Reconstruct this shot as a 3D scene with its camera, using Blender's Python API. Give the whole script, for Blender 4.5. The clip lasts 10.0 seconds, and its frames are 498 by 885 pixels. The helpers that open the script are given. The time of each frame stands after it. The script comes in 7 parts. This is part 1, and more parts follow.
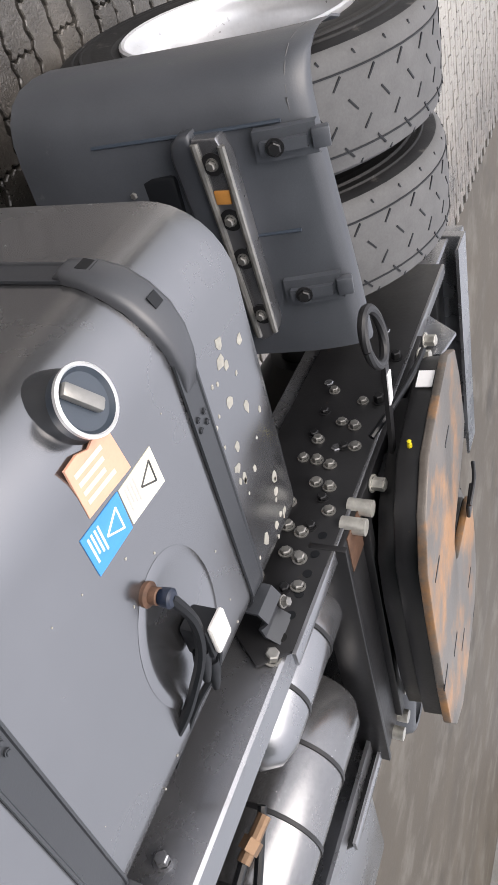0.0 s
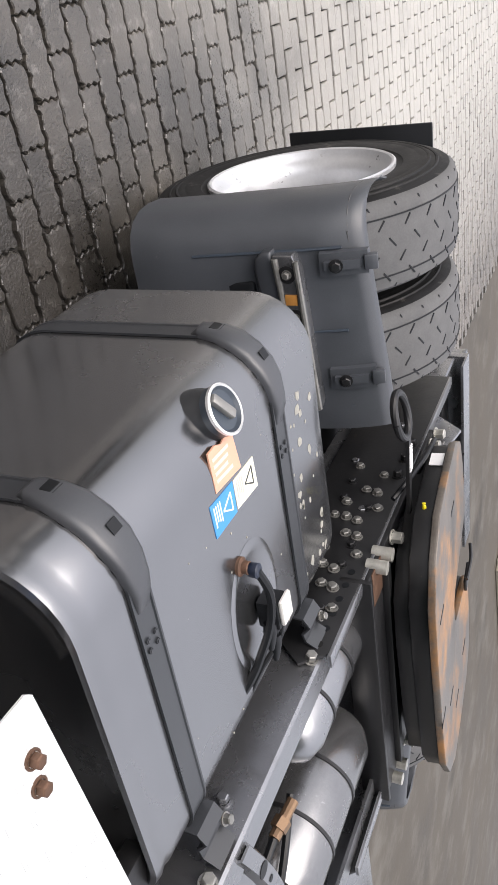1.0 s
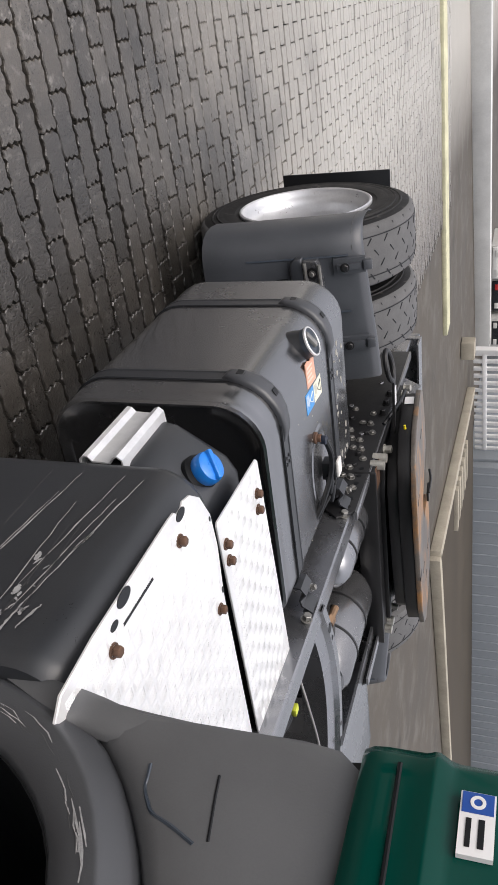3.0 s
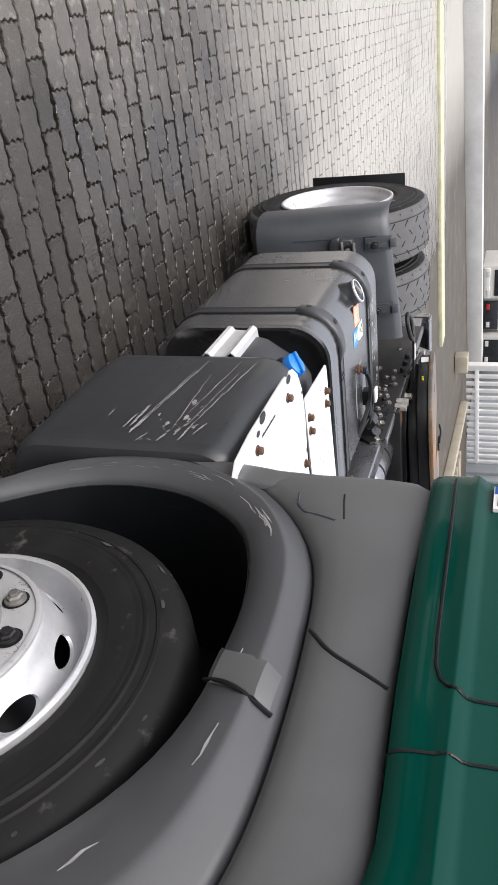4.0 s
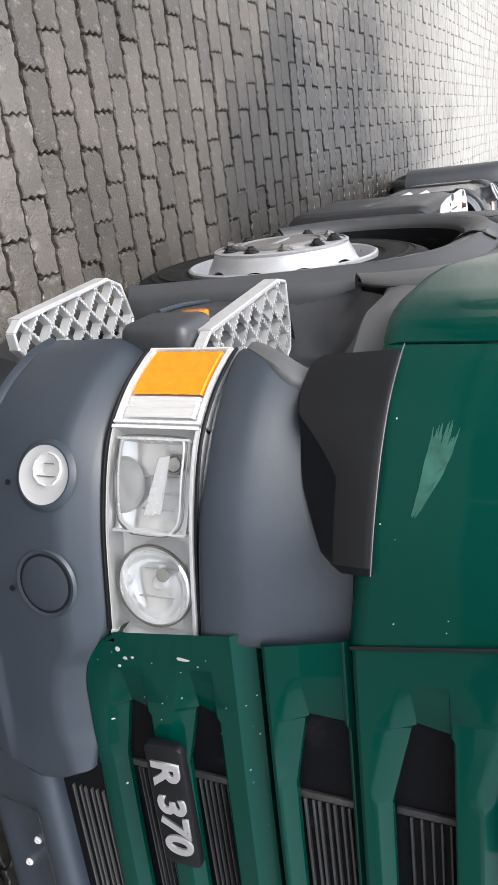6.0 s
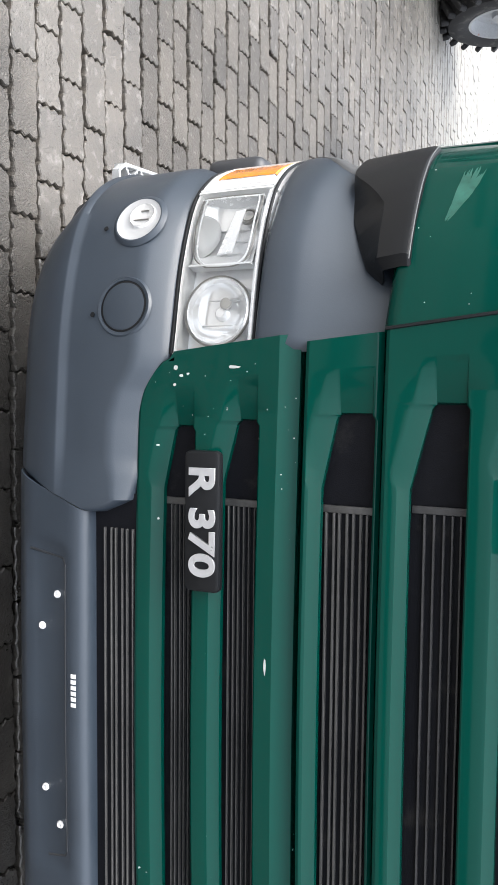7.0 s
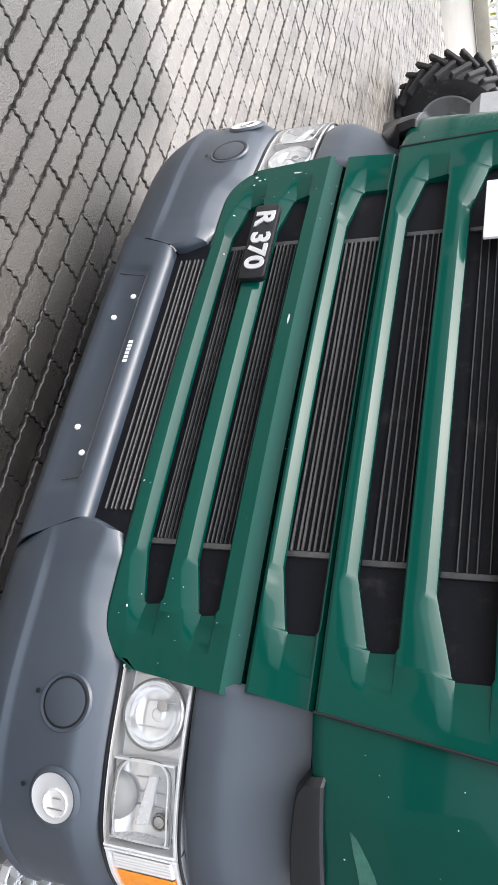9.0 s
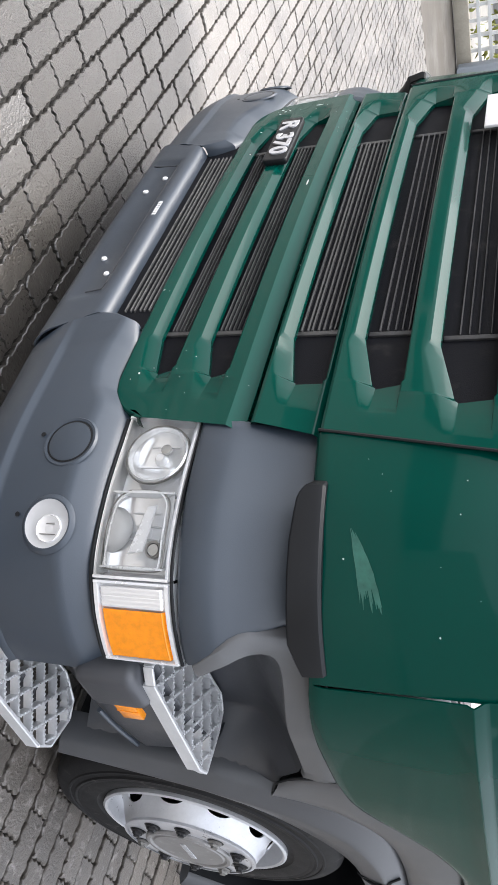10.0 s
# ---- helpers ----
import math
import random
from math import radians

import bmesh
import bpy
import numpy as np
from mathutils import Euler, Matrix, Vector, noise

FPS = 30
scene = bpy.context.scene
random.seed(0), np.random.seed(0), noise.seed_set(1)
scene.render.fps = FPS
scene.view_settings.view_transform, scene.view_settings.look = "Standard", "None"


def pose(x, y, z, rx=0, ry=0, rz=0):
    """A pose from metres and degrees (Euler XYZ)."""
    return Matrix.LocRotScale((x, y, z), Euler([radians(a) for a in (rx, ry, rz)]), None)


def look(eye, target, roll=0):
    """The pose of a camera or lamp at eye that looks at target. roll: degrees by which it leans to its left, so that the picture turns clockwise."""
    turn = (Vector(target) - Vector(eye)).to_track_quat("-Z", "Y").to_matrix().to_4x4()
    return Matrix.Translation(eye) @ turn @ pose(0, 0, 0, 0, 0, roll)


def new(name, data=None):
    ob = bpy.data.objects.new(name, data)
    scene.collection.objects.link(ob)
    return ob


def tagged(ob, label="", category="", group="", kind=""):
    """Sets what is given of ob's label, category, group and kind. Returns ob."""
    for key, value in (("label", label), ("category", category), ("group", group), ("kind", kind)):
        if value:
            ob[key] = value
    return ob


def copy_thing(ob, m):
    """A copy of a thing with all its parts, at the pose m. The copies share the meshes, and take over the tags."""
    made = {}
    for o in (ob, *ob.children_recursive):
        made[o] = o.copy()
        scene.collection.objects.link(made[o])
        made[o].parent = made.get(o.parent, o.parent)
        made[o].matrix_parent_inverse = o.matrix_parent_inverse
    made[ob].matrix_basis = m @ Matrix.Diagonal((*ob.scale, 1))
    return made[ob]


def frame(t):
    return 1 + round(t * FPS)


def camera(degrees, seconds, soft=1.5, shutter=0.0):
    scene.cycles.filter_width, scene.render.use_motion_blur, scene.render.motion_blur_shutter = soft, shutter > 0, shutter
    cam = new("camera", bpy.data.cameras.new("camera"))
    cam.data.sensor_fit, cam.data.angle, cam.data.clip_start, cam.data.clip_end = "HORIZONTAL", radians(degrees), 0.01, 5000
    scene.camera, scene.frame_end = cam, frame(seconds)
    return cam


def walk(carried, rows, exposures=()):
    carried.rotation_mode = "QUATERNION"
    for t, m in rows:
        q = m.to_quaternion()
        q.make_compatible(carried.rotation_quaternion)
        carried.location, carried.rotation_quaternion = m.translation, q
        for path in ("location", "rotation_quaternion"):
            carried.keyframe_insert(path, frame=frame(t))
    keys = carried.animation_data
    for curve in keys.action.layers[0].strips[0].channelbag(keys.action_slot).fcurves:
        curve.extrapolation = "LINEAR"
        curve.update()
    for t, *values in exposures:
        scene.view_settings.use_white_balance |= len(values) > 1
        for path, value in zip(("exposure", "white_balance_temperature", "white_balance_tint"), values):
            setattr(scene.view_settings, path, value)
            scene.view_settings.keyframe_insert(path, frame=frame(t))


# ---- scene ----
cam = camera(35.0, 10.0, soft=1.1)
PATH = [
    (0, (-1.392, -1.676, 1.42), (-2.702, -0.408, 0.599), 95.3),
    (0.5, (-1.187, -1.786, 1.451), (-2.606, -0.633, 0.638), 95.8),
    (1, (-0.933, -1.794, 1.454), (-2.451, -0.78, 0.638), 95.6),
    (1.5, (-0.67, -1.892, 1.462), (-2.215, -0.916, 0.649), 95.8),
    (2, (-0.397, -2.033, 1.468), (-1.958, -0.984, 0.787), 95.6),
    (2.2, (-0.277, -2.04, 1.45), (-1.844, -0.97, 0.816), 95.3),
    (3.3, (0.366, -2.151, 1.478), (-1.271, -1.197, 0.838), 92.9),
    (3.5, (0.532, -2.181, 1.474), (-1.116, -1.23, 0.856), 93.3),
    (4, (0.955, -2.128, 1.456), (-0.696, -1.192, 0.826), 92.9),
    (4.5, (1.389, -2.181, 1.429), (-0.267, -1.251, 0.802), 92.9),
    (5, (1.858, -2.122, 1.444), (0.212, -1.253, 0.713), 92.9),
    (5.5, (2.263, -1.856, 1.434), (0.615, -1.036, 0.651), 92.6),
    (5.7, (2.358, -1.727, 1.414), (0.705, -0.928, 0.619), 92.6),
    (6.8, (2.914, -0.888, 1.477), (1.119, -0.672, 0.624), 92.0),
    (7, (2.956, -0.694, 1.463), (1.142, -0.557, 0.632), 92.3),
    (7.5, (3.124, -0.216, 1.475), (1.304, -0.254, 0.646), 92.4),
    (8, (3.159, 0.203, 1.48), (1.391, -0.242, 0.657), 91.7),
    (8.5, (3.138, 0.644, 1.521), (1.424, -0.032, 0.742), 91.3),
    (9, (3.111, 1.092, 1.533), (1.5, 0.161, 0.801), 90.7),
    (9.5, (2.87, 1.492, 1.521), (1.338, 0.419, 0.811), 90.8),
    (10, (2.64, 1.877, 1.513), (1.289, 0.581, 0.811), 90.3),
]
walk(cam, [(t, look(eye, target, roll)) for t, eye, target, roll in PATH],
     [(0, 0.38, 6600, 12), (1.0, 0.32, 6600, 12), (2.0, -0.24, 6600, 12), (3.5, 0.04, 6550, 12), (5.0, 0.54, 6450, 10), (5.5, 0.46, 6400, 10), (7.0, 0.9, 6300, 8), (7.6, 1.38, 6300, 10), (8.2, 1.43, 6300, 10), (9.0, 1.23, 6350, 10), (9.5, 1.06, 6350, 10), (10.0, 1.1, 6350, 10)])

from mathutils.bvhtree import BVHTree

# ---- light ----
world = bpy.data.worlds.new("overcast_sky")
scene.world = world
world.use_nodes = True
wn = world.node_tree
wn.nodes.clear()
sky = wn.nodes.new("ShaderNodeTexSky")
sky.sky_type = "NISHITA"
sky.sun_disc = False
sky.sun_elevation, sky.sun_rotation = radians(58), radians(160)
sky.air_density, sky.dust_density, sky.ozone_density = 1.0, 6.0, 1.0
grey = wn.nodes.new("ShaderNodeHueSaturation")
grey.inputs["Saturation"].default_value = 0.62
back = wn.nodes.new("ShaderNodeBackground")
back.inputs["Strength"].default_value = 0.15
wout = wn.nodes.new("ShaderNodeOutputWorld")
wn.links.new(sky.outputs["Color"], grey.inputs["Color"])
# thin cloud veils the sky: an overcast vault, brighter at the zenith than at the horizon
wtc = wn.nodes.new("ShaderNodeTexCoord")
wsep = wn.nodes.new("ShaderNodeSeparateXYZ")
wn.links.new(wtc.outputs["Generated"], wsep.inputs["Vector"])
vault = wn.nodes.new("ShaderNodeMapRange")
vault.inputs["From Min"].default_value, vault.inputs["From Max"].default_value = 0.0, 0.9
vault.inputs["To Min"].default_value, vault.inputs["To Max"].default_value = 0.7, 1.7
wn.links.new(wsep.outputs["Z"], vault.inputs["Value"])
wmul = wn.nodes.new("ShaderNodeVectorMath")
wmul.operation = "SCALE"
veil = wn.nodes.new("ShaderNodeMix")
veil.data_type = "RGBA"
veil.inputs["Factor"].default_value = 0.42
veil.inputs["B"].default_value = (7.6, 7.6, 7.9, 1)
wn.links.new(grey.outputs["Color"], veil.inputs["A"])
wn.links.new(veil.outputs["Result"], wmul.inputs[0])
wn.links.new(vault.outputs["Result"], wmul.inputs["Scale"])
wn.links.new(wmul.outputs["Vector"], back.inputs["Color"])
wn.links.new(back.outputs["Background"], wout.inputs["Surface"])

sun_data = bpy.data.lights.new("veiled_sun", "SUN")
sun_data.energy, sun_data.angle, sun_data.color = 1.0, radians(60), (1.0, 0.985, 0.955)
sun = new("veiled_sun", sun_data)
sun_way = Vector((math.sin(radians(160)) * math.cos(radians(58)), math.cos(radians(160)) * math.cos(radians(58)), math.sin(radians(58))))
sun.matrix_world = look(sun_way * 20, (0, 0, 0))


# ---- materials ----
def node(nt, kind, **values):
    n = nt.nodes.new(kind)
    for key, value in values.items():
        if key in n.inputs:
            n.inputs[key].default_value = value
    return n


def surface(name, color, rough=0.5, metal=0.0, vary=0.15, scale=6.0, fine=90.0, bump=0.1, bump_scale=0.002, coat=0.0, rough_vary=0.1, grain=0.3, pale_ground=None,
            spec=0.5, spots=None, spot_scale=30.0, spot_from=0.68, spot_to=0.74, streak=(1, 1, 1), island=0.0, random_tone=0.0):
    """A painted, plastic, rubber, metal or stone surface: colour varied at two scales, spots of another colour, fine relief."""
    m = bpy.data.materials.new(name)
    m.use_nodes = True
    nt = m.node_tree
    b = nt.nodes["Principled BSDF"]
    b.inputs["Metallic"].default_value = metal
    b.inputs["Specular IOR Level"].default_value = spec
    if coat:
        b.inputs["Coat Weight"].default_value = coat
        b.inputs["Coat Roughness"].default_value = 0.06
    tc = nt.nodes.new("ShaderNodeTexCoord")
    mp = nt.nodes.new("ShaderNodeMapping")
    mp.inputs["Scale"].default_value = streak
    nt.links.new(tc.outputs["Object"], mp.inputs["Vector"])
    big = node(nt, "ShaderNodeTexNoise", Scale=scale, Detail=5.0, Roughness=0.6)
    small = node(nt, "ShaderNodeTexNoise", Scale=fine, Detail=3.0, Roughness=0.6)
    nt.links.new(mp.outputs["Vector"], big.inputs["Vector"])
    nt.links.new(tc.outputs["Object"], small.inputs["Vector"])
    add = nt.nodes.new("ShaderNodeMath")
    add.operation = "MULTIPLY_ADD"
    nt.links.new(big.outputs["Fac"], add.inputs[0])
    add.inputs[1].default_value = 1 - grain
    half = nt.nodes.new("ShaderNodeMath")
    half.operation = "MULTIPLY"
    nt.links.new(small.outputs["Fac"], half.inputs[0])
    half.inputs[1].default_value = grain
    nt.links.new(half.outputs[0], add.inputs[2])
    tone = nt.nodes.new("ShaderNodeMapRange")
    tone.inputs["From Min"].default_value, tone.inputs["From Max"].default_value = 0.3, 0.7
    tone.inputs["To Min"].default_value, tone.inputs["To Max"].default_value = 1 - vary, 1 + vary
    nt.links.new(add.outputs[0], tone.inputs["Value"])
    last = tone.outputs["Result"]
    if random_tone or island:
        if random_tone:
            info = nt.nodes.new("ShaderNodeObjectInfo")
            src, amount = info.outputs["Random"], random_tone
        else:
            info = nt.nodes.new("ShaderNodeNewGeometry")
            src, amount = info.outputs["Random Per Island"], island
        r = nt.nodes.new("ShaderNodeMapRange")
        r.inputs["To Min"].default_value, r.inputs["To Max"].default_value = 1 - amount, 1 + amount
        nt.links.new(src, r.inputs["Value"])
        mul = nt.nodes.new("ShaderNodeMath")
        mul.operation = "MULTIPLY"
        nt.links.new(last, mul.inputs[0])
        nt.links.new(r.outputs["Result"], mul.inputs[1])
        last = mul.outputs[0]
    col = nt.nodes.new("ShaderNodeVectorMath")
    col.operation = "SCALE"
    col.inputs[0].default_value = color
    nt.links.new(last, col.inputs["Scale"])
    final = col.outputs["Vector"]
    if spots:
        sp = node(nt, "ShaderNodeTexNoise", Scale=spot_scale, Detail=6.0, Roughness=0.65)
        nt.links.new(mp.outputs["Vector"], sp.inputs["Vector"])
        gate = nt.nodes.new("ShaderNodeMapRange")
        gate.inputs["From Min"].default_value, gate.inputs["From Max"].default_value = spot_from, spot_to
        nt.links.new(sp.outputs["Fac"], gate.inputs["Value"])
        mix = nt.nodes.new("ShaderNodeMix")
        mix.data_type = "RGBA"
        mix.inputs["B"].default_value = (*spots, 1)
        nt.links.new(gate.outputs["Result"], mix.inputs["Factor"])
        nt.links.new(final, mix.inputs["A"])
        final = mix.outputs["Result"]
    wet = None
    if pale_ground:
        # large stains over the whole surface, oil and painted shade by the truck, paler ground behind and ahead
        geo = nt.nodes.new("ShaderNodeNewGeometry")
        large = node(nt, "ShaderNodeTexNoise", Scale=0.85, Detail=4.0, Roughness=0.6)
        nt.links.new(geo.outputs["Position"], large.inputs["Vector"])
        oil_shade = None
        # bumper and tank patches: oil plus the truck's shade put into the colour
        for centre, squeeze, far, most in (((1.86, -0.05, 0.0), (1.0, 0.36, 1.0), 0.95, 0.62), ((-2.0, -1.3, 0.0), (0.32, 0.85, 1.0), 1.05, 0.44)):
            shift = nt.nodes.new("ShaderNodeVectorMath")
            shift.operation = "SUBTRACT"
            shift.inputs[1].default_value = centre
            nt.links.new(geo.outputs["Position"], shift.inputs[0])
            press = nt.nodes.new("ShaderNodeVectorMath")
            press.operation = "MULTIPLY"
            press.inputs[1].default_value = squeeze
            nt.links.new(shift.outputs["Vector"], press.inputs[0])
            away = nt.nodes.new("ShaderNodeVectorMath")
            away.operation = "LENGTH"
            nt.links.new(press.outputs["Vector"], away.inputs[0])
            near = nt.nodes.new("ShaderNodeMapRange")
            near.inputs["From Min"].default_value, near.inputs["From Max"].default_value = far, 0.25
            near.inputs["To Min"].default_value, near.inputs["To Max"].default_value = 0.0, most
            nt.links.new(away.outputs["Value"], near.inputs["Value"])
            if oil_shade is None:
                oil_shade = near.outputs["Result"]
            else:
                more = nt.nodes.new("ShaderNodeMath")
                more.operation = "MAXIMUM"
                nt.links.new(oil_shade, more.inputs[0])
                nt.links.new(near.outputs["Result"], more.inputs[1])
                oil_shade = more.outputs[0]
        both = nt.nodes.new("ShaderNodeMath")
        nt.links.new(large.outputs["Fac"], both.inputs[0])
        nt.links.new(oil_shade, both.inputs[1])
        stain_shade = nt.nodes.new("ShaderNodeMapRange")
        stain_shade.inputs["From Min"].default_value, stain_shade.inputs["From Max"].default_value = 0.58, 0.84
        nt.links.new(both.outputs[0], stain_shade.inputs["Value"])
        # wet: mask of damp stains together with the painted truck shade
        wet = stain_shade.outputs["Result"]
        sep = nt.nodes.new("ShaderNodeSeparateXYZ")
        nt.links.new(geo.outputs["Position"], sep.inputs[0])
        # sky sheen put into the colour: ground is paled towards the rear
        lane = nt.nodes.new("ShaderNodeMapRange")
        lane.inputs["From Min"].default_value, lane.inputs["From Max"].default_value = -2.8, -6.5
        nt.links.new(sep.outputs["X"], lane.inputs["Value"])
        right = nt.nodes.new("ShaderNodeMapRange")
        right.inputs["From Min"].default_value, right.inputs["From Max"].default_value = 1.5, -0.8
        nt.links.new(sep.outputs["Y"], right.inputs["Value"])
        few = nt.nodes.new("ShaderNodeMath")
        few.operation = "MULTIPLY"
        few.inputs[1].default_value = 0.8
        nt.links.new(right.outputs["Result"], few.inputs[0])
        nt.links.new(few.outputs[0], lane.inputs["To Max"])
        pale = nt.nodes.new("ShaderNodeMix")
        pale.data_type = "RGBA"
        pale.inputs["B"].default_value = (*pale_ground, 1)
        share = nt.nodes.new("ShaderNodeMath")
        share.operation = "MULTIPLY"
        share.inputs[1].default_value = 0.65
        ahead = nt.nodes.new("ShaderNodeMapRange")
        ahead.inputs["From Min"].default_value, ahead.inputs["From Max"].default_value = 0.5, 1.7
        nt.links.new(sep.outputs["X"], ahead.inputs["Value"])
        either = nt.nodes.new("ShaderNodeMath")
        either.operation = "MAXIMUM"
        nt.links.new(lane.outputs["Result"], either.inputs[0])
        nt.links.new(ahead.outputs["Result"], either.inputs[1])
        nt.links.new(either.outputs[0], share.inputs[0])
        nt.links.new(share.outputs[0], pale.inputs["Factor"])
        nt.links.new(final, pale.inputs["A"])
        # second, stronger paling of the rear ground, again for the sky's sheen
        dusty = nt.nodes.new("ShaderNodeMix")
        dusty.data_type = "RGBA"
        dusty.inputs["B"].default_value = (0.41, 0.395, 0.36, 1)
        nt.links.new(lane.outputs["Result"], dusty.inputs["Factor"])
        nt.links.new(pale.outputs["Result"], dusty.inputs["A"])
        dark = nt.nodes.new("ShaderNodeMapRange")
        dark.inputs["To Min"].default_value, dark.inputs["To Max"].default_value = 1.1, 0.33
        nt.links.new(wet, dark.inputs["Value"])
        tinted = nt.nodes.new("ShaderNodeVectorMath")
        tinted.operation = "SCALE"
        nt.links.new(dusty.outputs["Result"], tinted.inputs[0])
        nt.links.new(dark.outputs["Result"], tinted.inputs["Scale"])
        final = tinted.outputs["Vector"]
    nt.links.new(final, b.inputs["Base Color"])
    rr = nt.nodes.new("ShaderNodeMapRange")
    rr.inputs["From Min"].default_value, rr.inputs["From Max"].default_value = 0.3, 0.7
    rr.inputs["To Min"].default_value, rr.inputs["To Max"].default_value = max(rough - rough_vary, 0.02), min(rough + rough_vary, 1)
    nt.links.new(add.outputs[0], rr.inputs["Value"])
    if wet:
        dry = nt.nodes.new("ShaderNodeMath")
        dry.operation = "MULTIPLY_ADD"
        dry.inputs[1].default_value = -0.04
        nt.links.new(wet, dry.inputs[0])
        nt.links.new(rr.outputs["Result"], dry.inputs[2])
        nt.links.new(dry.outputs[0], b.inputs["Roughness"])
    else:
        nt.links.new(rr.outputs["Result"], b.inputs["Roughness"])
    if bump:
        bp = nt.nodes.new("ShaderNodeBump")
        bp.inputs["Strength"].default_value = bump
        bp.inputs["Distance"].default_value = bump_scale
        nt.links.new(small.outputs["Fac"], bp.inputs["Height"])
        nt.links.new(bp.outputs["Normal"], b.inputs["Normal"])
    return m


GREY_PLASTIC = surface("grey_moulded_plastic", (0.031, 0.043, 0.06), 0.4, spec=0.8, vary=0.12, fine=350, bump=0.25, bump_scale=0.0006, spots=(0.2, 0.2, 0.2), spot_scale=9, spot_from=0.74, spot_to=0.9)
FLARE_PLASTIC = surface("dark_scuffed_arch_plastic", (0.06, 0.063, 0.069), 0.42, spec=0.8, vary=0.14, fine=350, bump=0.25, bump_scale=0.0006)
WEATHERED = surface("weathered_grey_plastic", (0.1, 0.103, 0.107), 0.45, spec=0.8, vary=0.14, fine=350, bump=0.25, bump_scale=0.0006)
STRAP_GREY = surface("grey_strap_cover_plastic", (0.05, 0.053, 0.06), 0.4, spec=0.7, vary=0.15, fine=300, bump=0.2, bump_scale=0.0005)
GUARD_PLASTIC = surface("dusty_grey_guard_plastic", (0.052, 0.057, 0.066), 0.42, spec=0.7, vary=0.22, scale=5, fine=260, bump=0.25, bump_scale=0.0008, spots=(0.17, 0.17, 0.17), spot_scale=14, spot_from=0.66, spot_to=0.82)
SLATE = surface("slate_step_plastic", (0.04, 0.043, 0.05), 0.4, spec=0.8, vary=0.14, fine=300, bump=0.25, bump_scale=0.0006, spots=(0.1, 0.1, 0.1), spot_scale=8, spot_from=0.7, spot_to=0.85)
DARK_PLASTIC = surface("dark_moulded_plastic", (0.025, 0.0275, 0.032), 0.36, spec=0.8, vary=0.15, fine=300, bump=0.25, bump_scale=0.0006)
BLACK_PLASTIC = surface("black_plastic", (0.007, 0.008, 0.0098), 0.45, spec=0.35, vary=0.2, fine=250, bump=0.15, bump_scale=0.0005)
TANK_PAINT = surface("dark_grey_tank_paint", (0.3, 0.302, 0.312), 0.25, metal=0.95, vary=0.05, scale=3, fine=180, grain=0.03, bump=0.0, bump_scale=0.0004, coat=0.1, spots=(0.31, 0.308, 0.31), spot_scale=9, spot_from=0.7, spot_to=0.9)
FRAME_PAINT = surface("chassis_grey_paint", (0.3, 0.305, 0.32), 0.27, metal=0.85, vary=0.06, scale=5, grain=0.08, bump=0.02, coat=0.2, spots=(0.2, 0.19, 0.18), spot_scale=9, spot_from=0.6, spot_to=0.85)
BLACK_METAL = surface("greasy_black_steel", (0.012, 0.012, 0.013), 0.4, vary=0.3, bump=0.3, bump_scale=0.001, spots=(0.05, 0.035, 0.025), spot_scale=40)
GREEN_PAINT = surface("dark_green_car_paint", (0.0002, 0.046, 0.034), 0.2, spec=0.04, vary=0.06, scale=2, fine=600, bump=0.0, coat=0.36, rough_vary=0.05)
CHIPPED_GREEN = surface("chipped_green_car_paint", (0.0002, 0.046, 0.034), 0.2, spec=0.04, vary=0.06, scale=2, fine=600, bump=0.0, coat=0.36, rough_vary=0.05, spots=(0.6, 0.66, 0.63), spot_scale=42, spot_from=0.705, spot_to=0.72)
RUBBER = surface("worn_tyre_rubber", (0.0095, 0.0095, 0.01), 0.6, spec=0.28, vary=0.35, scale=9, fine=140, bump=0.3, bump_scale=0.001, spots=(0.13, 0.12, 0.11), spot_scale=16, spot_from=0.6, spot_to=0.8)
TREAD_RUBBER = surface("grey_dusty_tread_rubber", (0.1, 0.1, 0.101), 0.8, vary=0.25, scale=12, fine=160, bump=0.3, bump_scale=0.001)
SILVER = surface("silver_wheel_paint", (0.62, 0.63, 0.65), 0.34, metal=0.5, vary=0.12, scale=8, bump=0.05, spots=(0.25, 0.24, 0.23), spot_scale=20, spot_from=0.66, spot_to=0.85)
DULL_STEEL = surface("dull_galvanised_steel", (0.27, 0.265, 0.25), 0.42, metal=0.7, vary=0.25, scale=20, bump=0.2, spots=(0.2, 0.11, 0.05), spot_scale=60)
RUSTY = surface("rusty_bolt_steel", (0.11, 0.06, 0.038), 0.65, metal=0.3, vary=0.4, scale=60, bump=0.4)
CHECKER = surface("bright_chequer_plate", (0.86, 0.865, 0.87), 0.36, metal=0.4, vary=0.07, scale=8, bump=0.08)
ALU = surface("bare_cast_aluminium", (0.75, 0.76, 0.77), 0.4, metal=0.5, vary=0.1, scale=20, bump=0.15, bump_scale=0.0006)
PAVER = surface("grey_concrete_paver", (0.098, 0.086, 0.072), 0.44, spec=0.8, vary=0.5, scale=10, fine=150, grain=0.5, bump=1.0, bump_scale=0.006, rough_vary=0.16, pale_ground=(0.205, 0.187, 0.163), spots=(0.29, 0.27, 0.245), spot_scale=30, spot_from=0.56, spot_to=0.72, random_tone=0.3)
PAVER_FAR = surface("grey_concrete_paver_field", (0.098, 0.086, 0.072), 0.4, vary=0.5, scale=4, fine=110, grain=0.5, bump=0.6, bump_scale=0.006, rough_vary=0.2, spec=1.0, pale_ground=(0.205, 0.187, 0.163), spots=(0.29, 0.27, 0.245), spot_scale=22, spot_from=0.55, spot_to=0.72, island=0.24)
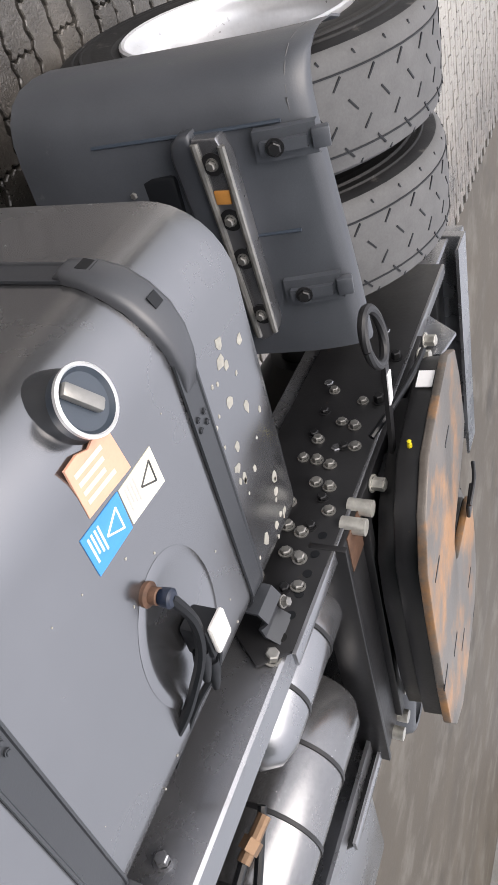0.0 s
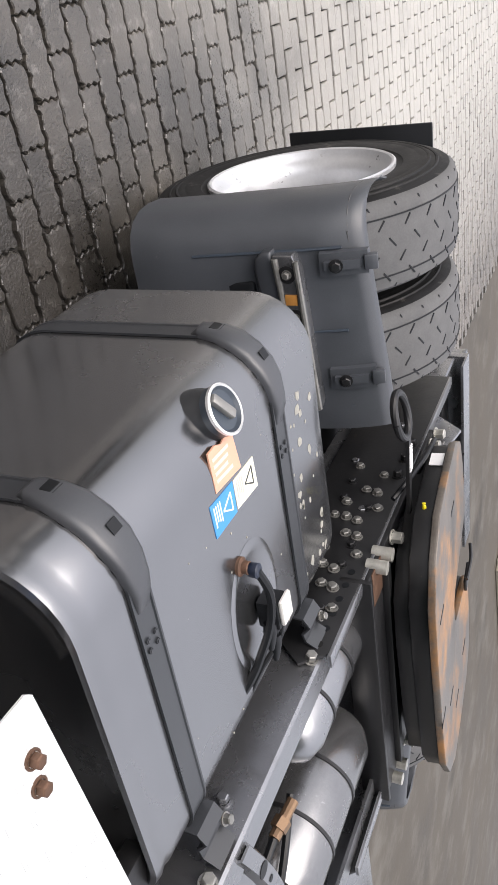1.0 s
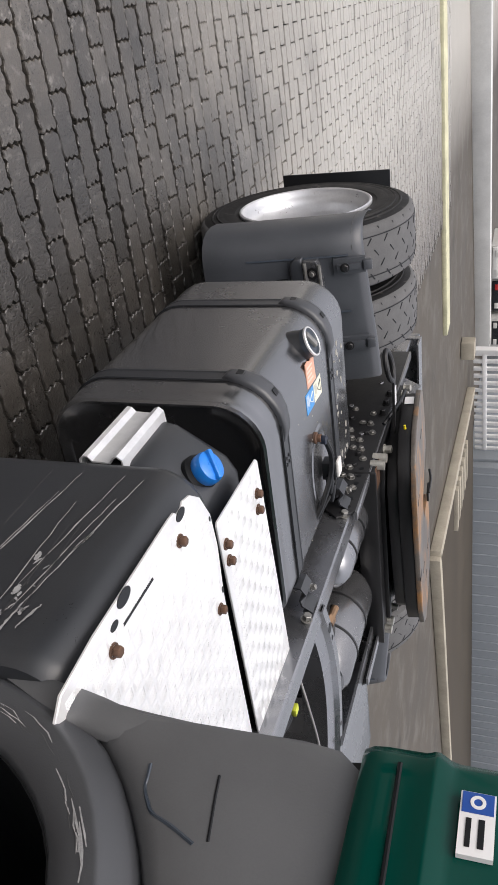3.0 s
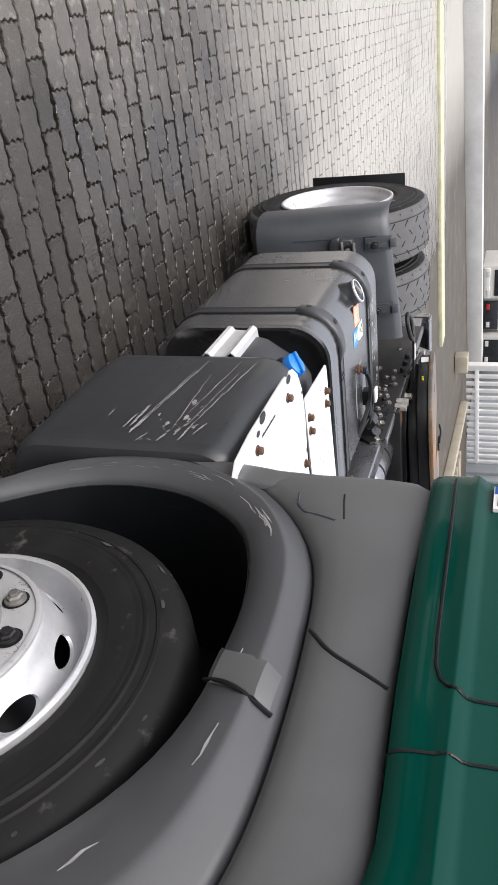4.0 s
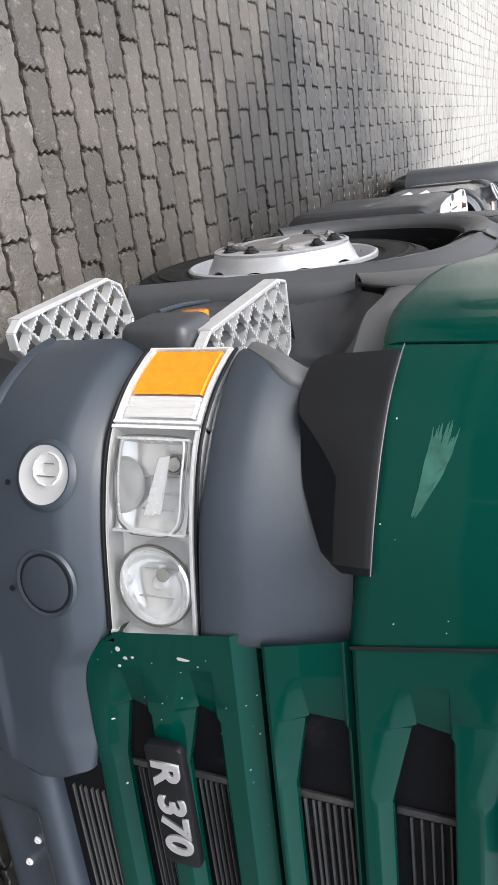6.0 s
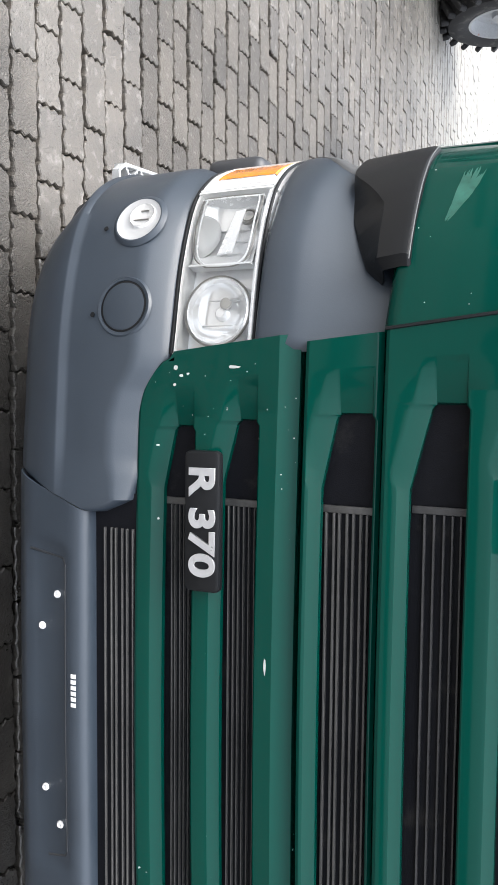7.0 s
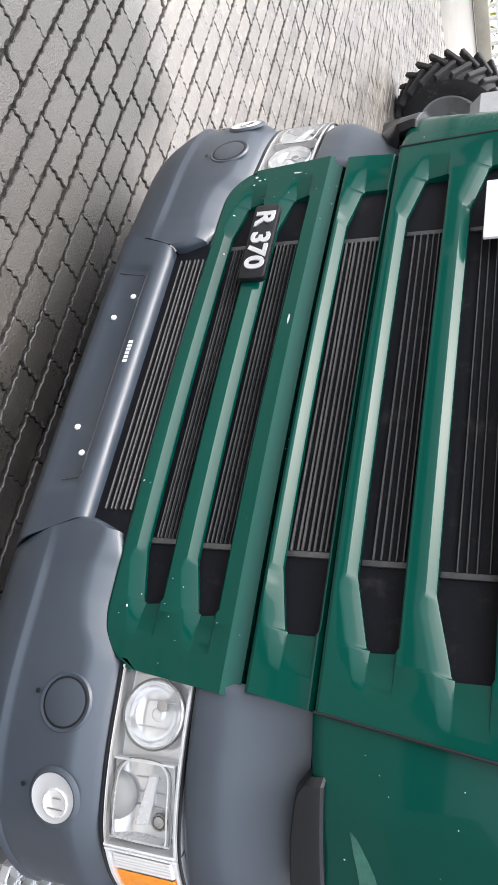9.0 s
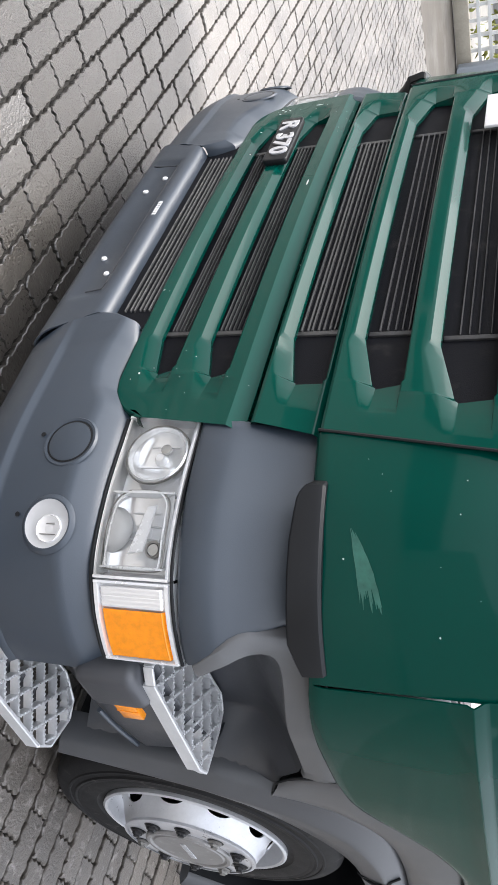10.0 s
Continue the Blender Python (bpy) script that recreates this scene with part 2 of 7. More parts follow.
JOINT = surface("dark_joint_sand", (0.016, 0.0145, 0.012), 0.9, vary=0.4, scale=20, bump=0.8, bump_scale=0.003)
YARD = surface("worn_concrete_yard", (0.064, 0.055, 0.043), 0.62, spec=0.35, pale_ground=(0.17, 0.16, 0.143), vary=0.25, scale=0.6, fine=25, bump=0.3, bump_scale=0.003, spots=(0.1, 0.092, 0.078), spot_scale=1.4, spot_from=0.5, spot_to=0.65)


# ---- mesh helpers ----
def part(name, bm, material, parent=None, label="", smooth=35.0):
    """Links a bmesh as one mesh object, under a thing or a part."""
    bmesh.ops.recalc_face_normals(bm, faces=bm.faces)
    limit = radians(smooth)
    for f in bm.faces:
        f.smooth = smooth > 0
    for e in bm.edges:
        e.smooth = e.calc_face_angle(9.0) < limit
    me = bpy.data.meshes.new(name)
    bm.to_mesh(me)
    bm.free()
    for m in material if isinstance(material, (list, tuple)) else (material,):
        me.materials.append(m)
    ob = new(name, me)
    if parent:
        ob.parent = parent
    if label:
        ob["label"] = label
    return ob


def thing(name, label, category, group="", kind="", at=(0, 0, 0)):
    ob = new(name)
    ob.location = at
    ob.empty_display_size = 0.2
    return tagged(ob, label, category, group, kind)


def put_box(bm, x0, x1, y0, y1, z0, z1, bevel=0.0, segments=2, m=None):
    r = bmesh.ops.create_cube(bm, size=1.0, matrix=Matrix.Translation(((x0 + x1) / 2, (y0 + y1) / 2, (z0 + z1) / 2)) @ Matrix.Diagonal((abs(x1 - x0), abs(y1 - y0), abs(z1 - z0), 1)))
    vs = r["verts"]
    if bevel:
        es = list({e for v in vs for e in v.link_edges})
        r = bmesh.ops.bevel(bm, geom=es, offset=bevel, segments=segments, profile=0.5, affect="EDGES", clamp_overlap=True)
        vs = list({v for f in r["faces"] for v in f.verts} | {v for v in vs if v.is_valid})
    if m is not None:
        bmesh.ops.transform(bm, matrix=m, verts=vs)
    return vs


def box(*a, **k):
    bm = bmesh.new()
    put_box(bm, *a, **k)
    return bm


def put_prism(bm, outline, lo, hi, axis="y", bevel=0.0, segments=2):
    """A closed outline (pairs) pushed from lo to hi along an axis: y takes (x, z), z takes (x, y), x takes (y, z)."""
    def place(p, h):
        return {"y": (p[0], h, p[1]), "z": (p[0], p[1], h), "x": (h, p[0], p[1])}[axis]
    a = [bm.verts.new(place(p, lo)) for p in outline]
    b = [bm.verts.new(place(p, hi)) for p in outline]
    n = len(outline)
    fs = [bm.faces.new(a), bm.faces.new(b[::-1])]
    for i in range(n):
        fs.append(bm.faces.new((a[i], b[i], b[(i + 1) % n], a[(i + 1) % n])))
    bmesh.ops.recalc_face_normals(bm, faces=fs)
    if bevel:
        es = list({e for f in fs[:2] for e in f.edges})
        bmesh.ops.bevel(bm, geom=es, offset=bevel, segments=segments, profile=0.5, affect="EDGES", clamp_overlap=True)
    return bm


def prism(outline, lo, hi, axis="y", bevel=0.0, segments=2):
    return put_prism(bmesh.new(), outline, lo, hi, axis, bevel, segments)


def put_lathe(bm, profile, segs=48, m=None, closed=False, arc=(0.0, 360.0)):
    """Pairs (radius, along) turned about the local y axis."""
    full = abs(arc[1] - arc[0]) >= 359.9
    count = segs if full else segs + 1
    rings = []
    for r, h in profile:
        if r < 1e-6:
            rings.append([bm.verts.new((0, h, 0))])
        else:
            rings.append([bm.verts.new((r * math.cos(a), h, r * math.sin(a))) for a in (radians(arc[0] + (arc[1] - arc[0]) * i / segs) for i in range(count))])
    pairs = list(zip(rings, rings[1:])) + ([(rings[-1], rings[0])] if closed else [])
    for p, q in pairs:
        for i in range(segs):
            j = (i + 1) % count
            a = [p[i % len(p)], p[j % len(p)], q[j % len(q)], q[i % len(q)]]
            a = list(dict.fromkeys(a))
            if len(a) > 2:
                bm.faces.new(a)
    if m is not None:
        bmesh.ops.transform(bm, matrix=m, verts=[v for ring in rings for v in ring])
    return bm


def lathe(profile, segs=48, m=None, closed=False, arc=(0.0, 360.0)):
    return put_lathe(bmesh.new(), profile, segs, m, closed, arc)


def put_rod(bm, a, b, r, segs=12, r2=None):
    a, b = Vector(a), Vector(b)
    d = b - a
    m = Matrix.Translation(a) @ d.to_track_quat("Y", "Z").to_matrix().to_4x4()
    put_lathe(bm, [(0, 0), (r, 0), (r if r2 is None else r2, d.length), (0, d.length)], segs, m)
    return bm


def put_tube(bm, points, r, segs=8, steps=6):
    """A round hose along a smooth line through the points."""
    ps = [Vector(p) for p in points]
    line = []
    for i in range(len(ps) - 1):
        p0, p1, p2, p3 = ps[max(i - 1, 0)], ps[i], ps[i + 1], ps[min(i + 2, len(ps) - 1)]
        for k in range(steps):
            t = k / steps
            line.append(0.5 * ((2 * p1) + (p2 - p0) * t + (2 * p0 - 5 * p1 + 4 * p2 - p3) * t * t + (3 * p1 - p0 - 3 * p2 + p3) * t ** 3))
    line.append(ps[-1])
    up, rings = Vector((0.13, 0.31, 0.94)), []
    for i, p in enumerate(line):
        d = (line[min(i + 1, len(line) - 1)] - line[max(i - 1, 0)]).normalized()
        s = d.cross(up)
        s = s.normalized() if s.length > 1e-4 else Vector((1, 0, 0))
        w = s.cross(d)
        rings.append([bm.verts.new(p + r * (math.cos(a) * s + math.sin(a) * w)) for a in (2 * math.pi * k / segs for k in range(segs))])
    for p, q in zip(rings, rings[1:]):
        for k in range(segs):
            bm.faces.new((p[k], p[(k + 1) % segs], q[(k + 1) % segs], q[k]))
    bm.faces.new(rings[0][::-1])
    bm.faces.new(rings[-1])
    return bm


def tube(points, r, segs=8, steps=6):
    return put_tube(bmesh.new(), points, r, segs, steps)


def sheet(rows, close=False):
    """Quads between rows of points of equal length."""
    bm = bmesh.new()
    vs = [[bm.verts.new(p) for p in row] for row in rows]
    for a, b in zip(vs, vs[1:]):
        for i in range(len(a) - (0 if close else 1)):
            j = (i + 1) % len(a)
            bm.faces.new((a[i], a[j], b[j], b[i]))
    return bm


def solid(bm, thick):
    """Gives an open sheet a thickness: a second skin along the vertex normals, joined at the rims."""
    bmesh.ops.recalc_face_normals(bm, faces=bm.faces)
    bm.normal_update()
    faces, rims = bm.faces[:], [e for e in bm.edges if e.is_boundary]
    twin = {v: bm.verts.new(v.co - v.normal * thick) for v in bm.verts[:]}
    rim_pairs = [(e.verts[0], e.verts[1]) for e in rims]
    for f in faces:
        bm.faces.new([twin[v] for v in reversed(f.verts)])
    for a, b in rim_pairs:
        bm.faces.new((a, b, twin[b], twin[a]))
    return bm


def rounded(x0, x1, z0, z1, radii, n=6):
    """A rectangle's outline with rounded corners: radii for (x0,z0), (x1,z0), (x1,z1), (x0,z1)."""
    out = []
    for (cx, cz, sx, sz), r, a0 in zip(((x0, z0, 1, 1), (x1, z0, -1, 1), (x1, z1, -1, -1), (x0, z1, 1, -1)), radii, (180, 270, 0, 90)):
        if r <= 0:
            out.append((cx, cz))
            continue
        for k in range(n + 1):
            a = radians(a0 + 90 * k / n)
            out.append((cx + sx * r + r * math.cos(a), cz + sz * r + r * math.sin(a)))
    return out


def along(points, n):
    """n + 1 points spaced evenly on a smooth line through pairs."""
    ps = [Vector((*p, 0)) if len(p) == 2 else Vector(p) for p in points]
    line = []
    for i in range(len(ps) - 1):
        p0, p1, p2, p3 = ps[max(i - 1, 0)], ps[i], ps[i + 1], ps[min(i + 2, len(ps) - 1)]
        for k in range(16):
            t = k / 16
            line.append(0.5 * ((2 * p1) + (p2 - p0) * t + (2 * p0 - 5 * p1 + 4 * p2 - p3) * t * t + (3 * p1 - p0 - 3 * p2 + p3) * t ** 3))
    line.append(ps[-1])
    run = [0.0]
    for a, b in zip(line, line[1:]):
        run.append(run[-1] + (b - a).length)
    out, j = [], 0
    for k in range(n + 1):
        want = run[-1] * k / n
        while j < len(run) - 2 and run[j + 1] < want:
            j += 1
        t = (want - run[j]) / max(run[j + 1] - run[j], 1e-9)
        p = line[j].lerp(line[j + 1], t)
        out.append((p.x, p.y))
    return out


def skin_finder(ob):
    """Returns a function that gives the outer y of a side panel at (x, z)."""
    tree = BVHTree.FromPolygons([v.co.copy() for v in ob.data.vertices], [tuple(p.vertices) for p in ob.data.polygons])

    def at(x, z, side):
        hit = tree.ray_cast(Vector((x, side * 3.0, z)), Vector((0, -side, 0)))[0]
        return abs(hit.y) if hit else 1.2
    return at

# ---- ground ----
bm = bmesh.new()
bmesh.ops.create_grid(bm, x_segments=1, y_segments=1, size=400.0, matrix=Matrix.Translation((-60, 0, -0.024)))
tagged(part("ground", bm, YARD, smooth=0), "wet-looking grey concrete yard under the paved stretch", "ground", kind="structure")

# ---- truck ----
truck = thing("tractor_unit", "dark green tractor unit with grey plastic trim and a bare chassis", "truck")
FRONT_AXLE, REAR_AXLE = 0.13, -3.385


def bolt_bm(r=0.016, h=0.014, washer=0.022):
    bm = lathe([(washer, 0), (washer, 0.003), (r, 0.003)], 14)
    put_lathe(bm, [(r, 0.003), (r, h), (r * 0.8, h + 0.002), (0, h + 0.002)], 6)
    return bm


BOLT = {}


def bolt(parent, place, aim, r=0.016, h=0.014, material=None, label=""):
    """A hexagon bolt head with washer whose axis points along aim."""
    key = (r, h, material.name if material else "")
    if key not in BOLT:
        ob = part("bolt", bolt_bm(r, h, r * 1.35), material or DULL_STEEL, parent, label)
        BOLT[key] = ob.data
    else:
        ob = new("bolt", BOLT[key])
        ob.parent = parent
        if label:
            ob["label"] = label
    ob.matrix_local = Matrix.Translation(place) @ Vector(aim).to_track_quat("Y", "Z").to_matrix().to_4x4()
    return ob


# -- wheels --
def tyre_profile(outer, width, bead):
    """Closed tyre section, (radius, along), outward sidewall at 0 and inward at -width."""
    w, r = width, outer
    return [(bead, -0.025), (bead + 0.012, -0.008), (bead + 0.03, -0.004), (bead + 0.034, 0.0), (bead + 0.075, 0.006), (bead + 0.082, 0.0045), (bead + 0.088, 0.0045), (bead + 0.094, 0.006), (r - 0.088, 0.005), (r - 0.085, 0.0068), (r - 0.08, 0.0068), (r - 0.077, 0.001), (r - 0.064, -0.001), (r - 0.062, 0.0012), (r - 0.056, 0.0008), (r - 0.053, -0.0036), (r - 0.022, -0.012), (r - 0.006, -0.026), (r, -0.05),
            (r + 0.004, -w / 2), (r, -w + 0.05), (r - 0.006, -w + 0.026), (r - 0.03, -w + 0.01), (r - 0.085, -w - 0.004), (bead + 0.05, -w - 0.002), (bead, -w + 0.025)]


def make_tyre(outer, width, parent, worn):
    ob = part("tyre", lathe(tyre_profile(outer, width, 0.292), 72, closed=True), [RUBBER, TREAD_RUBBER if worn else RUBBER], parent, "worn dusty rubber tyre")
    for p in ob.data.polygons:
        c = p.center
        if math.hypot(c.x, c.z) > outer - 0.02:
            p.material_index = 1
    # slanted cuts in the worn tread
    bm = bmesh.new()
    rows = ((0.035, 30), (0.085, -38), (0.14, 38), (0.19, -38), (0.245, 38), (0.275, -30)) if worn else ()
    for k, (off, lean) in enumerate(rows):
        for i in range(34 if worn else 60):
            a = 2 * math.pi * (i + 0.37 * k) / (34 if worn else 60)
            length = 0.034 if worn and 0 < k < 5 else 0.018
            m = Matrix.Rotation(a, 4, "Y") @ Matrix.Translation((outer + 0.0045 * (1 - abs(2 * off / 0.31 - 1)) - (0.0 if 0 < k < 5 else 0.006 if worn else 0.012), -off * width / 0.31, 0)) @ Matrix.Rotation(radians(lean), 4, "X")
            put_box(bm, -0.006, 0.0008, -length / 2, length / 2, -0.0022, 0.0022, m=m)
    if worn:
        for off in (0.063, 0.243):
            put_lathe(bm, [(outer - 0.006, -off * width / 0.31 - 0.0022), (outer + 0.0026, -off * width / 0.31 - 0.0022), (outer + 0.0026, -off * width / 0.31 + 0.0022), (outer - 0.006, -off * width / 0.31 + 0.0022)], 72)
    if not worn:
        bm.free()
        return ob
    tagged(part("tread_groove", bm, BLACK_PLASTIC, parent, smooth=0), "dark slanted cuts in the worn tread", kind="stuff")
    return ob


def front_wheel(side):
    """Silver disc wheel with a proud centre, oval hand holes, ten nuts and a hub cover. side: -1 right, 1 left."""
    bm = lathe([(0.296, -0.03), (0.303, -0.006), (0.303, 0.004), (0.296, 0.008), (0.289, 0.004), (0.286, -0.02), (0.278, -0.045), (0.268, -0.055), (0.262, -0.05)], 72)
    rim = part("wheel", bm, SILVER, truck, "silver-painted steel disc wheel with dirty nuts")
    # outer cone: ten sectors, each with an oval hand hole whose edge is joined to the sector's border
    cone = bmesh.new()

    def on_cone(a, v):
        r, h = 0.2585 - 0.0335 * v, -0.042 + 0.060 * v
        return (r * math.cos(a), h, r * math.sin(a))
    half = math.pi / 10
    for k in range(10):
        mid, edge, hole = 2 * half * k, [], []
        for i in range(40):
            q = 2 * math.pi * i / 40
            c, s_ = math.cos(q), math.sin(q)
            f = 1 / max(abs(c), abs(s_))
            edge.append(cone.verts.new(on_cone(mid + half * c * f, 0.5 + 0.5 * s_ * f)))
            hole.append((mid + half * 0.56 * c, 0.40 + 0.34 * s_))
        lip = [cone.verts.new(on_cone(a, v)) for a, v in hole]
        deep = [cone.verts.new(tuple(Vector(on_cone(mid + (a - mid) * 0.95, 0.40 + (v - 0.40) * 0.95)) * 0.975)) for a, v in hole]
        for i in range(40):
            j = (i + 1) % 40
            cone.faces.new((edge[i], edge[j], lip[j], lip[i]))
            cone.faces.new((lip[i], lip[j], deep[j], deep[i]))
    bmesh.ops.remove_doubles(cone, verts=cone.verts, dist=0.0002)
    put_lathe(cone, [(0.262, -0.05), (0.2585, -0.042)], 80)
    put_lathe(cone, [(0.225, 0.018), (0.219, 0.030), (0.213, 0.042), (0.206, 0.048), (0.196, 0.051), (0.128, 0.051)], 80)
    part("disc", cone, SILVER, rim)
    # black cone added behind the hand holes stands in for their shade
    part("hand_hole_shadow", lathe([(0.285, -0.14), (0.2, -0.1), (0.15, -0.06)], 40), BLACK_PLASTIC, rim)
    part("trim_ring", lathe([(0.212, 0.040), (0.2145, 0.044), (0.2145, 0.050), (0.209, 0.053), (0.204, 0.053)], 72), SILVER, rim)
    bm = lathe([(0.142, 0.048), (0.142, 0.057), (0.136, 0.062), (0.126, 0.062), (0.121, 0.057), (0.117, 0.057), (0.112, 0.061), (0, 0.061)], 60)
    cover = part("hub_cover", bm, surface("worn_hub_cover_metal", (0.3, 0.295, 0.29), 0.45, metal=0.5, vary=0.25, scale=18, bump=0.2, spots=(0.6, 0.6, 0.6), spot_scale=35, spot_from=0.6, spot_to=0.8), rim, "scuffed grey hub cover with a raised maker's bar")
    bm = bmesh.new()
    for k in range(6):
        put_box(bm, -0.062 + k * 0.0215, -0.046 + k * 0.0215, 0.060, 0.0635, -0.009, 0.009, 0.001)
    part("maker_mark", bm, SILVER, cover)
    for k in range(10):
        a = 2 * math.pi * (k + 0.3) / 10
        at = (0.170 * math.cos(a), 0.051, 0.170 * math.sin(a))
        seat = part("nut_seat", lathe([(0.026, 0.001), (0.0245, 0.0015), (0, 0.0015)], 18, Matrix.Translation(at)), BLACK_PLASTIC, rim)
        bm = lathe([(0.021, 0.0), (0.021, 0.006), (0.016, 0.008)], 16, Matrix.Translation(at))
        put_lathe(bm, [(0.0165, 0.006), (0.0165, 0.012), (0.013, 0.015), (0.010, 0.015), (0.010, 0.02), (0, 0.021)], 6, Matrix.Translation(at))
        part("wheel_nut", bm, DULL_STEEL if k % 3 == 1 else BLACK_METAL, rim)
    make_tyre(0.478, 0.30, rim, False)
    rim.matrix_local = pose(FRONT_AXLE, side * 1.182, 0.474, 0, 0, 0 if side > 0 else 180)
    return rim


def rear_wheel(side, inner=False):
    """Silver deep-dished wheel of a twin pair."""
    bm = lathe([(0.296, -0.035), (0.304, -0.008), (0.304, 0.004), (0.297, 0.008), (0.290, 0.004), (0.286, -0.012), (0.279, -0.026), (0.268, -0.034), (0.258, -0.06), (0.256, -0.11), (0.259, -0.135), (0.252, -0.15), (0.235, -0.165), (0.215, -0.17), (0.20, -0.172), (0.12, -0.172), (0.12, -0.12), (0.10, -0.10), (0, -0.10)], 72)
    rim = part("wheel", bm, SILVER, truck, "silver deep-dished wheel of a twin pair")
    for k in range(10):
        a = 2 * math.pi * (k + 0.5) / 10
        bolt(rim, (0.168 * math.cos(a), -0.171, 0.168 * math.sin(a)), (0, 1, 0), 0.017, 0.03, RUSTY)
    make_tyre(0.488, 0.29, rim, True)
    rim.matrix_local = pose(REAR_AXLE, side * (0.885 if inner else 1.22), 0.488, 0, 0, 0 if side > 0 else 180)
    return rim


front_wheel(-1)
front_wheel(1)
for side in (-1, 1):
    rear_wheel(side)
    rear_wheel(side, True)
bm = bmesh.new()
put_rod(bm, (REAR_AXLE, -0.95, 0.488), (REAR_AXLE, 0.95, 0.488), 0.085, 20)
put_lathe(bm, [(0, -0.22), (0.12, -0.2), (0.2, -0.1), (0.21, 0), (0.2, 0.1), (0.12, 0.2), (0, 0.22)], 24, Matrix.Translation((REAR_AXLE, 0, 0.488)))
part("rear_axle", bm, BLACK_METAL, truck)
bm = bmesh.new()
put_rod(bm, (FRONT_AXLE, -1.0, 0.46), (FRONT_AXLE, 1.0, 0.46), 0.06, 16)
part("front_axle", bm, BLACK_METAL, truck)

# -- chassis rails --
RAIL = 0.425


def rail(side):
    """A channel-section rail with upper and lower flange, seen edge bright."""
    y0, y1 = side * RAIL, side * (RAIL - 0.075)
    s = side
    out = [(y0, 0.632), (y0, 0.902), (y0 - s * 0.006, 0.908), (y1, 0.908), (y1, 0.898), (y0 - s * 0.01, 0.898), (y0 - s * 0.01, 0.642), (y1, 0.642), (y1, 0.632)]
    bm = prism(out, -3.72, 0.62, "x")
    return part("chassis_rail", bm, FRAME_PAINT, truck, "grey-painted steel channel rail")


for side in (-1, 1):
    r = rail(side)
    for k in range(11):
        bolt(r, (-1.0 - 0.24 * k, side * RAIL, 0.842 if k % 2 else 0.75), (0, side, 0), 0.013, 0.016, FRAME_PAINT)
for x in (-3.66, -2.9, -0.9, -0.2, 0.4):
    bm = box(x - 0.05, x + 0.05, -RAIL + 0.012, RAIL - 0.012, 0.67, 0.88, 0.01)
    part("cross_member", bm, BLACK_METAL, truck)

# -- fuel tank --
TX0, TX1, TY0, TY1, TZ0, TZ1 = -2.395, -1.475, -1.212, -0.50, 0.24, 0.862

TR = 0.13


def tank_outline(grow=0.0):
    return rounded(TY0 - grow, TY1 + grow, TZ0 - grow, TZ1 + grow, (0.13 + grow, 0.10 + grow, 0.08 + grow, TR + grow), 8)


def fuel_tank(side):
    """A rounded sheet-metal tank; the ends are set in behind a rolled edge."""
    mir = Matrix.Diagonal((1, -side, 1, 1))
    o = tank_outline()
    cy, cz = (TY0 + TY1) / 2, (TZ0 + TZ1) / 2

    def shrunk(d):
        out = []
        for y, z in o:
            out.append((y - math.copysign(min(d, abs(y - cy)), y - cy), z - math.copysign(min(d, abs(z - cz)), z - cz)))
        return out
    rows = []
    steps = [(TX1 - 0.03, 0.07), (TX1 - 0.024, 0.03), (TX1 - 0.006, 0.016), (TX1, 0.009), (TX1 - 0.004, 0.002), (TX1 - 0.02, 0.0), (TX1 - 0.036, 0.003)]
    n = 14
    steps += [(TX1 - 0.05 + (TX0 - TX1 + 0.1) * k / n, 0.0) for k in range(n + 1)]
    steps += [(TX0 + 0.02, 0.0), (TX0 + 0.004, 0.002), (TX0, 0.009), (TX0 + 0.024, 0.03), (TX0 + 0.03, 0.07)]
    for x, d in steps:
        rows.append([(x, y, z) for y, z in shrunk(d)])
    bm = sheet(rows, True)
    bm.faces.new([bm.verts.new(p) for p in rows[0]])
    bm.faces.new([bm.verts.new(p) for p in rows[-1]])
    bmesh.ops.remove_doubles(bm, verts=bm.verts, dist=0.0002)
    bmesh.ops.transform(bm, matrix=mir, verts=bm.verts)
    return part("fuel_tank", bm, TANK_PAINT, truck, "dark grey painted steel fuel tank, chipped and dusty on top", smooth=40)


tank = fuel_tank(-1)


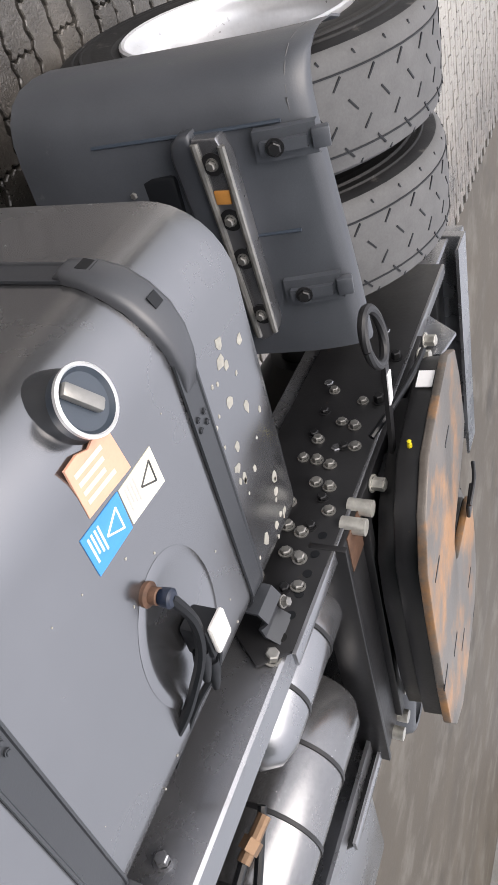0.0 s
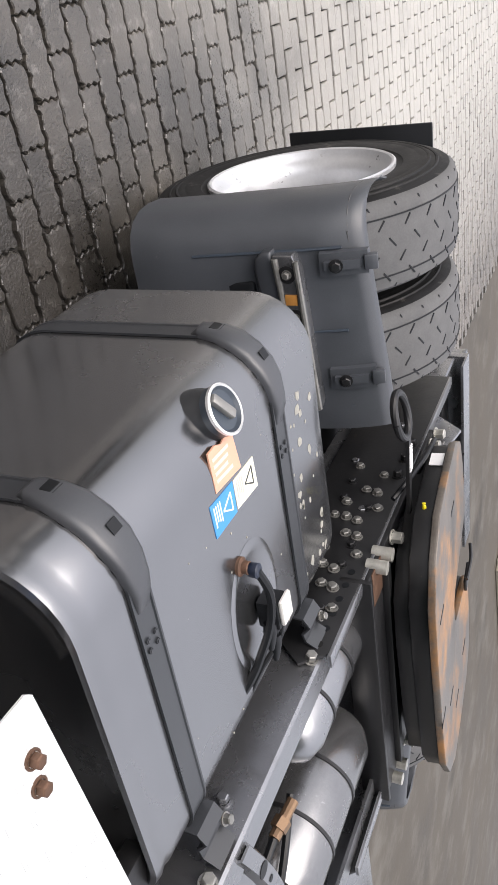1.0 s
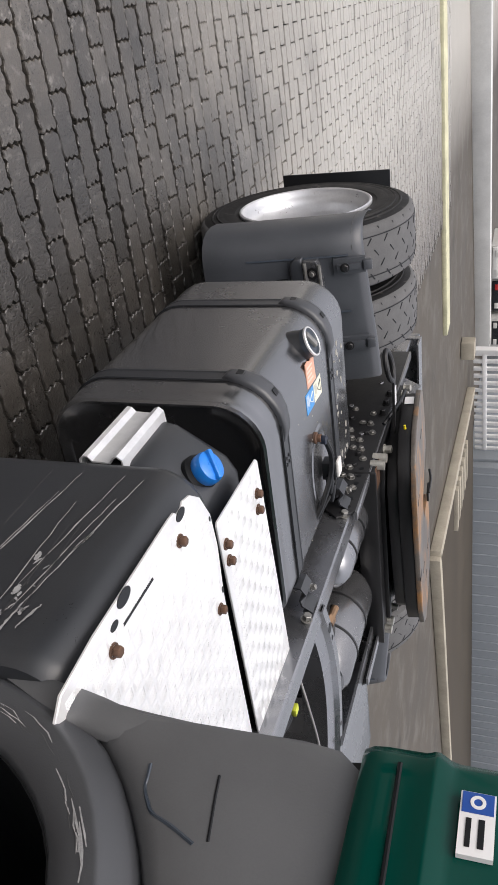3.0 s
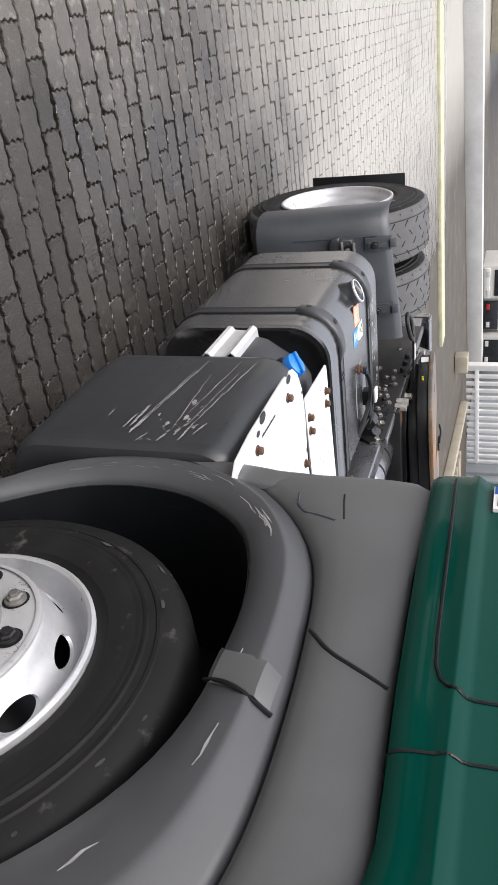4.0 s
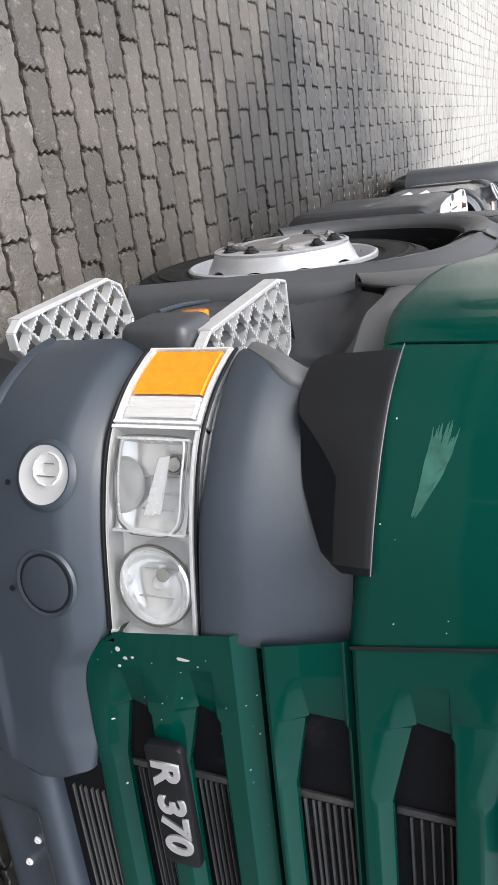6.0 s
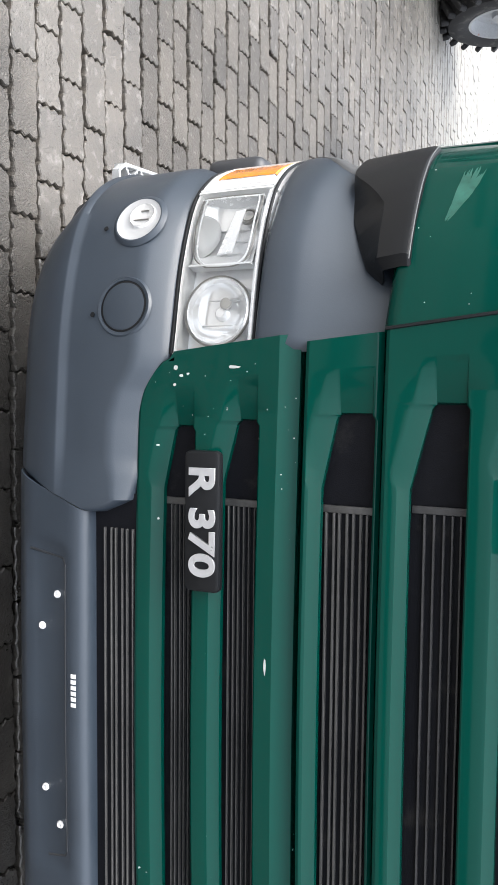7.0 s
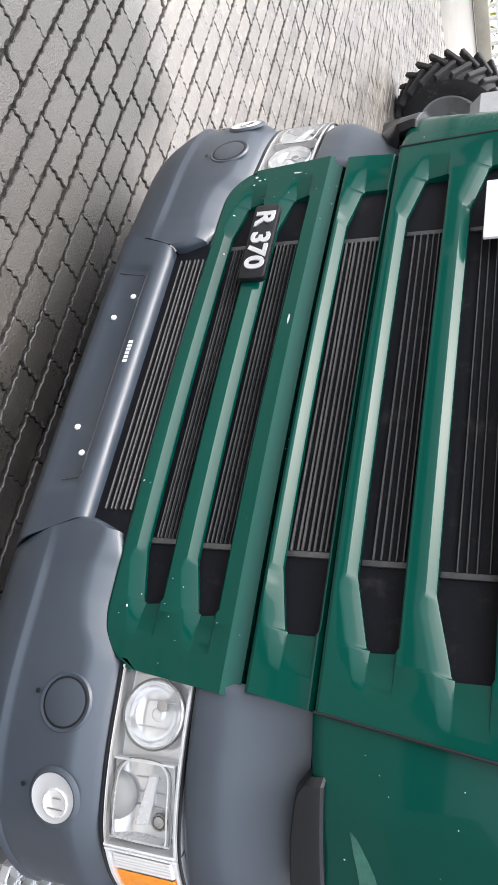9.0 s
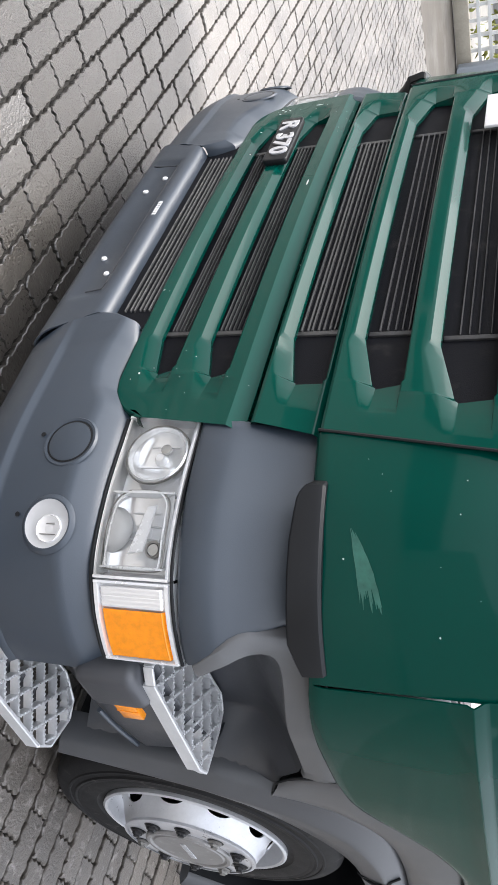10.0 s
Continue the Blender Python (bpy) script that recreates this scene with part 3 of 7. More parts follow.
def strap(parent, x, mirror=1):
    """A flat band over the tank with raised edges and a moulded cover on the upper corner."""
    rows = []
    for off, g in ((-0.026, 0.001), (-0.026, 0.006), (-0.022, 0.006), (-0.02, 0.0035), (0.02, 0.0035), (0.022, 0.006), (0.026, 0.006), (0.026, 0.001)):
        rows.append([(x + off, y, z) for y, z in tank_outline(g)])
    bm = sheet(rows, True)
    bmesh.ops.transform(bm, matrix=Matrix.Diagonal((1, mirror, 1, 1)), verts=bm.verts)
    band = part("strap", bm, DARK_PLASTIC if mirror > 0 else FRAME_PAINT, parent, "dark steel tank strap with rubber edge", smooth=40)
    # corner cover
    rows = []
    corner = [(TY0, TZ1 - 0.15), (TY0, TZ1 - 0.135)] + [(TY0 + TR + TR * math.cos(radians(a)), TZ1 - TR + TR * math.sin(radians(a))) for a in range(180, 89, -15)] + [(TY0 + 0.15, TZ1), (TY0 + 0.185, TZ1)]
    n = len(corner) - 1
    for i, (y, z) in enumerate(corner):
        if i <= 1:
            ny, nz = -1.0, 0.0
        elif i >= n - 1:
            ny, nz = 0.0, 1.0
        else:
            a = radians(180 - 15 * (i - 2))
            ny, nz = math.cos(a), math.sin(a)
        taper = min(1.0, 0.45 + 1.4 * min(i, n - i) / n)
        w, g = 0.036 * taper, (0.006 if i in (0, n) else 0.017)
        prof = [(-w, 0.001), (-w * 0.97, g * 0.5), (-w * 0.86, g * 0.82), (-w * 0.6, g), (w * 0.6, g), (w * 0.86, g * 0.82), (w * 0.97, g * 0.5), (w, 0.001)]
        rows.append([(x + dx, y + ny * gg, z + nz * gg) for dx, gg in prof])
    bm = sheet(rows)
    bmesh.ops.transform(bm, matrix=Matrix.Diagonal((1, mirror, 1, 1)), verts=bm.verts)
    bmesh.ops.recalc_face_normals(bm, faces=bm.faces)
    cover = part("strap_cover", bm, STRAP_GREY, band, "grey plastic strap cover with two square holes", smooth=50)
    if mirror > 0:
        for (y, z), (ny, nz), r in (((TY0 + 0.05, TZ1 - 0.027), (-0.5, 0.87), 0.011), ((TY0 + 0.005, TZ1 - 0.105), (-1, 0.2), 0.013)):
            a = Vector((x - 0.006, y + ny * 0.0172, z + nz * 0.0172))
            m = Matrix.Translation(a) @ Vector((0, ny, nz)).to_track_quat("Y", "Z").to_matrix().to_4x4()
            part("hole", box(-r, r, -0.001, 0.0015, -r * 0.9, r * 0.9, 0.0005, 1, m), BLACK_PLASTIC, band)
        for k, (dx, dy) in enumerate(((-0.01, 0.0), (0.012, 0.0), (-0.01, 0.02), (0.012, 0.02))):
            bolt(band, (x + dx, TY0 + 0.24 + dy, TZ1 + 0.004), (0, 0, 1), 0.004, 0.002, DARK_PLASTIC)
    return band


for x in (-1.622, -2.168):
    strap(tank, x)

# filler neck on the upper corner
CAPM = Matrix.Translation((-1.958, TY0 + 0.056, TZ1 - 0.03)) @ Vector((0, -0.40, 0.92)).to_track_quat("Y", "Z").to_matrix().to_4x4()
bm = lathe([(0.056, -0.03), (0.050, 0.0), (0.046, 0.010), (0.044, 0.022), (0.044, 0.028)], 40, CAPM)
part("filler_neck", bm, DARK_PLASTIC, tank)
bm = lathe([(0.044, 0.02), (0.046, 0.038), (0.041, 0.042), (0.036, 0.036), (0, 0.036)], 40, CAPM)
cap = part("fuel_cap", bm, GREY_PLASTIC, tank, "grey fuel cap with a bright rim and folded key flap")
part("cap_rim", lathe([(0.0462, 0.036), (0.0465, 0.042), (0.043, 0.0445), (0.041, 0.042)], 48, CAPM), ALU, cap)
bm = bmesh.new()
put_box(bm, -0.009, 0.010, 0.034, 0.048, -0.038, 0.022, 0.004, m=CAPM @ Matrix.Rotation(radians(30), 4, "Y"))
part("key_flap", bm, DULL_STEEL, cap)

# stickers lie flat on the top, 1 mm proud
Z = TZ1 + 0.0012


def sticker(name, pts, color, label):
    bm = prism(pts, TZ1 - 0.002, Z, "z")
    return part(name, bm, surface(name + "_print", color, 0.4, vary=0.08, scale=30, bump=0.05, fine=200), tank, label, smooth=0)


def marks(parent, pts, rows, color, share=0.8):
    """Lines of print that cannot be read, as bars inside a four-cornered sticker."""
    a, b, c, d = [Vector((*p, 0)) for p in pts]
    bm = bmesh.new()
    for k in range(rows):
        v = 0.14 + 0.72 * (k + 0.5) / rows
        end = share - 0.25 * ((k * 7) % 3) / 3
        q = []
        for u, w in ((0.1, -0.25), (0.1 + 0.8 * end, -0.25), (0.1 + 0.8 * end, 0.25), (0.1, 0.25)):
            vv = v + w * 0.72 / rows
            p = (a.lerp(b, u)).lerp(d.lerp(c, u), vv)
            q.append((p.x, p.y))
        put_prism(bm, q, Z - 0.0003, Z + 0.0004, "z")
    part("print", bm, surface("print_ink_" + parent.name, color, 0.5, bump=0), parent, smooth=0)


q = [(-1.883, -1.127), (-1.975, -1.121), (-1.987, -1.036), (-1.886, -1.046)]
marks(sticker("orange_sticker", [(-1.883, -1.127), (-1.91, -1.128), (-1.932, -1.118), (-1.958, -1.127), (-1.975, -1.117), (-1.987, -1.036), (-1.886, -1.046)], (0.72, 0.38, 0.26), "torn faded orange warning sticker"), q, 4, (0.85, 0.6, 0.5))
q = [(-2.036, -1.028), (-2.039, -0.960), (-1.949, -0.968), (-1.949, -1.030)]
white_sticker = sticker("white_sticker", q, (0.8, 0.78, 0.62), "cream warning sticker with a triangle")
marks(white_sticker, [(-1.99, -1.028), (-1.99, -0.965), (-1.95, -0.968), (-1.95, -1.03)], 4, (0.45, 0.44, 0.4))
q = [(-1.946, -1.032), (-1.945, -0.966), (-1.859, -0.969), (-1.856, -1.038)]
blue_sticker = sticker("blue_sticker", q, (0.05, 0.27, 0.62), "blue instruction sticker with white print")
marks(blue_sticker, [(-1.90, -1.034), (-1.90, -0.968), (-1.859, -0.969), (-1.857, -1.036)], 4, (0.8, 0.83, 0.86))
for st, cx, cy, col in ((white_sticker, -2.012, -0.996, (0.05, 0.05, 0.05)), (blue_sticker, -1.92, -1.0, (0.8, 0.83, 0.86))):
    bm = bmesh.new()
    for k in range(3):
        a, b = (radians(90 + 120 * k + 30), radians(90 + 120 * (k + 1) + 30))
        put_rod(bm, (cx + 0.022 * math.cos(a), cy + 0.022 * math.sin(a), Z), (cx + 0.022 * math.cos(b), cy + 0.022 * math.sin(b), Z), 0.0016, 6)
    part("triangle", bm, surface("triangle_ink_" + st.name, col, 0.5, bump=0), st)

# level sensor in a shallow pressed seat, with its plug and cables
rows = []
for r, dz in ((1.0, 0.0004), (0.93, 0.003), (0.84, 0.0032), (0.78, 0.0012), (0.0, 0.0012)):
    rows.append([(-1.95 + 0.105 * r * math.cos(a), -0.735 + 0.15 * r * math.sin(a), TZ1 + dz) for a in (2 * math.pi * k / 40 for k in range(40))])
part("sensor_seat", sheet(rows, True), TANK_PAINT, tank)
bm = lathe([(0.019, 0), (0.019, 0.006), (0.013, 0.009), (0.013, 0.02), (0.011, 0.022)], 20, pose(-1.915, -0.862, TZ1, 90, 0, 0))
sensor = part("level_sensor", bm, RUSTY, tank, "rusty level sensor with a plugged cable")
BLUE_BLACK = surface("blue_black_plastic", (0.012, 0.018, 0.035), 0.4, bump=0.1)
part("sensor_cap", lathe([(0.014, 0.018), (0.015, 0.034), (0.011, 0.037), (0, 0.037)], 20, pose(-1.922, -0.852, TZ1, 90, 0, 0)), BLUE_BLACK, sensor)
part("cable", tube([(-1.924, -0.85, TZ1 + 0.03), (-1.935, -0.79, 0.905), (-1.93, -0.72, 0.90), (-1.90, -0.66, 0.885), (-1.86, -0.60, 0.86), (-1.80, -0.52, 0.80)], 0.009), BLACK_PLASTIC, sensor)
part("cable", tube([(-1.97, -0.69, 0.905), (-1.945, -0.65, 0.90), (-1.90, -0.60, 0.87), (-1.84, -0.50, 0.83)], 0.006), BLACK_PLASTIC, sensor)
part("plug", box(-1.985, -1.935, -0.755, -0.69, 0.868, 0.915, 0.006), BLACK_PLASTIC, sensor)
bm = box(-1.985, -1.94, -0.76, -0.70, 0.914, 0.925, 0.005)
part("plug_cover", bm, surface("white_plug_plastic", (0.7, 0.69, 0.66), 0.5, spots=(0.3, 0.28, 0.25), spot_scale=50), sensor)
for dx, dy in ((-0.012, -0.03), (0.012, -0.02), (0.0, 0.02)):
    part("plug_boot", lathe([(0, 0), (0.013, 0.0), (0.014, 0.02), (0.01, 0.045), (0.006, 0.06)], 12, pose(-1.945 + dx, -0.69 + dy, 0.895, 0, 0, -12)), BLACK_PLASTIC, sensor)
# strap ends bolted to the rail
for x in (-1.622, -2.168):
    clamp = part("strap_clamp", solid(sheet([[(x + o, y, z) for y, z in ((-0.53, 0.80), (-0.525, 0.87), (-0.50, 0.885), (-0.475, 0.865), (-0.455, 0.87), (-0.435, 0.90), (-0.43, 0.87))] for o in (-0.035, -0.02, 0.0, 0.02, 0.035)]), 0.006), DARK_PLASTIC, tank)
    bolt(clamp, (x + 0.06, -0.428, 0.885), (0, -1, 0.3), 0.014, 0.02)
    bolt(clamp, (x - 0.04, -0.47, 0.88), (0, -0.3, 1), 0.01, 0.014)

# cream chips on the tank's top, thickest behind the rear strap
CHIP = surface("cream_primer_chip", (0.3, 0.29, 0.255), 0.6, vary=0.3, scale=40, bump=0.2)
chip_rng = random.Random(8)
for k in range(46):
    x = chip_rng.uniform(-2.37, -2.19) if k < 34 else chip_rng.uniform(-2.12, -1.65)
    y = chip_rng.uniform(-1.06, -0.56)
    r = chip_rng.uniform(0.003, 0.015) if k < 34 else chip_rng.uniform(0.001, 0.003)
    outline = [(x + r * chip_rng.uniform(0.5, 1.0) * math.cos(a), y + r * chip_rng.uniform(0.6, 1.3) * math.sin(a)) for a in (2 * math.pi * i / 8 for i in range(8))]
    part("paint_chip", prism(outline, TZ1 - 0.001, TZ1 + 0.0007, "z"), CHIP, tank, smooth=0)

# -- front wheel arches --
INNER = [(-0.345, 0.30), (-0.44, 0.46), (-0.465, 0.62), (-0.425, 0.79), (-0.31, 0.935), (-0.13, 1.0), (0.06, 1.01), (0.22, 0.993), (0.36, 0.93), (0.50, 0.81), (0.61, 0.645), (0.69, 0.46), (0.745, 0.30)]
OUTER = [(-0.375, 0.255), (-0.52, 0.40), (-0.575, 0.62), (-0.545, 0.80), (-0.44, 0.97), (-0.24, 1.10), (0.02, 1.142), (0.33, 1.15), (0.50, 1.116), (0.60, 1.035), (0.648, 0.945), (0.668, 0.87), (0.70, 0.771), (0.726, 0.654), (0.754, 0.502), (0.79, 0.30)]


def flare(side):
    n = 48
    a, b = along(INNER, n), along(OUTER, n)
    rows = []
    for (xi, zi), (xo, zo) in zip(a, b):
        row = []
        for t, y in ((-0.035, 1.15), (-0.015, 1.18), (0.0, 1.197), (0.04, 1.208), (0.3, 1.222), (0.56, 1.232), (0.62, 1.231), (0.67, 1.224), (0.90, 1.208), (0.97, 1.196), (1.0, 1.17), (1.0, 1.12)):
            row.append((xi + (xo - xi) * t, side * y, zi + (zo - zi) * t))
        rows.append(row)
    ob = part("wheel_arch_flare", solid(sheet(rows), 0.003), FLARE_PLASTIC, truck, "dark grey plastic wheel arch flare, scuffed along its edge", smooth=50)
    # liner: from the lip inwards
    rows = []
    for (xi, zi) in a:
        rows.append([(xi, side * y, zi) for y in (1.19, 1.0, 0.72)])
    part("arch_liner", solid(sheet(rows), 0.004), BLACK_PLASTIC, ob)
    bm = prism(a, side * 0.70, side * 0.715, "y")
    part("inner_wall", bm, BLACK_PLASTIC, ob, smooth=0)
    return ob


# lower edge of the painted cab side, from rear to front
SILL = [(-0.53, 1.302), (-0.2, 1.305), (0.1, 1.312), (0.3, 1.322), (0.38, 1.324), (0.46, 1.302), (0.56, 1.257), (0.655, 1.19), (0.737, 1.123), (0.79, 1.094), (0.88, 1.078), (1.0, 1.071), (1.09, 1.068), (1.2, 1.076), (1.26, 1.088)]


def upper_fender(side):
    """The grey panel between flare and painted cab."""
    n = 48
    b = along(OUTER[2:12], n)
    c = [(-0.485, 0.86), (-0.475, 0.95), (-0.495, 1.06), (-0.505, 1.296), (-0.2, 1.3), (0.1, 1.307), (0.3, 1.317), (0.38, 1.319), (0.46, 1.297), (0.56, 1.252), (0.655, 1.185), (0.737, 1.118), (0.785, 1.088), (0.787, 1.035), (0.772, 0.955), (0.735, 0.905)]
    top = along(c, n)
    rows = []
    for (x0, z0), (x1, z1) in zip(b, top):
        rows.append([(x0 + (x1 - x0) * t, side * y, z0 + (z1 - z0) * t) for t, y in ((-0.12, 1.14), (-0.05, 1.172), (0, 1.192), (0.02, 1.205), (0.12, 1.217), (0.3, 1.222), (0.5, 1.222), (0.7, 1.22), (0.85, 1.217), (0.95, 1.213), (0.99, 1.209), (1, 1.2))])
    ob = part("upper_fender", solid(sheet(rows), 0.004), WEATHERED, truck, "grey plastic fender panel under the cab side", smooth=50)
    skin = skin_finder(ob)
    bm = tube([(x, side * (skin(x, z, side) - 0.001), z) for x, z in ((-0.03, 1.148), (-0.015, 1.158), (0.0, 1.17), (0.02, 1.188), (0.035, 1.208), (0.05, 1.235), (0.064, 1.262), (0.08, 1.295))], 0.0045, 8)
    part("seam", bm, BLACK_PLASTIC, ob)
    bm = tube([(x, side * y, z) for x, z, y in ((0.665, 0.882, 1.206), (0.70, 0.888, 1.203), (0.726, 0.899, 1.203), (0.75, 0.926, 1.203), (0.774, 0.957, 1.203), (0.788, 1.0, 1.203), (0.793, 1.06, 1.203))], 0.004, 8)
    part("seam", bm, BLACK_PLASTIC, ob)
    # return flange at the back
    part("rear_flange", box(-0.51, -0.496, side * 1.0, side * 1.2, 0.98, 1.28, 0.004), WEATHERED, ob)
    return ob


for side in (-1, 1):
    flare(side)
    upper_fender(side)

# -- painted cab --
ROOF = 2.95


def front_x(y, z):
    """The plan of the painted front."""
    a = abs(y)
    x = 1.592 - 0.03 * (a / 0.8) ** 2
    if a > 0.8:
        x -= 1.1 * (a - 0.8) ** 2
    return x - max(z - 1.0, 0) * 0.04 - max(z - 1.5, 0) ** 1.5 * 0.25


def cab_side(side):
    """Door, rear corner and front quarter as one shell with cut seams."""
    cols = []
    xs = [(-0.53, 1.215), (-0.52, 1.235), (-0.50, 1.245), (-0.3, 1.252), (0.0, 1.254), (0.4, 1.254), (0.8, 1.248), (1.05, 1.238), (1.15, 1.226), (1.22, 1.211), (1.25, 1.199)]

    def sill(x):
        for (xa, za), (xb, zb) in zip(SILL, SILL[1:]):
            if xa <= x <= xb:
                return za + (zb - za) * (x - xa) / (xb - xa)
        return SILL[-1][1]
    fine = []
    for (xa, ya), (xb, yb) in zip(xs, xs[1:]):
        k = max(1, int((xb - xa) / 0.04))
        fine += [(xa + (xb - xa) * i / k, ya + (yb - ya) * i / k) for i in range(k)]
    fine.append(xs[-1])
    for x, y in fine:
        z0 = sill(x)
        col = [(x, side * (y - 0.03), z0 - 0.002), (x, side * (y - 0.012), z0), (x, side * (y - 0.003), z0 + 0.012), (x, side * y, z0 + 0.03)]
        for z in (1.34, 1.382, 1.392, 1.398, 1.414, 1.424, 1.5, 1.7, 1.9):
            zz = max(z, z0 + 0.04 + 0.001 * z)
            bulge = {1.382: 0.001, 1.392: 0.006, 1.398: 0.006, 1.414: -0.007, 1.424: -0.01}.get(z, -0.01 if z > 1.43 else 0.0)
            col.append((x, side * (y + bulge - max(zz - 1.5, 0) * 0.05), zz))
        col.append((x, side * (y - 0.1), ROOF - 0.1))
        cols.append(col)
    return part("cab_side", solid(sheet(cols), 0.004), GREEN_PAINT, truck, "glossy dark green cab side with faint chips", smooth=40)


for side in (-1, 1):
    cab_side(side)

# back wall, floor and roof close the cab
part("cab_back", box(-0.53, -0.515, -1.21, 1.21, 1.30, ROOF - 0.1), GREEN_PAINT, truck)
part("cab_floor", box(-0.51, 1.3, -1.15, 1.15, 1.11, 1.15), BLACK_PLASTIC, truck)
part("cab_roof", box(-0.53, 1.2, -1.15, 1.15, ROOF - 0.12, ROOF, 0.05), GREEN_PAINT, truck)


# -- front panels with slots --
def louvre_panel(name, bottom, z1, slots, ys, label, slant=0.0, crease=None):
    """One moulded painted panel. bottom(a): lower edge. slots: (bottom, bottom at the ends, top, half width of the straight part, half width)."""
    cols = []
    n = 90
    z00 = bottom(0.0)
    yl = sorted(set([ys * (2 * i / n - 1) for i in range(n + 1)] + [s * v for s in (-1, 1) for b, be, t, ya, yb in slots for v in (ya, ya + 0.012, yb - 0.008, yb - 0.002, yb, yb + 0.004, yb + 0.03, yb + 0.08)]))
    for y in yl:
        a = abs(y)
        z0 = bottom(a)
        col, kind = [], []

        def add(z, d, k=""):
            lean = math.copysign(0.12 * max(0.0, abs(y) - 0.68) / (ys - 0.68) * (z - z00), y)
            col.append((front_x(y, z) - d - slant * (z - z00) / (z1 - z00), y + lean, z))
            kind.append(k)
        add(z0, 0.035)
        add(z0 + 0.001, 0.010)
        add(z0 + 0.004, 0.003)
        add(z0 + 0.010, 0.0)
        floor = z0 + 0.0105
        for b, be, t, ya, yb in slots:
            open_ = a <= yb
            if a <= ya:
                low = b
            elif open_:
                low = b + (be - b) * (a - ya) / (yb - ya)
                if a > yb - 0.008:
                    low += 0.006 * ((a - yb + 0.008) / 0.008) ** 2
            else:
                low = be + 0.006
            fade = 1.0 if open_ else max(0.0, 1 - (a - yb) / 0.08)
            dep = 0.02 * fade
            wide = 0.022 + 0.014 * max(0.0, min(1.0, (a - ya) / 0.03)) * fade
            back = dep + 0.010 if open_ else dep
            low = min(low, t - 0.006)
            top = t - (0.005 * max(0.0, (a - yb + 0.008) / 0.008) if open_ else 0.005)
            add(max(low - wide - 0.004, floor), 0.0)
            add(max(low - wide + 0.003, floor + 0.0005), 0.0018 * fade)
            add(low - 0.004, dep * 0.86)
            add(low, dep)
            add(low + 0.001, back, "hole" if open_ else "")
            add(max(top - 0.001, low + 0.002), back if open_ else 0.006 * fade)
            add(max(top, low + 0.003), 0.002 * fade)
            add(max(top + 0.003, low + 0.005), 0.0)
            floor = max(top + 0.003, low + 0.005) + 0.0005
        ca, cb, cd = crease or (z1 - 0.012, z1 - 0.006, 0.003)
        add(max(ca, floor), 0.0)
        add(max(ca, floor) + 0.002, 0.001)
        add(max(cb, floor + 0.003), cd)
        add(z1 - 0.0015, cd + 0.004)
        add(z1, cd + 0.03)
        cols.append((col, kind))
    bm = bmesh.new()
    vs = [[bm.verts.new(p) for p in col] for col, _ in cols]
    for i in range(len(vs) - 1):
        for k in range(len(vs[i]) - 1):
            if cols[i][1][k] == "hole" and cols[i + 1][1][k] == "hole":
                continue
            bm.faces.new((vs[i][k], vs[i][k + 1], vs[i + 1][k + 1], vs[i + 1][k]))
    return part(name, bm, CHIPPED_GREEN if z00 < 0.8 else GREEN_PAINT, truck, label, smooth=24)


def round_bottom(a):
    return 0.574 + (0.1 * (1 - math.sqrt(max(0.0, 1 - ((a - 0.64) / 0.115) ** 2))) if a > 0.64 else 0.0)


louvre_panel("grille_panel", round_bottom, 0.926, [(0.633, 0.657, 0.712, 0.49, 0.615), (0.768, 0.797, 0.850, 0.508, 0.63)], 0.757, "lower green grille panel with two slots, chipped", crease=(0.888, 0.910, 0.016))
louvre_panel("bonnet_panel", lambda a: 0.937, 1.084, [(0.972, 0.998, 1.072, 0.508, 0.646)], 0.782, "green panel above the seam with one wide slot", slant=0.022)
louvre_panel("bonnet_panel", lambda a: 1.088, 1.72, [(1.139, 1.176, 1.242, 0.514, 0.668), (1.304, 1.345, 1.425, 0.54, 0.70), (1.49, 1.53, 1.60, 0.54, 0.71)], 0.80, "upper green bonnet panel with wide dark slots")


def front_corner(side):
    """Green quarter between bonnet and door."""
    plan = [(0.806, front_x(0.806, 1.1) - 0.002), (0.90, 1.535), (0.98, 1.505), (1.07, 1.44), (1.13, 1.38), (1.172, 1.31), (1.196, 1.257)]
    plan = along(plan, 22)
    rows = []
    for k, (y, x) in enumerate(plan):
        z0 = 1.085 + 0.022 * max(0.0, 1 - abs(k - 11) / 11)
        rows.append([(x - d, side * (y - d * 0.5), z) for z, d in ((z0 - 0.002, 0.03), (z0, 0.01), (z0 + 0.01, 0.002), (z0 + 0.03, 0.0), (1.25, 0.004), (1.4, 0.012), (1.6, 0.04), (1.8, 0.1))])
    return part("cab_corner", solid(sheet(rows), 0.004), GREEN_PAINT, truck, "glossy green cab corner panel, stone-chipped", smooth=45)


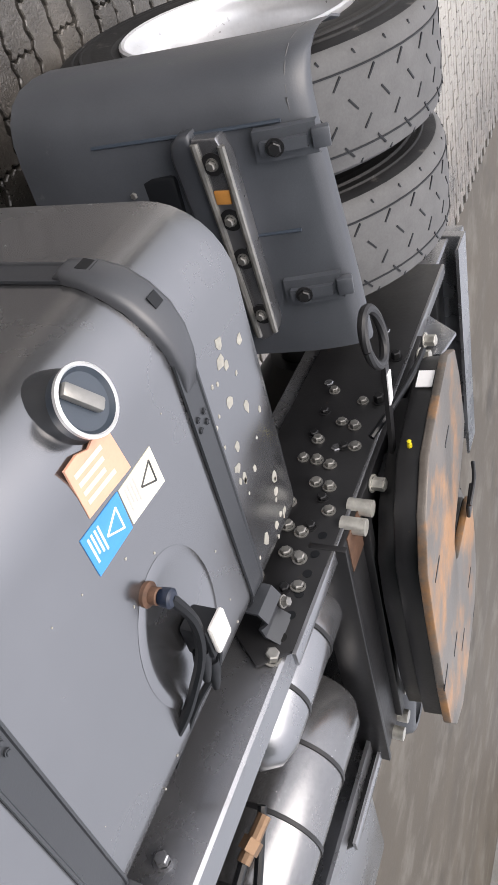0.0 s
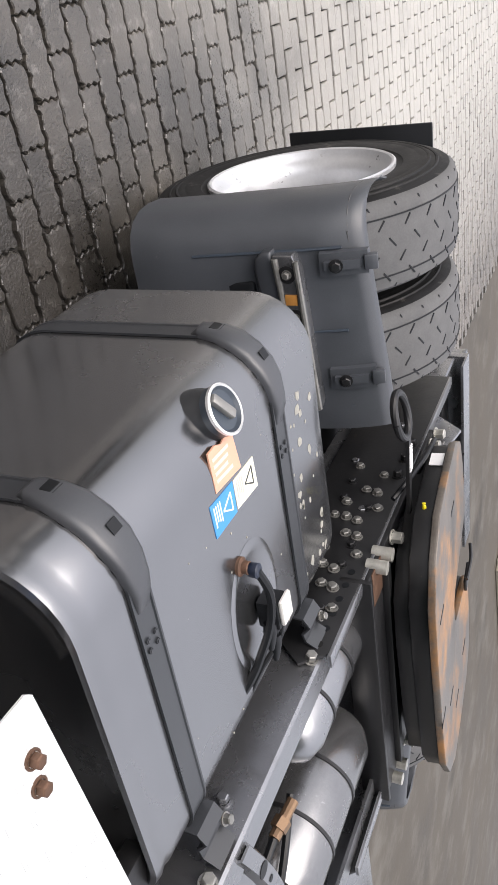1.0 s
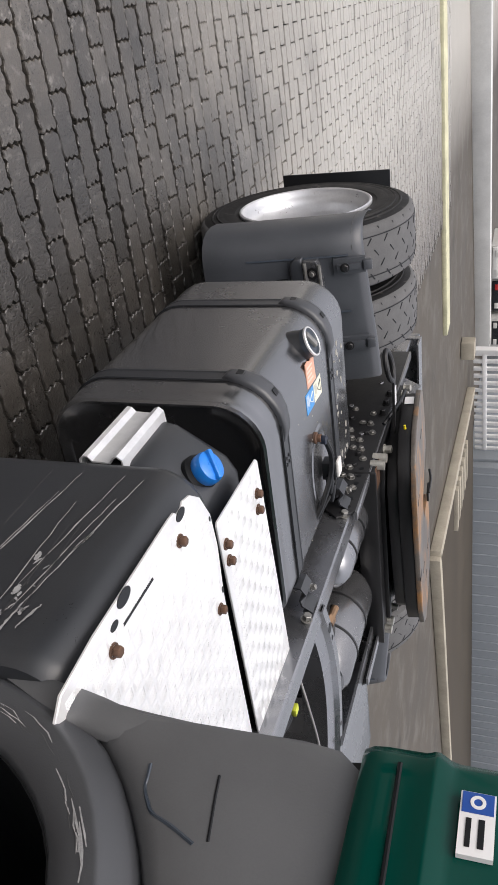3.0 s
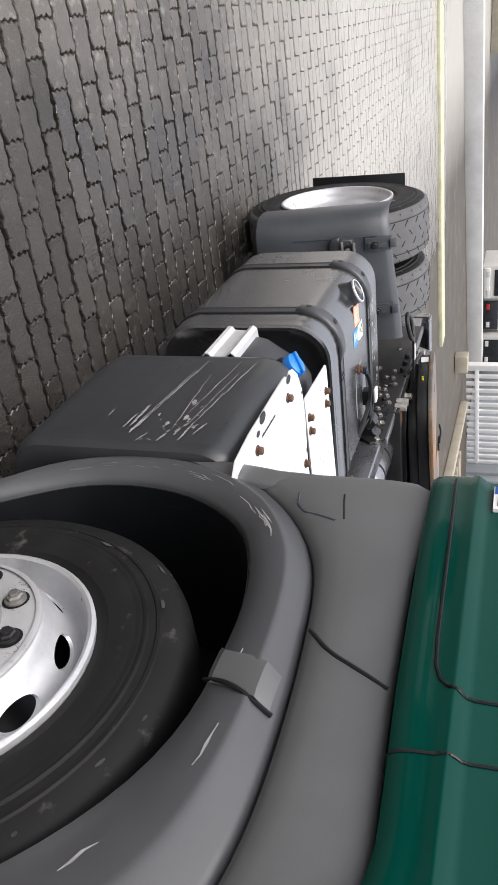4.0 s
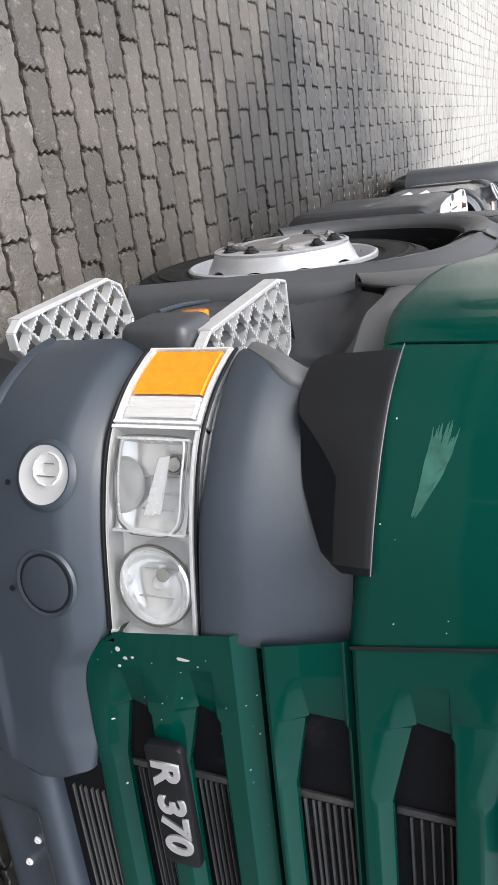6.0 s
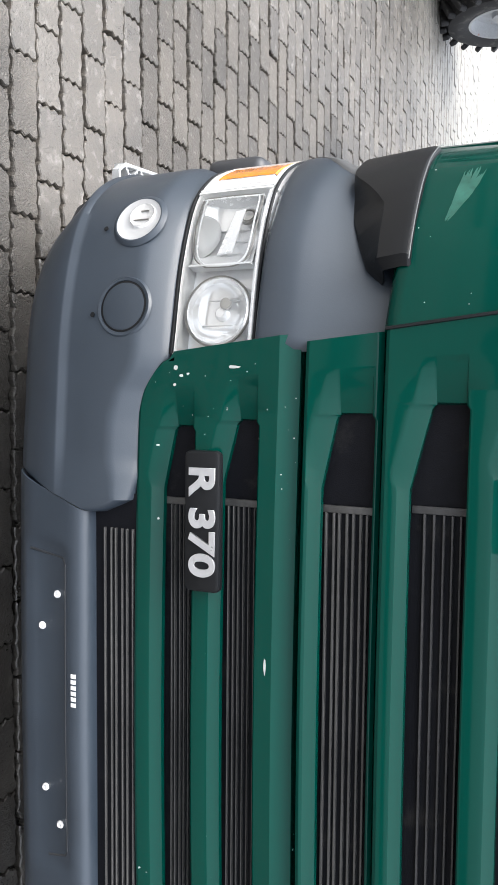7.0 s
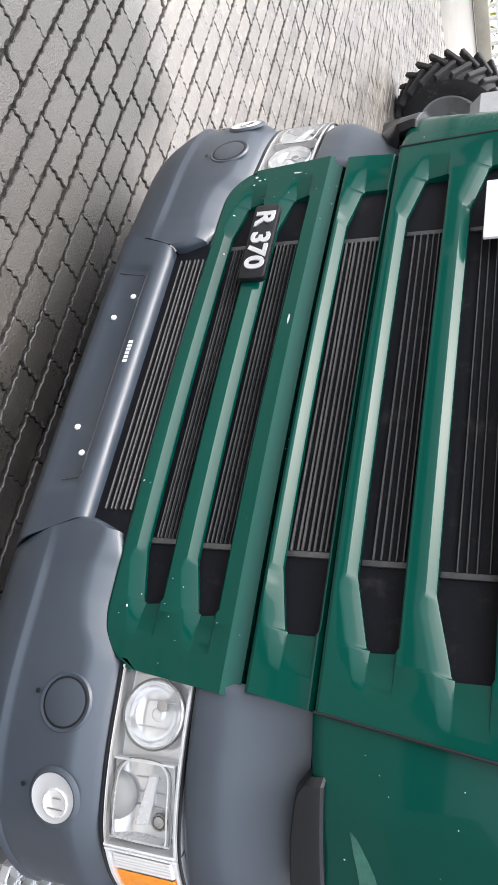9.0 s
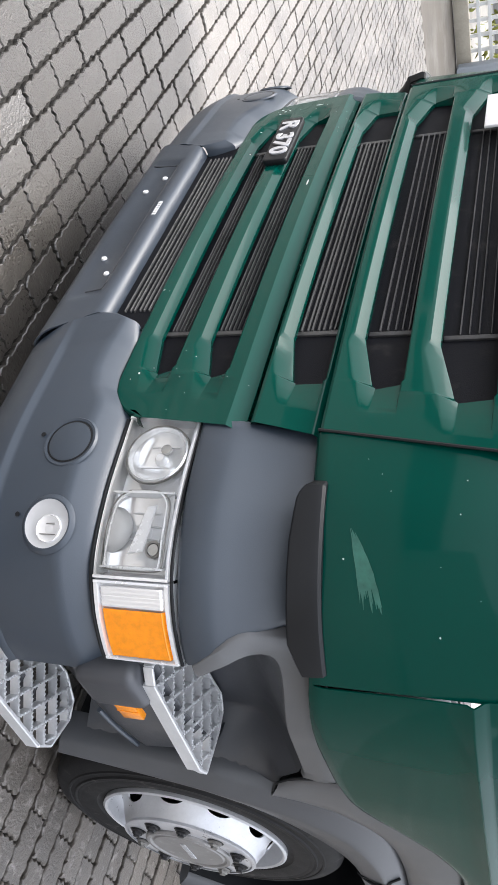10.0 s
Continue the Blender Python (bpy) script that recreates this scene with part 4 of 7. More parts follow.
for side in (-1, 1):
    front_corner(side)
PALE_GREEN = surface("dull_rubbed_paint", (0.03, 0.125, 0.095), 0.36, vary=0.35, scale=25, bump=0.1, spots=(0.02, 0.09, 0.07), spot_scale=40, spot_from=0.55, spot_to=0.68)
SPECK = surface("bare_corner_chip", (0.55, 0.6, 0.58), 0.6, vary=0.15, scale=80, bump=0.1)
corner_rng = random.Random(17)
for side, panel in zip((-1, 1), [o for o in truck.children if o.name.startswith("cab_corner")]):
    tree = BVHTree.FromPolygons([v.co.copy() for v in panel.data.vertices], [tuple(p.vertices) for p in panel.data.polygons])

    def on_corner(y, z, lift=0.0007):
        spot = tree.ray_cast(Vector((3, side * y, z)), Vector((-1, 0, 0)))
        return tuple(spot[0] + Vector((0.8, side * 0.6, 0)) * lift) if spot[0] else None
    # fan of thin pale green streaks across each corner panel
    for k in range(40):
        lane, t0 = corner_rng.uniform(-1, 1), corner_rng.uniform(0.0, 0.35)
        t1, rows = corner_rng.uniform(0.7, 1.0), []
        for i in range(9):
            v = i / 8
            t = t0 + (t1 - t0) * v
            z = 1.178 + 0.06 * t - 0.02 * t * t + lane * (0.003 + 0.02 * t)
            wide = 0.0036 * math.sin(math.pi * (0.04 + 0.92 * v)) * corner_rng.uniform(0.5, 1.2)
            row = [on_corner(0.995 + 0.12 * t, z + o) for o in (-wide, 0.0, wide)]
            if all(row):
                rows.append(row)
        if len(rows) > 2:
            part("rub_streak", sheet(rows), PALE_GREEN, panel)
    for k in range(9):
        y, z, r = corner_rng.uniform(0.83, 1.14), corner_rng.uniform(1.13, 1.42), corner_rng.uniform(0.0006, 0.0016)
        ring = [on_corner(y + r * math.cos(a), z + r * corner_rng.uniform(0.6, 1.6) * math.sin(a)) for a in (2 * math.pi * i / 6 for i in range(6))]
        if all(ring):
            bm = bmesh.new()
            bm.faces.new([bm.verts.new(p) for p in ring])
            part("paint_chip", bm, SPECK, panel, smooth=0)
part("windscreen", prism([(1.50, 1.72), (1.46, 1.72), (1.05, ROOF - 0.1), (1.1, ROOF - 0.1)], -1.08, 1.08, "y"), surface("dark_tinted_glass", (0.01, 0.012, 0.013), 0.06, vary=0.05, bump=0), truck, "dark windscreen")

# dark joints between bonnet and cab corners
for side in (-1, 1):
    part("bonnet_seam", tube([(front_x(0.802, z) + 0.0006, side * (0.803 + 0.12 * (z - 1.088)), z) for z in (1.09, 1.2, 1.3, 1.4, 1.5, 1.6, 1.7)], 0.0034, 6, 3), BLACK_PLASTIC, truck)

# dark strip behind the joint of fender and painted sill
for side in (-1, 1):
    part("sill_backing", solid(sheet([[(x, side * 1.16, z - 0.1), (x, side * 1.18, z - 0.01), (x, side * 1.19, z + 0.03)] for x, z in SILL[:10]]), 0.004), BLACK_PLASTIC, truck)

# behind the slots
part("slot_backing", box(1.38, 1.425, -0.75, 0.75, 0.46, 1.70), BLACK_PLASTIC, truck)

LENS = bpy.data.materials.new("clear_lamp_lens")
LENS.use_nodes = True
ln = LENS.node_tree
ln.nodes.clear()
l_out, l_mix = ln.nodes.new("ShaderNodeOutputMaterial"), ln.nodes.new("ShaderNodeMixShader")
l_clear, l_gloss, l_fres = ln.nodes.new("ShaderNodeBsdfTransparent"), ln.nodes.new("ShaderNodeBsdfGlossy"), ln.nodes.new("ShaderNodeFresnel")
l_clear.inputs["Color"].default_value = (0.985, 0.99, 0.99, 1)
l_gloss.inputs["Roughness"].default_value = 0.04
l_fres.inputs["IOR"].default_value = 1.45
ln.links.new(l_fres.outputs["Fac"], l_mix.inputs["Fac"])
ln.links.new(l_clear.outputs["BSDF"], l_mix.inputs[1])
ln.links.new(l_gloss.outputs["BSDF"], l_mix.inputs[2])
ln.links.new(l_mix.outputs["Shader"], l_out.inputs["Surface"])
CHROME = surface("lamp_reflector_chrome", (0.97, 0.975, 0.98), 0.1, metal=0.55, vary=0.05, bump=0.0)
ORANGE = surface("orange_indicator_plastic", (1.0, 0.31, 0.0), 0.16, vary=0.18, scale=60, bump=0.2, coat=0.5)
GLASSY = surface("bulb_glass", (0.5, 0.5, 0.48), 0.08, metal=0.6, bump=0)
LAMP_GREY = surface("pale_lamp_housing", (0.93, 0.935, 0.94), 0.15, metal=0.4, vary=0.1, bump=0.05)


LAMP_SHADE = surface("matt_grey_lamp_shade", (0.55, 0.555, 0.56), 0.45, metal=0.2, vary=0.06, bump=0.03)
LAMP_WHITE = surface("white_lamp_ring", (0.86, 0.87, 0.88), 0.25, metal=0.2, vary=0.06, bump=0.03)

# -- bumper --
BUMP = [(0.0, 1.622), (0.25, 1.62), (0.45, 1.616), (0.65, 1.606), (0.84, 1.588), (1.0, 1.548), (1.10, 1.492), (1.165, 1.41), (1.205, 1.31), (1.215, 1.24)]


def skew(z):
    """The joint between bumper centre and corner leans outwards towards the ground."""
    return 0.07 * max(-0.1, min(1.3, (0.489 - z) / 0.172))


def bumper_rows(y0, y1, prof):
    """prof(y) gives (z, depth) pairs from the bottom up."""
    line = along(BUMP, 150)
    pts = [p for p in line if y0 + 0.001 < p[0] < y1 - 0.001]
    for y in (y0, y1):
        for (ya, xa), (yb, xb) in zip(line, line[1:]):
            if ya <= y <= yb:
                pts.append((y, xa + (xb - xa) * (y - ya) / (yb - ya)))
                break
    pts.sort()
    rows = []
    for i, (y, x) in enumerate(pts):
        j, h = min(i + 1, len(pts) - 1), max(i - 1, 0)
        t = Vector((pts[j][0] - pts[h][0], pts[j][1] - pts[h][1])).normalized()
        nx, ny = t.x, -t.y
        w = max(0.0, 1 - (y - 0.43) / 0.2) if y > 0.429 else max(0.0, min(1.0, (y - 0.30) / 0.126))
        rows.append([(x - d * nx, y - d * ny + skew(z) * w, z) for z, d in prof(y)])
    return rows


def steps(y, table):
    for (a, va), (b, vb) in zip(table, table[1:]):
        if y <= b:
            return va + (vb - va) * max(0.0, min(1.0, (y - a) / (b - a)))
    return table[-1][1]


def corner_prof(y):
    top = steps(y, ((0.43, 0.482), (0.446, 0.518), (0.468, 0.57), (0.52, 0.584), (0.63, 0.588), (0.69, 0.603), (0.735, 0.634), (0.76, 0.64), (1.3, 0.64)))
    lift = 0.09 * max(0.0, (y - 0.85) / 0.35) ** 2
    soft = steps(y, ((0.43, 0.3), (0.6, 1.0), (1.05, 1.0), (1.2, 0.6)))
    near = steps(y, ((0.43, 0.3), (0.55, 1.0), (1.3, 1.0)))
    return [(0.27 + lift, 0.16), (0.255 + lift, 0.08), (0.27 + lift, 0.05), (0.30 + lift, 0.03), (0.345 + lift * 0.6, 0.012), (0.392, 0.0), (0.399, 0.0005), (0.408, (0.004 + 0.004 * soft) * near), (0.42, 0.008 * soft * near), (max(0.422, min(0.46, top - 0.08 * near)), 0.006 * near), (max(0.423, top - 0.075 * near), 0.004 * near), (max(0.424, top - 0.06 * near), 0.006 * near), (max(0.425, top - 0.047 * near), 0.012 * near), (top - 0.016 * near, 0.034 * near), (top - 0.003, 0.036 * near + 0.008), (top, 0.05), (top, 0.09)]


def centre_prof(y):
    r = 0.007 * steps(y, ((0.0, 1.0), (0.335, 1.0), (0.35, 0.0), (1.0, 0.0)))
    return [(0.285, 0.14), (0.27, 0.06), (0.282, 0.03), (0.305, 0.014), (0.318, 0.009), (0.338, 0.005 + r), (0.415, 0.003 + r), (0.427, 0.001), (0.446, 0.0), (0.458, 0.002), (0.467, 0.007), (0.473, 0.016), (0.476, 0.03), (0.476, 0.10)]


corners = {}
for side in (-1, 1):
    rows = [[(x, side * y, z) for x, y, z in r] for r in bumper_rows(0.4298, 1.23, corner_prof)]
    corners[side] = part("bumper_corner", solid(sheet(rows), 0.004), GREY_PLASTIC, truck, "slate-grey plastic bumper corner with a fog lamp", smooth=40)
rows = bumper_rows(0.0, 0.4272, centre_prof)
rows = [[(x, -y, z) for x, y, z in r] for r in rows[:0:-1]] + rows
centre = part("bumper_centre", solid(sheet(rows), 0.004), GREY_PLASTIC, truck, "slate-grey bumper centre with a bare number-plate recess", smooth=40)
WHITE = surface("white_plastic", (0.8, 0.8, 0.8), 0.4, vary=0.05, bump=0.05)
for y, z, sx in ((-0.25, 0.398, 1.609), (-0.177, 0.357, 1.609), (0.184, 0.362, 1.609), (0.261, 0.401, 1.609)):
    part("stud", lathe([(0.0085, 0), (0.0085, 0.003), (0.006, 0.006), (0.003, 0.0055), (0, 0.005)], 14, pose(sx, y, z, 0, 0, -90)), WHITE, centre)
bm = bmesh.new()
for k in range(6):
    y = -0.085 + k * 0.0125
    put_box(bm, 1.608, 1.6222, y, y + 0.009, 0.44, 0.452, 0.0)
part("stock_mark", bm, WHITE, centre, smooth=0)
front_tree = BVHTree.FromPolygons([v.co.copy() for v in centre.data.vertices], [tuple(p.vertices) for p in centre.data.polygons])
line = []
for (ya, za), (yb, zb) in (((-0.345, 0.325), (-0.33, 0.41)), ((-0.33, 0.41), (-0.315, 0.424)), ((-0.315, 0.424), (0.315, 0.424)), ((0.315, 0.424), (0.33, 0.41)), ((0.33, 0.41), (0.345, 0.325))):
    n = max(2, int(abs(yb - ya) / 0.01))
    line += [(ya + (yb - ya) * k / n, za + (zb - za) * k / n) for k in range(n)]
part("recess_line", tube([(front_tree.ray_cast(Vector((3, y, z)), Vector((-1, 0, 0)))[0].x - 0.0008, y, z) for y, z in line], 0.0028, 6), DARK_PLASTIC, centre)


def on_bumper(y):
    """Place and outward direction on the bumper skin."""
    pts = along(BUMP, 300)
    i = min(range(len(pts)), key=lambda k: abs(pts[k][0] - y))
    i = max(1, min(i, len(pts) - 2))
    t = Vector((pts[i + 1][0] - pts[i - 1][0], pts[i + 1][1] - pts[i - 1][1])).normalized()
    return pts[i][1], Vector((t.x, -t.y, 0))


for side in (-1, 1):
    for y, z, r in ((0.860, 0.547, 0.053), (1.045, 0.551, 0.052)):
        x, n = on_bumper(y)
        n.y *= side
        m = Matrix.Translation((x, side * y, z)) @ n.to_track_quat("Y", "Z").to_matrix().to_4x4()
        if r > 0.0525:
            blank = part("lamp_blank", lathe([(r + 0.012, -0.008), (r + 0.008, -0.003), (r + 0.002, -0.004), (r + 0.0005, -0.010), (r - 0.003, -0.010), (r - 0.0035, -0.0035), (r - 0.010, -0.002), (0, -0.001)], 48, m), GREY_PLASTIC, corners[side], "round grey lamp blank")
            part("blank_groove", lathe([(r + 0.0008, -0.0042), (r - 0.0032, -0.0036)], 48, m), BLACK_PLASTIC, blank)
        else:
            fog = part("fog_lamp", lathe([(r + 0.012, -0.008), (r + 0.008, -0.004), (r + 0.003, -0.0005), (r, -0.0005)], 48, m), GREY_PLASTIC, corners[side], "round clear fog lamp in a white bowl")
            rings = []
            for rr, hh, off in ((r, -0.0005, 0.0), (r - 0.004, -0.002, 0.001), (r - 0.018, -0.004, 0.011), (0.0005, -0.006, 0.012)):
                rings.append([tuple(m @ Vector((rr * math.cos(q), hh, rr * math.sin(q)))) for q in (2 * math.pi * k / 48 for k in range(48))])
            part("lamp_bowl", sheet(rings, True), LAMP_SHADE, fog)
            out = Vector((-n.y, n.x, 0)) * (1 if n.x * side > 0 else -1)
            mm = Matrix.Translation(out * 0.01 + Vector((0, 0, 0.006))) @ m
            dish = part("reflector", lathe([(0.031, -0.005), (0.029, 0.0005), (0.026, -0.001), (0.020, -0.0025), (0.010, -0.004), (0, -0.004)], 12, mm), CHROME, fog, smooth=8)
            for k in (0, 2):
                part("facet_line", box(-0.0008, 0.0008, -0.003, 0.0008, -0.018 + 0.006 * k, 0.020 - 0.003 * k, 0.0003, 1, mm @ Matrix.Translation((-0.012 + 0.011 * k, 0, 0))), DULL_STEEL, dish)
        h = part("hole", lathe([(0.0055, 0.0), (0.0055, 0.0012), (0, 0.0012)], 12, Matrix.Translation((on_bumper(y - 0.018)[0] - 0.002, side * (y - 0.016), 0.475)) @ n.to_track_quat("Y", "Z").to_matrix().to_4x4()), BLACK_PLASTIC, corners[side])

# lower intake, and ribs behind the slots
FIN = surface("dusty_radiator_fins", (0.085, 0.084, 0.083), 0.5, metal=0.3, vary=0.35, scale=40, bump=0.2, streak=(1, 0.1, 1))
MESH = surface("black_fly_mesh", (0.006, 0.0065, 0.009), 0.6, spec=0.12, vary=0.4, scale=30, fine=400, grain=0.6, bump=0.6, bump_scale=0.001, spots=(0.024, 0.0235, 0.0235), spot_scale=12, spot_from=0.58, spot_to=0.75)
intake = part("intake", prism([(-0.43, 0.44), (0.43, 0.44), (0.45, 0.48), (0.468, 0.54), (0.475, 0.58), (-0.475, 0.58), (-0.468, 0.54), (-0.45, 0.48)], 1.55, 1.578, "x"), MESH, truck, "black lower intake with ribs", smooth=0)
FIN_MESH = {}


DARK_FIN = surface("dark_radiator_fins", (0.045, 0.045, 0.047), 0.5, vary=0.4, scale=40, bump=0.2, streak=(1, 0.1, 1))
fin_rng = random.Random(8)


def fins(parent, z0, z1, count, half, x, thick=0.0032, material=FIN):
    for k in range(count):
        z = z0 + (z1 - z0) * (k + 0.5) / count
        z += fin_rng.uniform(-0.12, 0.12) * (z1 - z0) / count
        key = (half, thick, material.name)
        if key not in FIN_MESH:
            ob = part("fin", box(-0.006, 0.006, -half, half, -thick / 2, thick / 2, 0.0008, 1), material, parent)
            FIN_MESH[key] = ob.data
        else:
            ob = new("fin", FIN_MESH[key])
            ob.parent = parent
        ob.location = (x, 0, z)


fins(intake, 0.495, 0.578, 6, 0.40, 1.579, 0.0034)
for name, z0, z1, low, count, half, x, thick, material in (
        ("radiator", 0.63, 0.722, 0.01, 8, 0.455, 1.549, 0.0022, FIN), ("radiator", 0.76, 0.86, 0.012, 8, 0.46, 1.549, 0.0022, FIN), ("radiator", 0.965, 1.078, 0.006, 8, 0.46, 1.536, 0.0046, FIN),
        ("radiator", 1.14, 1.255, 0.015, 6, 0.47, 1.534, 0.004, DARK_FIN), ("radiator", 1.305, 1.435, 0.02, 5, 0.48, 1.522, 0.003, DARK_FIN), ("radiator", 1.48, 1.605, 0.0, 6, 0.48, 1.51, 0.003, DARK_FIN)):
    core = part(name, box(x - 0.03, x - 0.003, -0.72, 0.72, z0 - 0.02, z1 + 0.012), MESH, truck, "dusty black radiator core behind a grille slot", smooth=0)
    fins(core, z0 + low, z1, count, half, x, thick, material)
    for s in (-1, 1):
        part("end_bracket", box(x - 0.004, x + 0.003, s * (half + 0.0), s * (half + 0.014), z0, z1, 0.001), material, core)

# model badge on the grille panel
badge = part("badge", prism(rounded(-0.572, -0.294, 0.706, 0.782, (0.012,) * 4, 5), 1.585, 1.607, "x", 0.005), BLACK_PLASTIC, truck, "black badge with silver characters")
tc = bpy.data.curves.new("badge_text", "FONT")
tc.body, tc.size, tc.extrude, tc.bevel_depth, tc.align_x, tc.align_y = "R 370", 0.082, 0.002, 0.0006, "CENTER", "CENTER"
tc.offset = 0.0022
text_ob = bpy.data.objects.new("badge_text", tc)
scene.collection.objects.link(text_ob)
bpy.context.view_layer.update()
text_mesh = bpy.data.meshes.new_from_object(text_ob.evaluated_get(bpy.context.evaluated_depsgraph_get()))
bpy.data.objects.remove(text_ob)
text_mesh.materials.clear()
text_mesh.materials.append(SILVER)
lettering = new("badge_text", text_mesh)
lettering.parent = badge
lettering.matrix_local = Matrix.Translation((1.6085, -0.434, 0.743)) @ Matrix(((0, 0, 1, 0), (1, 0, 0, 0), (0, 1, 0, 0), (0, 0, 0, 1))) @ Matrix.Diagonal((1.12, 0.92, 1, 1))
part("tag_plate", box(1.565, 1.575, -0.61, -0.405, 1.345, 1.46, 0.003), WHITE, truck, "small white tag plate in the upper slot")

# -- lamps --
LAMP_PLAN = along([(0.752, 1.558), (0.80, 1.549), (0.95, 1.517), (1.08, 1.463), (1.15, 1.39), (1.19, 1.31), (1.203, 1.265)], 240)


def lamp_at(u):
    """Place and outward direction at the share u of the lamp's run round the corner."""
    i = max(1, min(round(u * 240), 239))
    (ya, xa), (yb, xb) = LAMP_PLAN[i - 1], LAMP_PLAN[i + 1]
    t = Vector((yb - ya, xb - xa)).normalized()
    return LAMP_PLAN[i][1], LAMP_PLAN[i][0], t.x, -t.y


def lamp_strip(side, u0, u1, prof, n=20):
    rows = []
    for k in range(n + 1):
        x, y, nx, ny = lamp_at(u0 + (u1 - u0) * k / n)
        rows.append([(x - d * nx, side * (y - d * ny), z) for z, d in prof])
    return rows


def headlight(side):
    z0, z1 = 0.645, 0.822
    A, B, C = 0.022, 0.655, 0.985
    tray = [(z0, 0.10), (z0, 0.010), (z0 + 0.004, 0.004), (z0 + 0.010, 0.004), (z0 + 0.013, 0.010), (z0 + 0.016, 0.040), (z1 - 0.016, 0.040), (z1 - 0.013, 0.010), (z1 - 0.010, 0.004), (z1 - 0.004, 0.004), (z1, 0.010), (z1, 0.10)]
    lamp = part("headlight", sheet(lamp_strip(side, A, B, tray, 26)), LAMP_GREY, truck, "clear headlight with a round and a square reflector")
    for u in (A, B):
        x, y, nx, ny = lamp_at(u)
        bm = sheet([[(x - d * nx, side * (y - d * ny), z) for z in (z0 + 0.004, z1 - 0.004)] for d in (0.0, 0.056)])
        part("end_wall", solid(bm, 0.006), LAMP_GREY, lamp)
    # dark gasket all round
    for z in (z0 - 0.003, z1 + 0.003):
        part("gasket", sheet([[(x, y, zz) for x, y, zz in r] for r in lamp_strip(side, A, C, [(z - 0.004, 0.006), (z - 0.002, 0.002), (z + 0.002, 0.002), (z + 0.004, 0.006)], 30)]), BLACK_PLASTIC, lamp)

    def aim(u, z, d):
        x, y, nx, ny = lamp_at(u)
        return Matrix.Translation((x - d * nx, side * (y - d * ny), z)) @ Vector((nx, side * ny, 0)).to_track_quat("Y", "Z").to_matrix().to_4x4()
    m = aim(0.172, 0.737, 0.010)
    bowl = part("round_reflector", lathe([(0.071, 0.0), (0.067, 0.004), (0.064, 0.0), (0.061, -0.008), (0.055, -0.014), (0.046, -0.019), (0.034, -0.023), (0.022, -0.025), (0.014, -0.026)], 28, m), CHROME, lamp, "round chrome reflector in a pale ring", smooth=20)
    part("bulb_cap", lathe([(0.016, -0.027), (0.014, -0.018), (0.009, -0.012), (0, -0.011)], 20, m), LAMP_GREY, bowl)
    part("ring_line", lathe([(0.0705, 0.001), (0.0735, 0.002), (0.0745, -0.003)], 40, m), DULL_STEEL, bowl)
    for k in (-1, 1):
        part("facet_line", box(-0.0009, 0.0009, -0.018, -0.0145, -0.034, 0.034, 0.0004, 1, m @ Matrix.Translation((0.026 * k, 0.0, 0.006 * k))), LAMP_SHADE, bowl)
    part("bulb", lathe([(0, -0.006), (0.012, -0.008), (0.012, -0.016), (0, -0.02)], 16, m @ Matrix.Translation((0.018, 0, 0.012))), GLASSY, bowl)
    # fluted square reflector between sloping walls
    u0, u1 = 0.335, 0.615
    prof = [(z0 + 0.020, 0.008), (z0 + 0.032, 0.016), (z0 + 0.052, 0.024), (z0 + 0.075, 0.029), (z0 + 0.095, 0.030), (z0 + 0.115, 0.028), (z1 - 0.044, 0.023), (z1 - 0.03, 0.015), (z1 - 0.018, 0.008)]
    square = part("square_reflector", sheet([[(x - 0.010 * math.sin(math.pi * k / 9), y - side * 0.006 * math.sin(math.pi * k / 9), z) for x, y, z in r] for k, r in enumerate(lamp_strip(side, u0, u1, prof, 9))]), CHROME, lamp, "square faceted chrome reflector", smooth=14)
    part("bulb_shade", lathe([(0.052, -0.006), (0.050, 0.0), (0.040, 0.008), (0.026, 0.013), (0.012, 0.0155), (0, 0.016)], 30, aim(0.47, z0 + 0.017, 0.02), arc=(0.0, 180.0)), LAMP_SHADE, square, "matt grey half-round bulb shade")
    for u in (u0, u1):
        x, y, nx, ny = lamp_at(u)
        part("frame_bar", solid(sheet([[(x - d * nx, side * (y - d * ny), z) for z in (z0 + 0.018, z1 - 0.018)] for d in (0.003, 0.03)]), 0.004), LAMP_WHITE, square)
    part("blade", prism([(-0.052, -0.030), (0.050, -0.004), (0.054, 0.018), (-0.046, 0.004)], -0.006, 0.0, "y", 0.002, 1), LAMP_WHITE, square).matrix_local = aim(0.47, 0.748, 0.014)
    m2 = aim(0.54, 0.772, 0.02)
    part("bulb", lathe([(0, 0.004), (0.012, 0.002), (0.014, -0.010), (0, -0.014)], 16, m2), GLASSY, square)
    part("bulb_ring", lathe([(0.018, -0.006), (0.018, 0.002), (0.014, 0.002), (0.014, -0.006)], 20, m2), DULL_STEEL, square)
    for grow, r in ((0.0, 0.0022), (0.009, 0.0016)):
        loop = []
        for u, z in ((0.335, 0.705), (0.335, 0.762), (0.36, 0.785), (0.40, 0.793), (0.50, 0.795), (0.595, 0.795), (0.612, 0.785), (0.618, 0.74), (0.612, 0.685), (0.595, 0.673), (0.50, 0.672), (0.40, 0.676), (0.36, 0.686), (0.335, 0.705)):
            x, y, nx, ny = lamp_at(u + (u - 0.475) * grow * 6)
            loop.append((x - 0.005 * nx, side * (y - 0.005 * ny), z + (z - 0.735) * grow * 14))
        part("frame_line", tube(loop, r, 6), DULL_STEEL if grow else LAMP_WHITE, square)
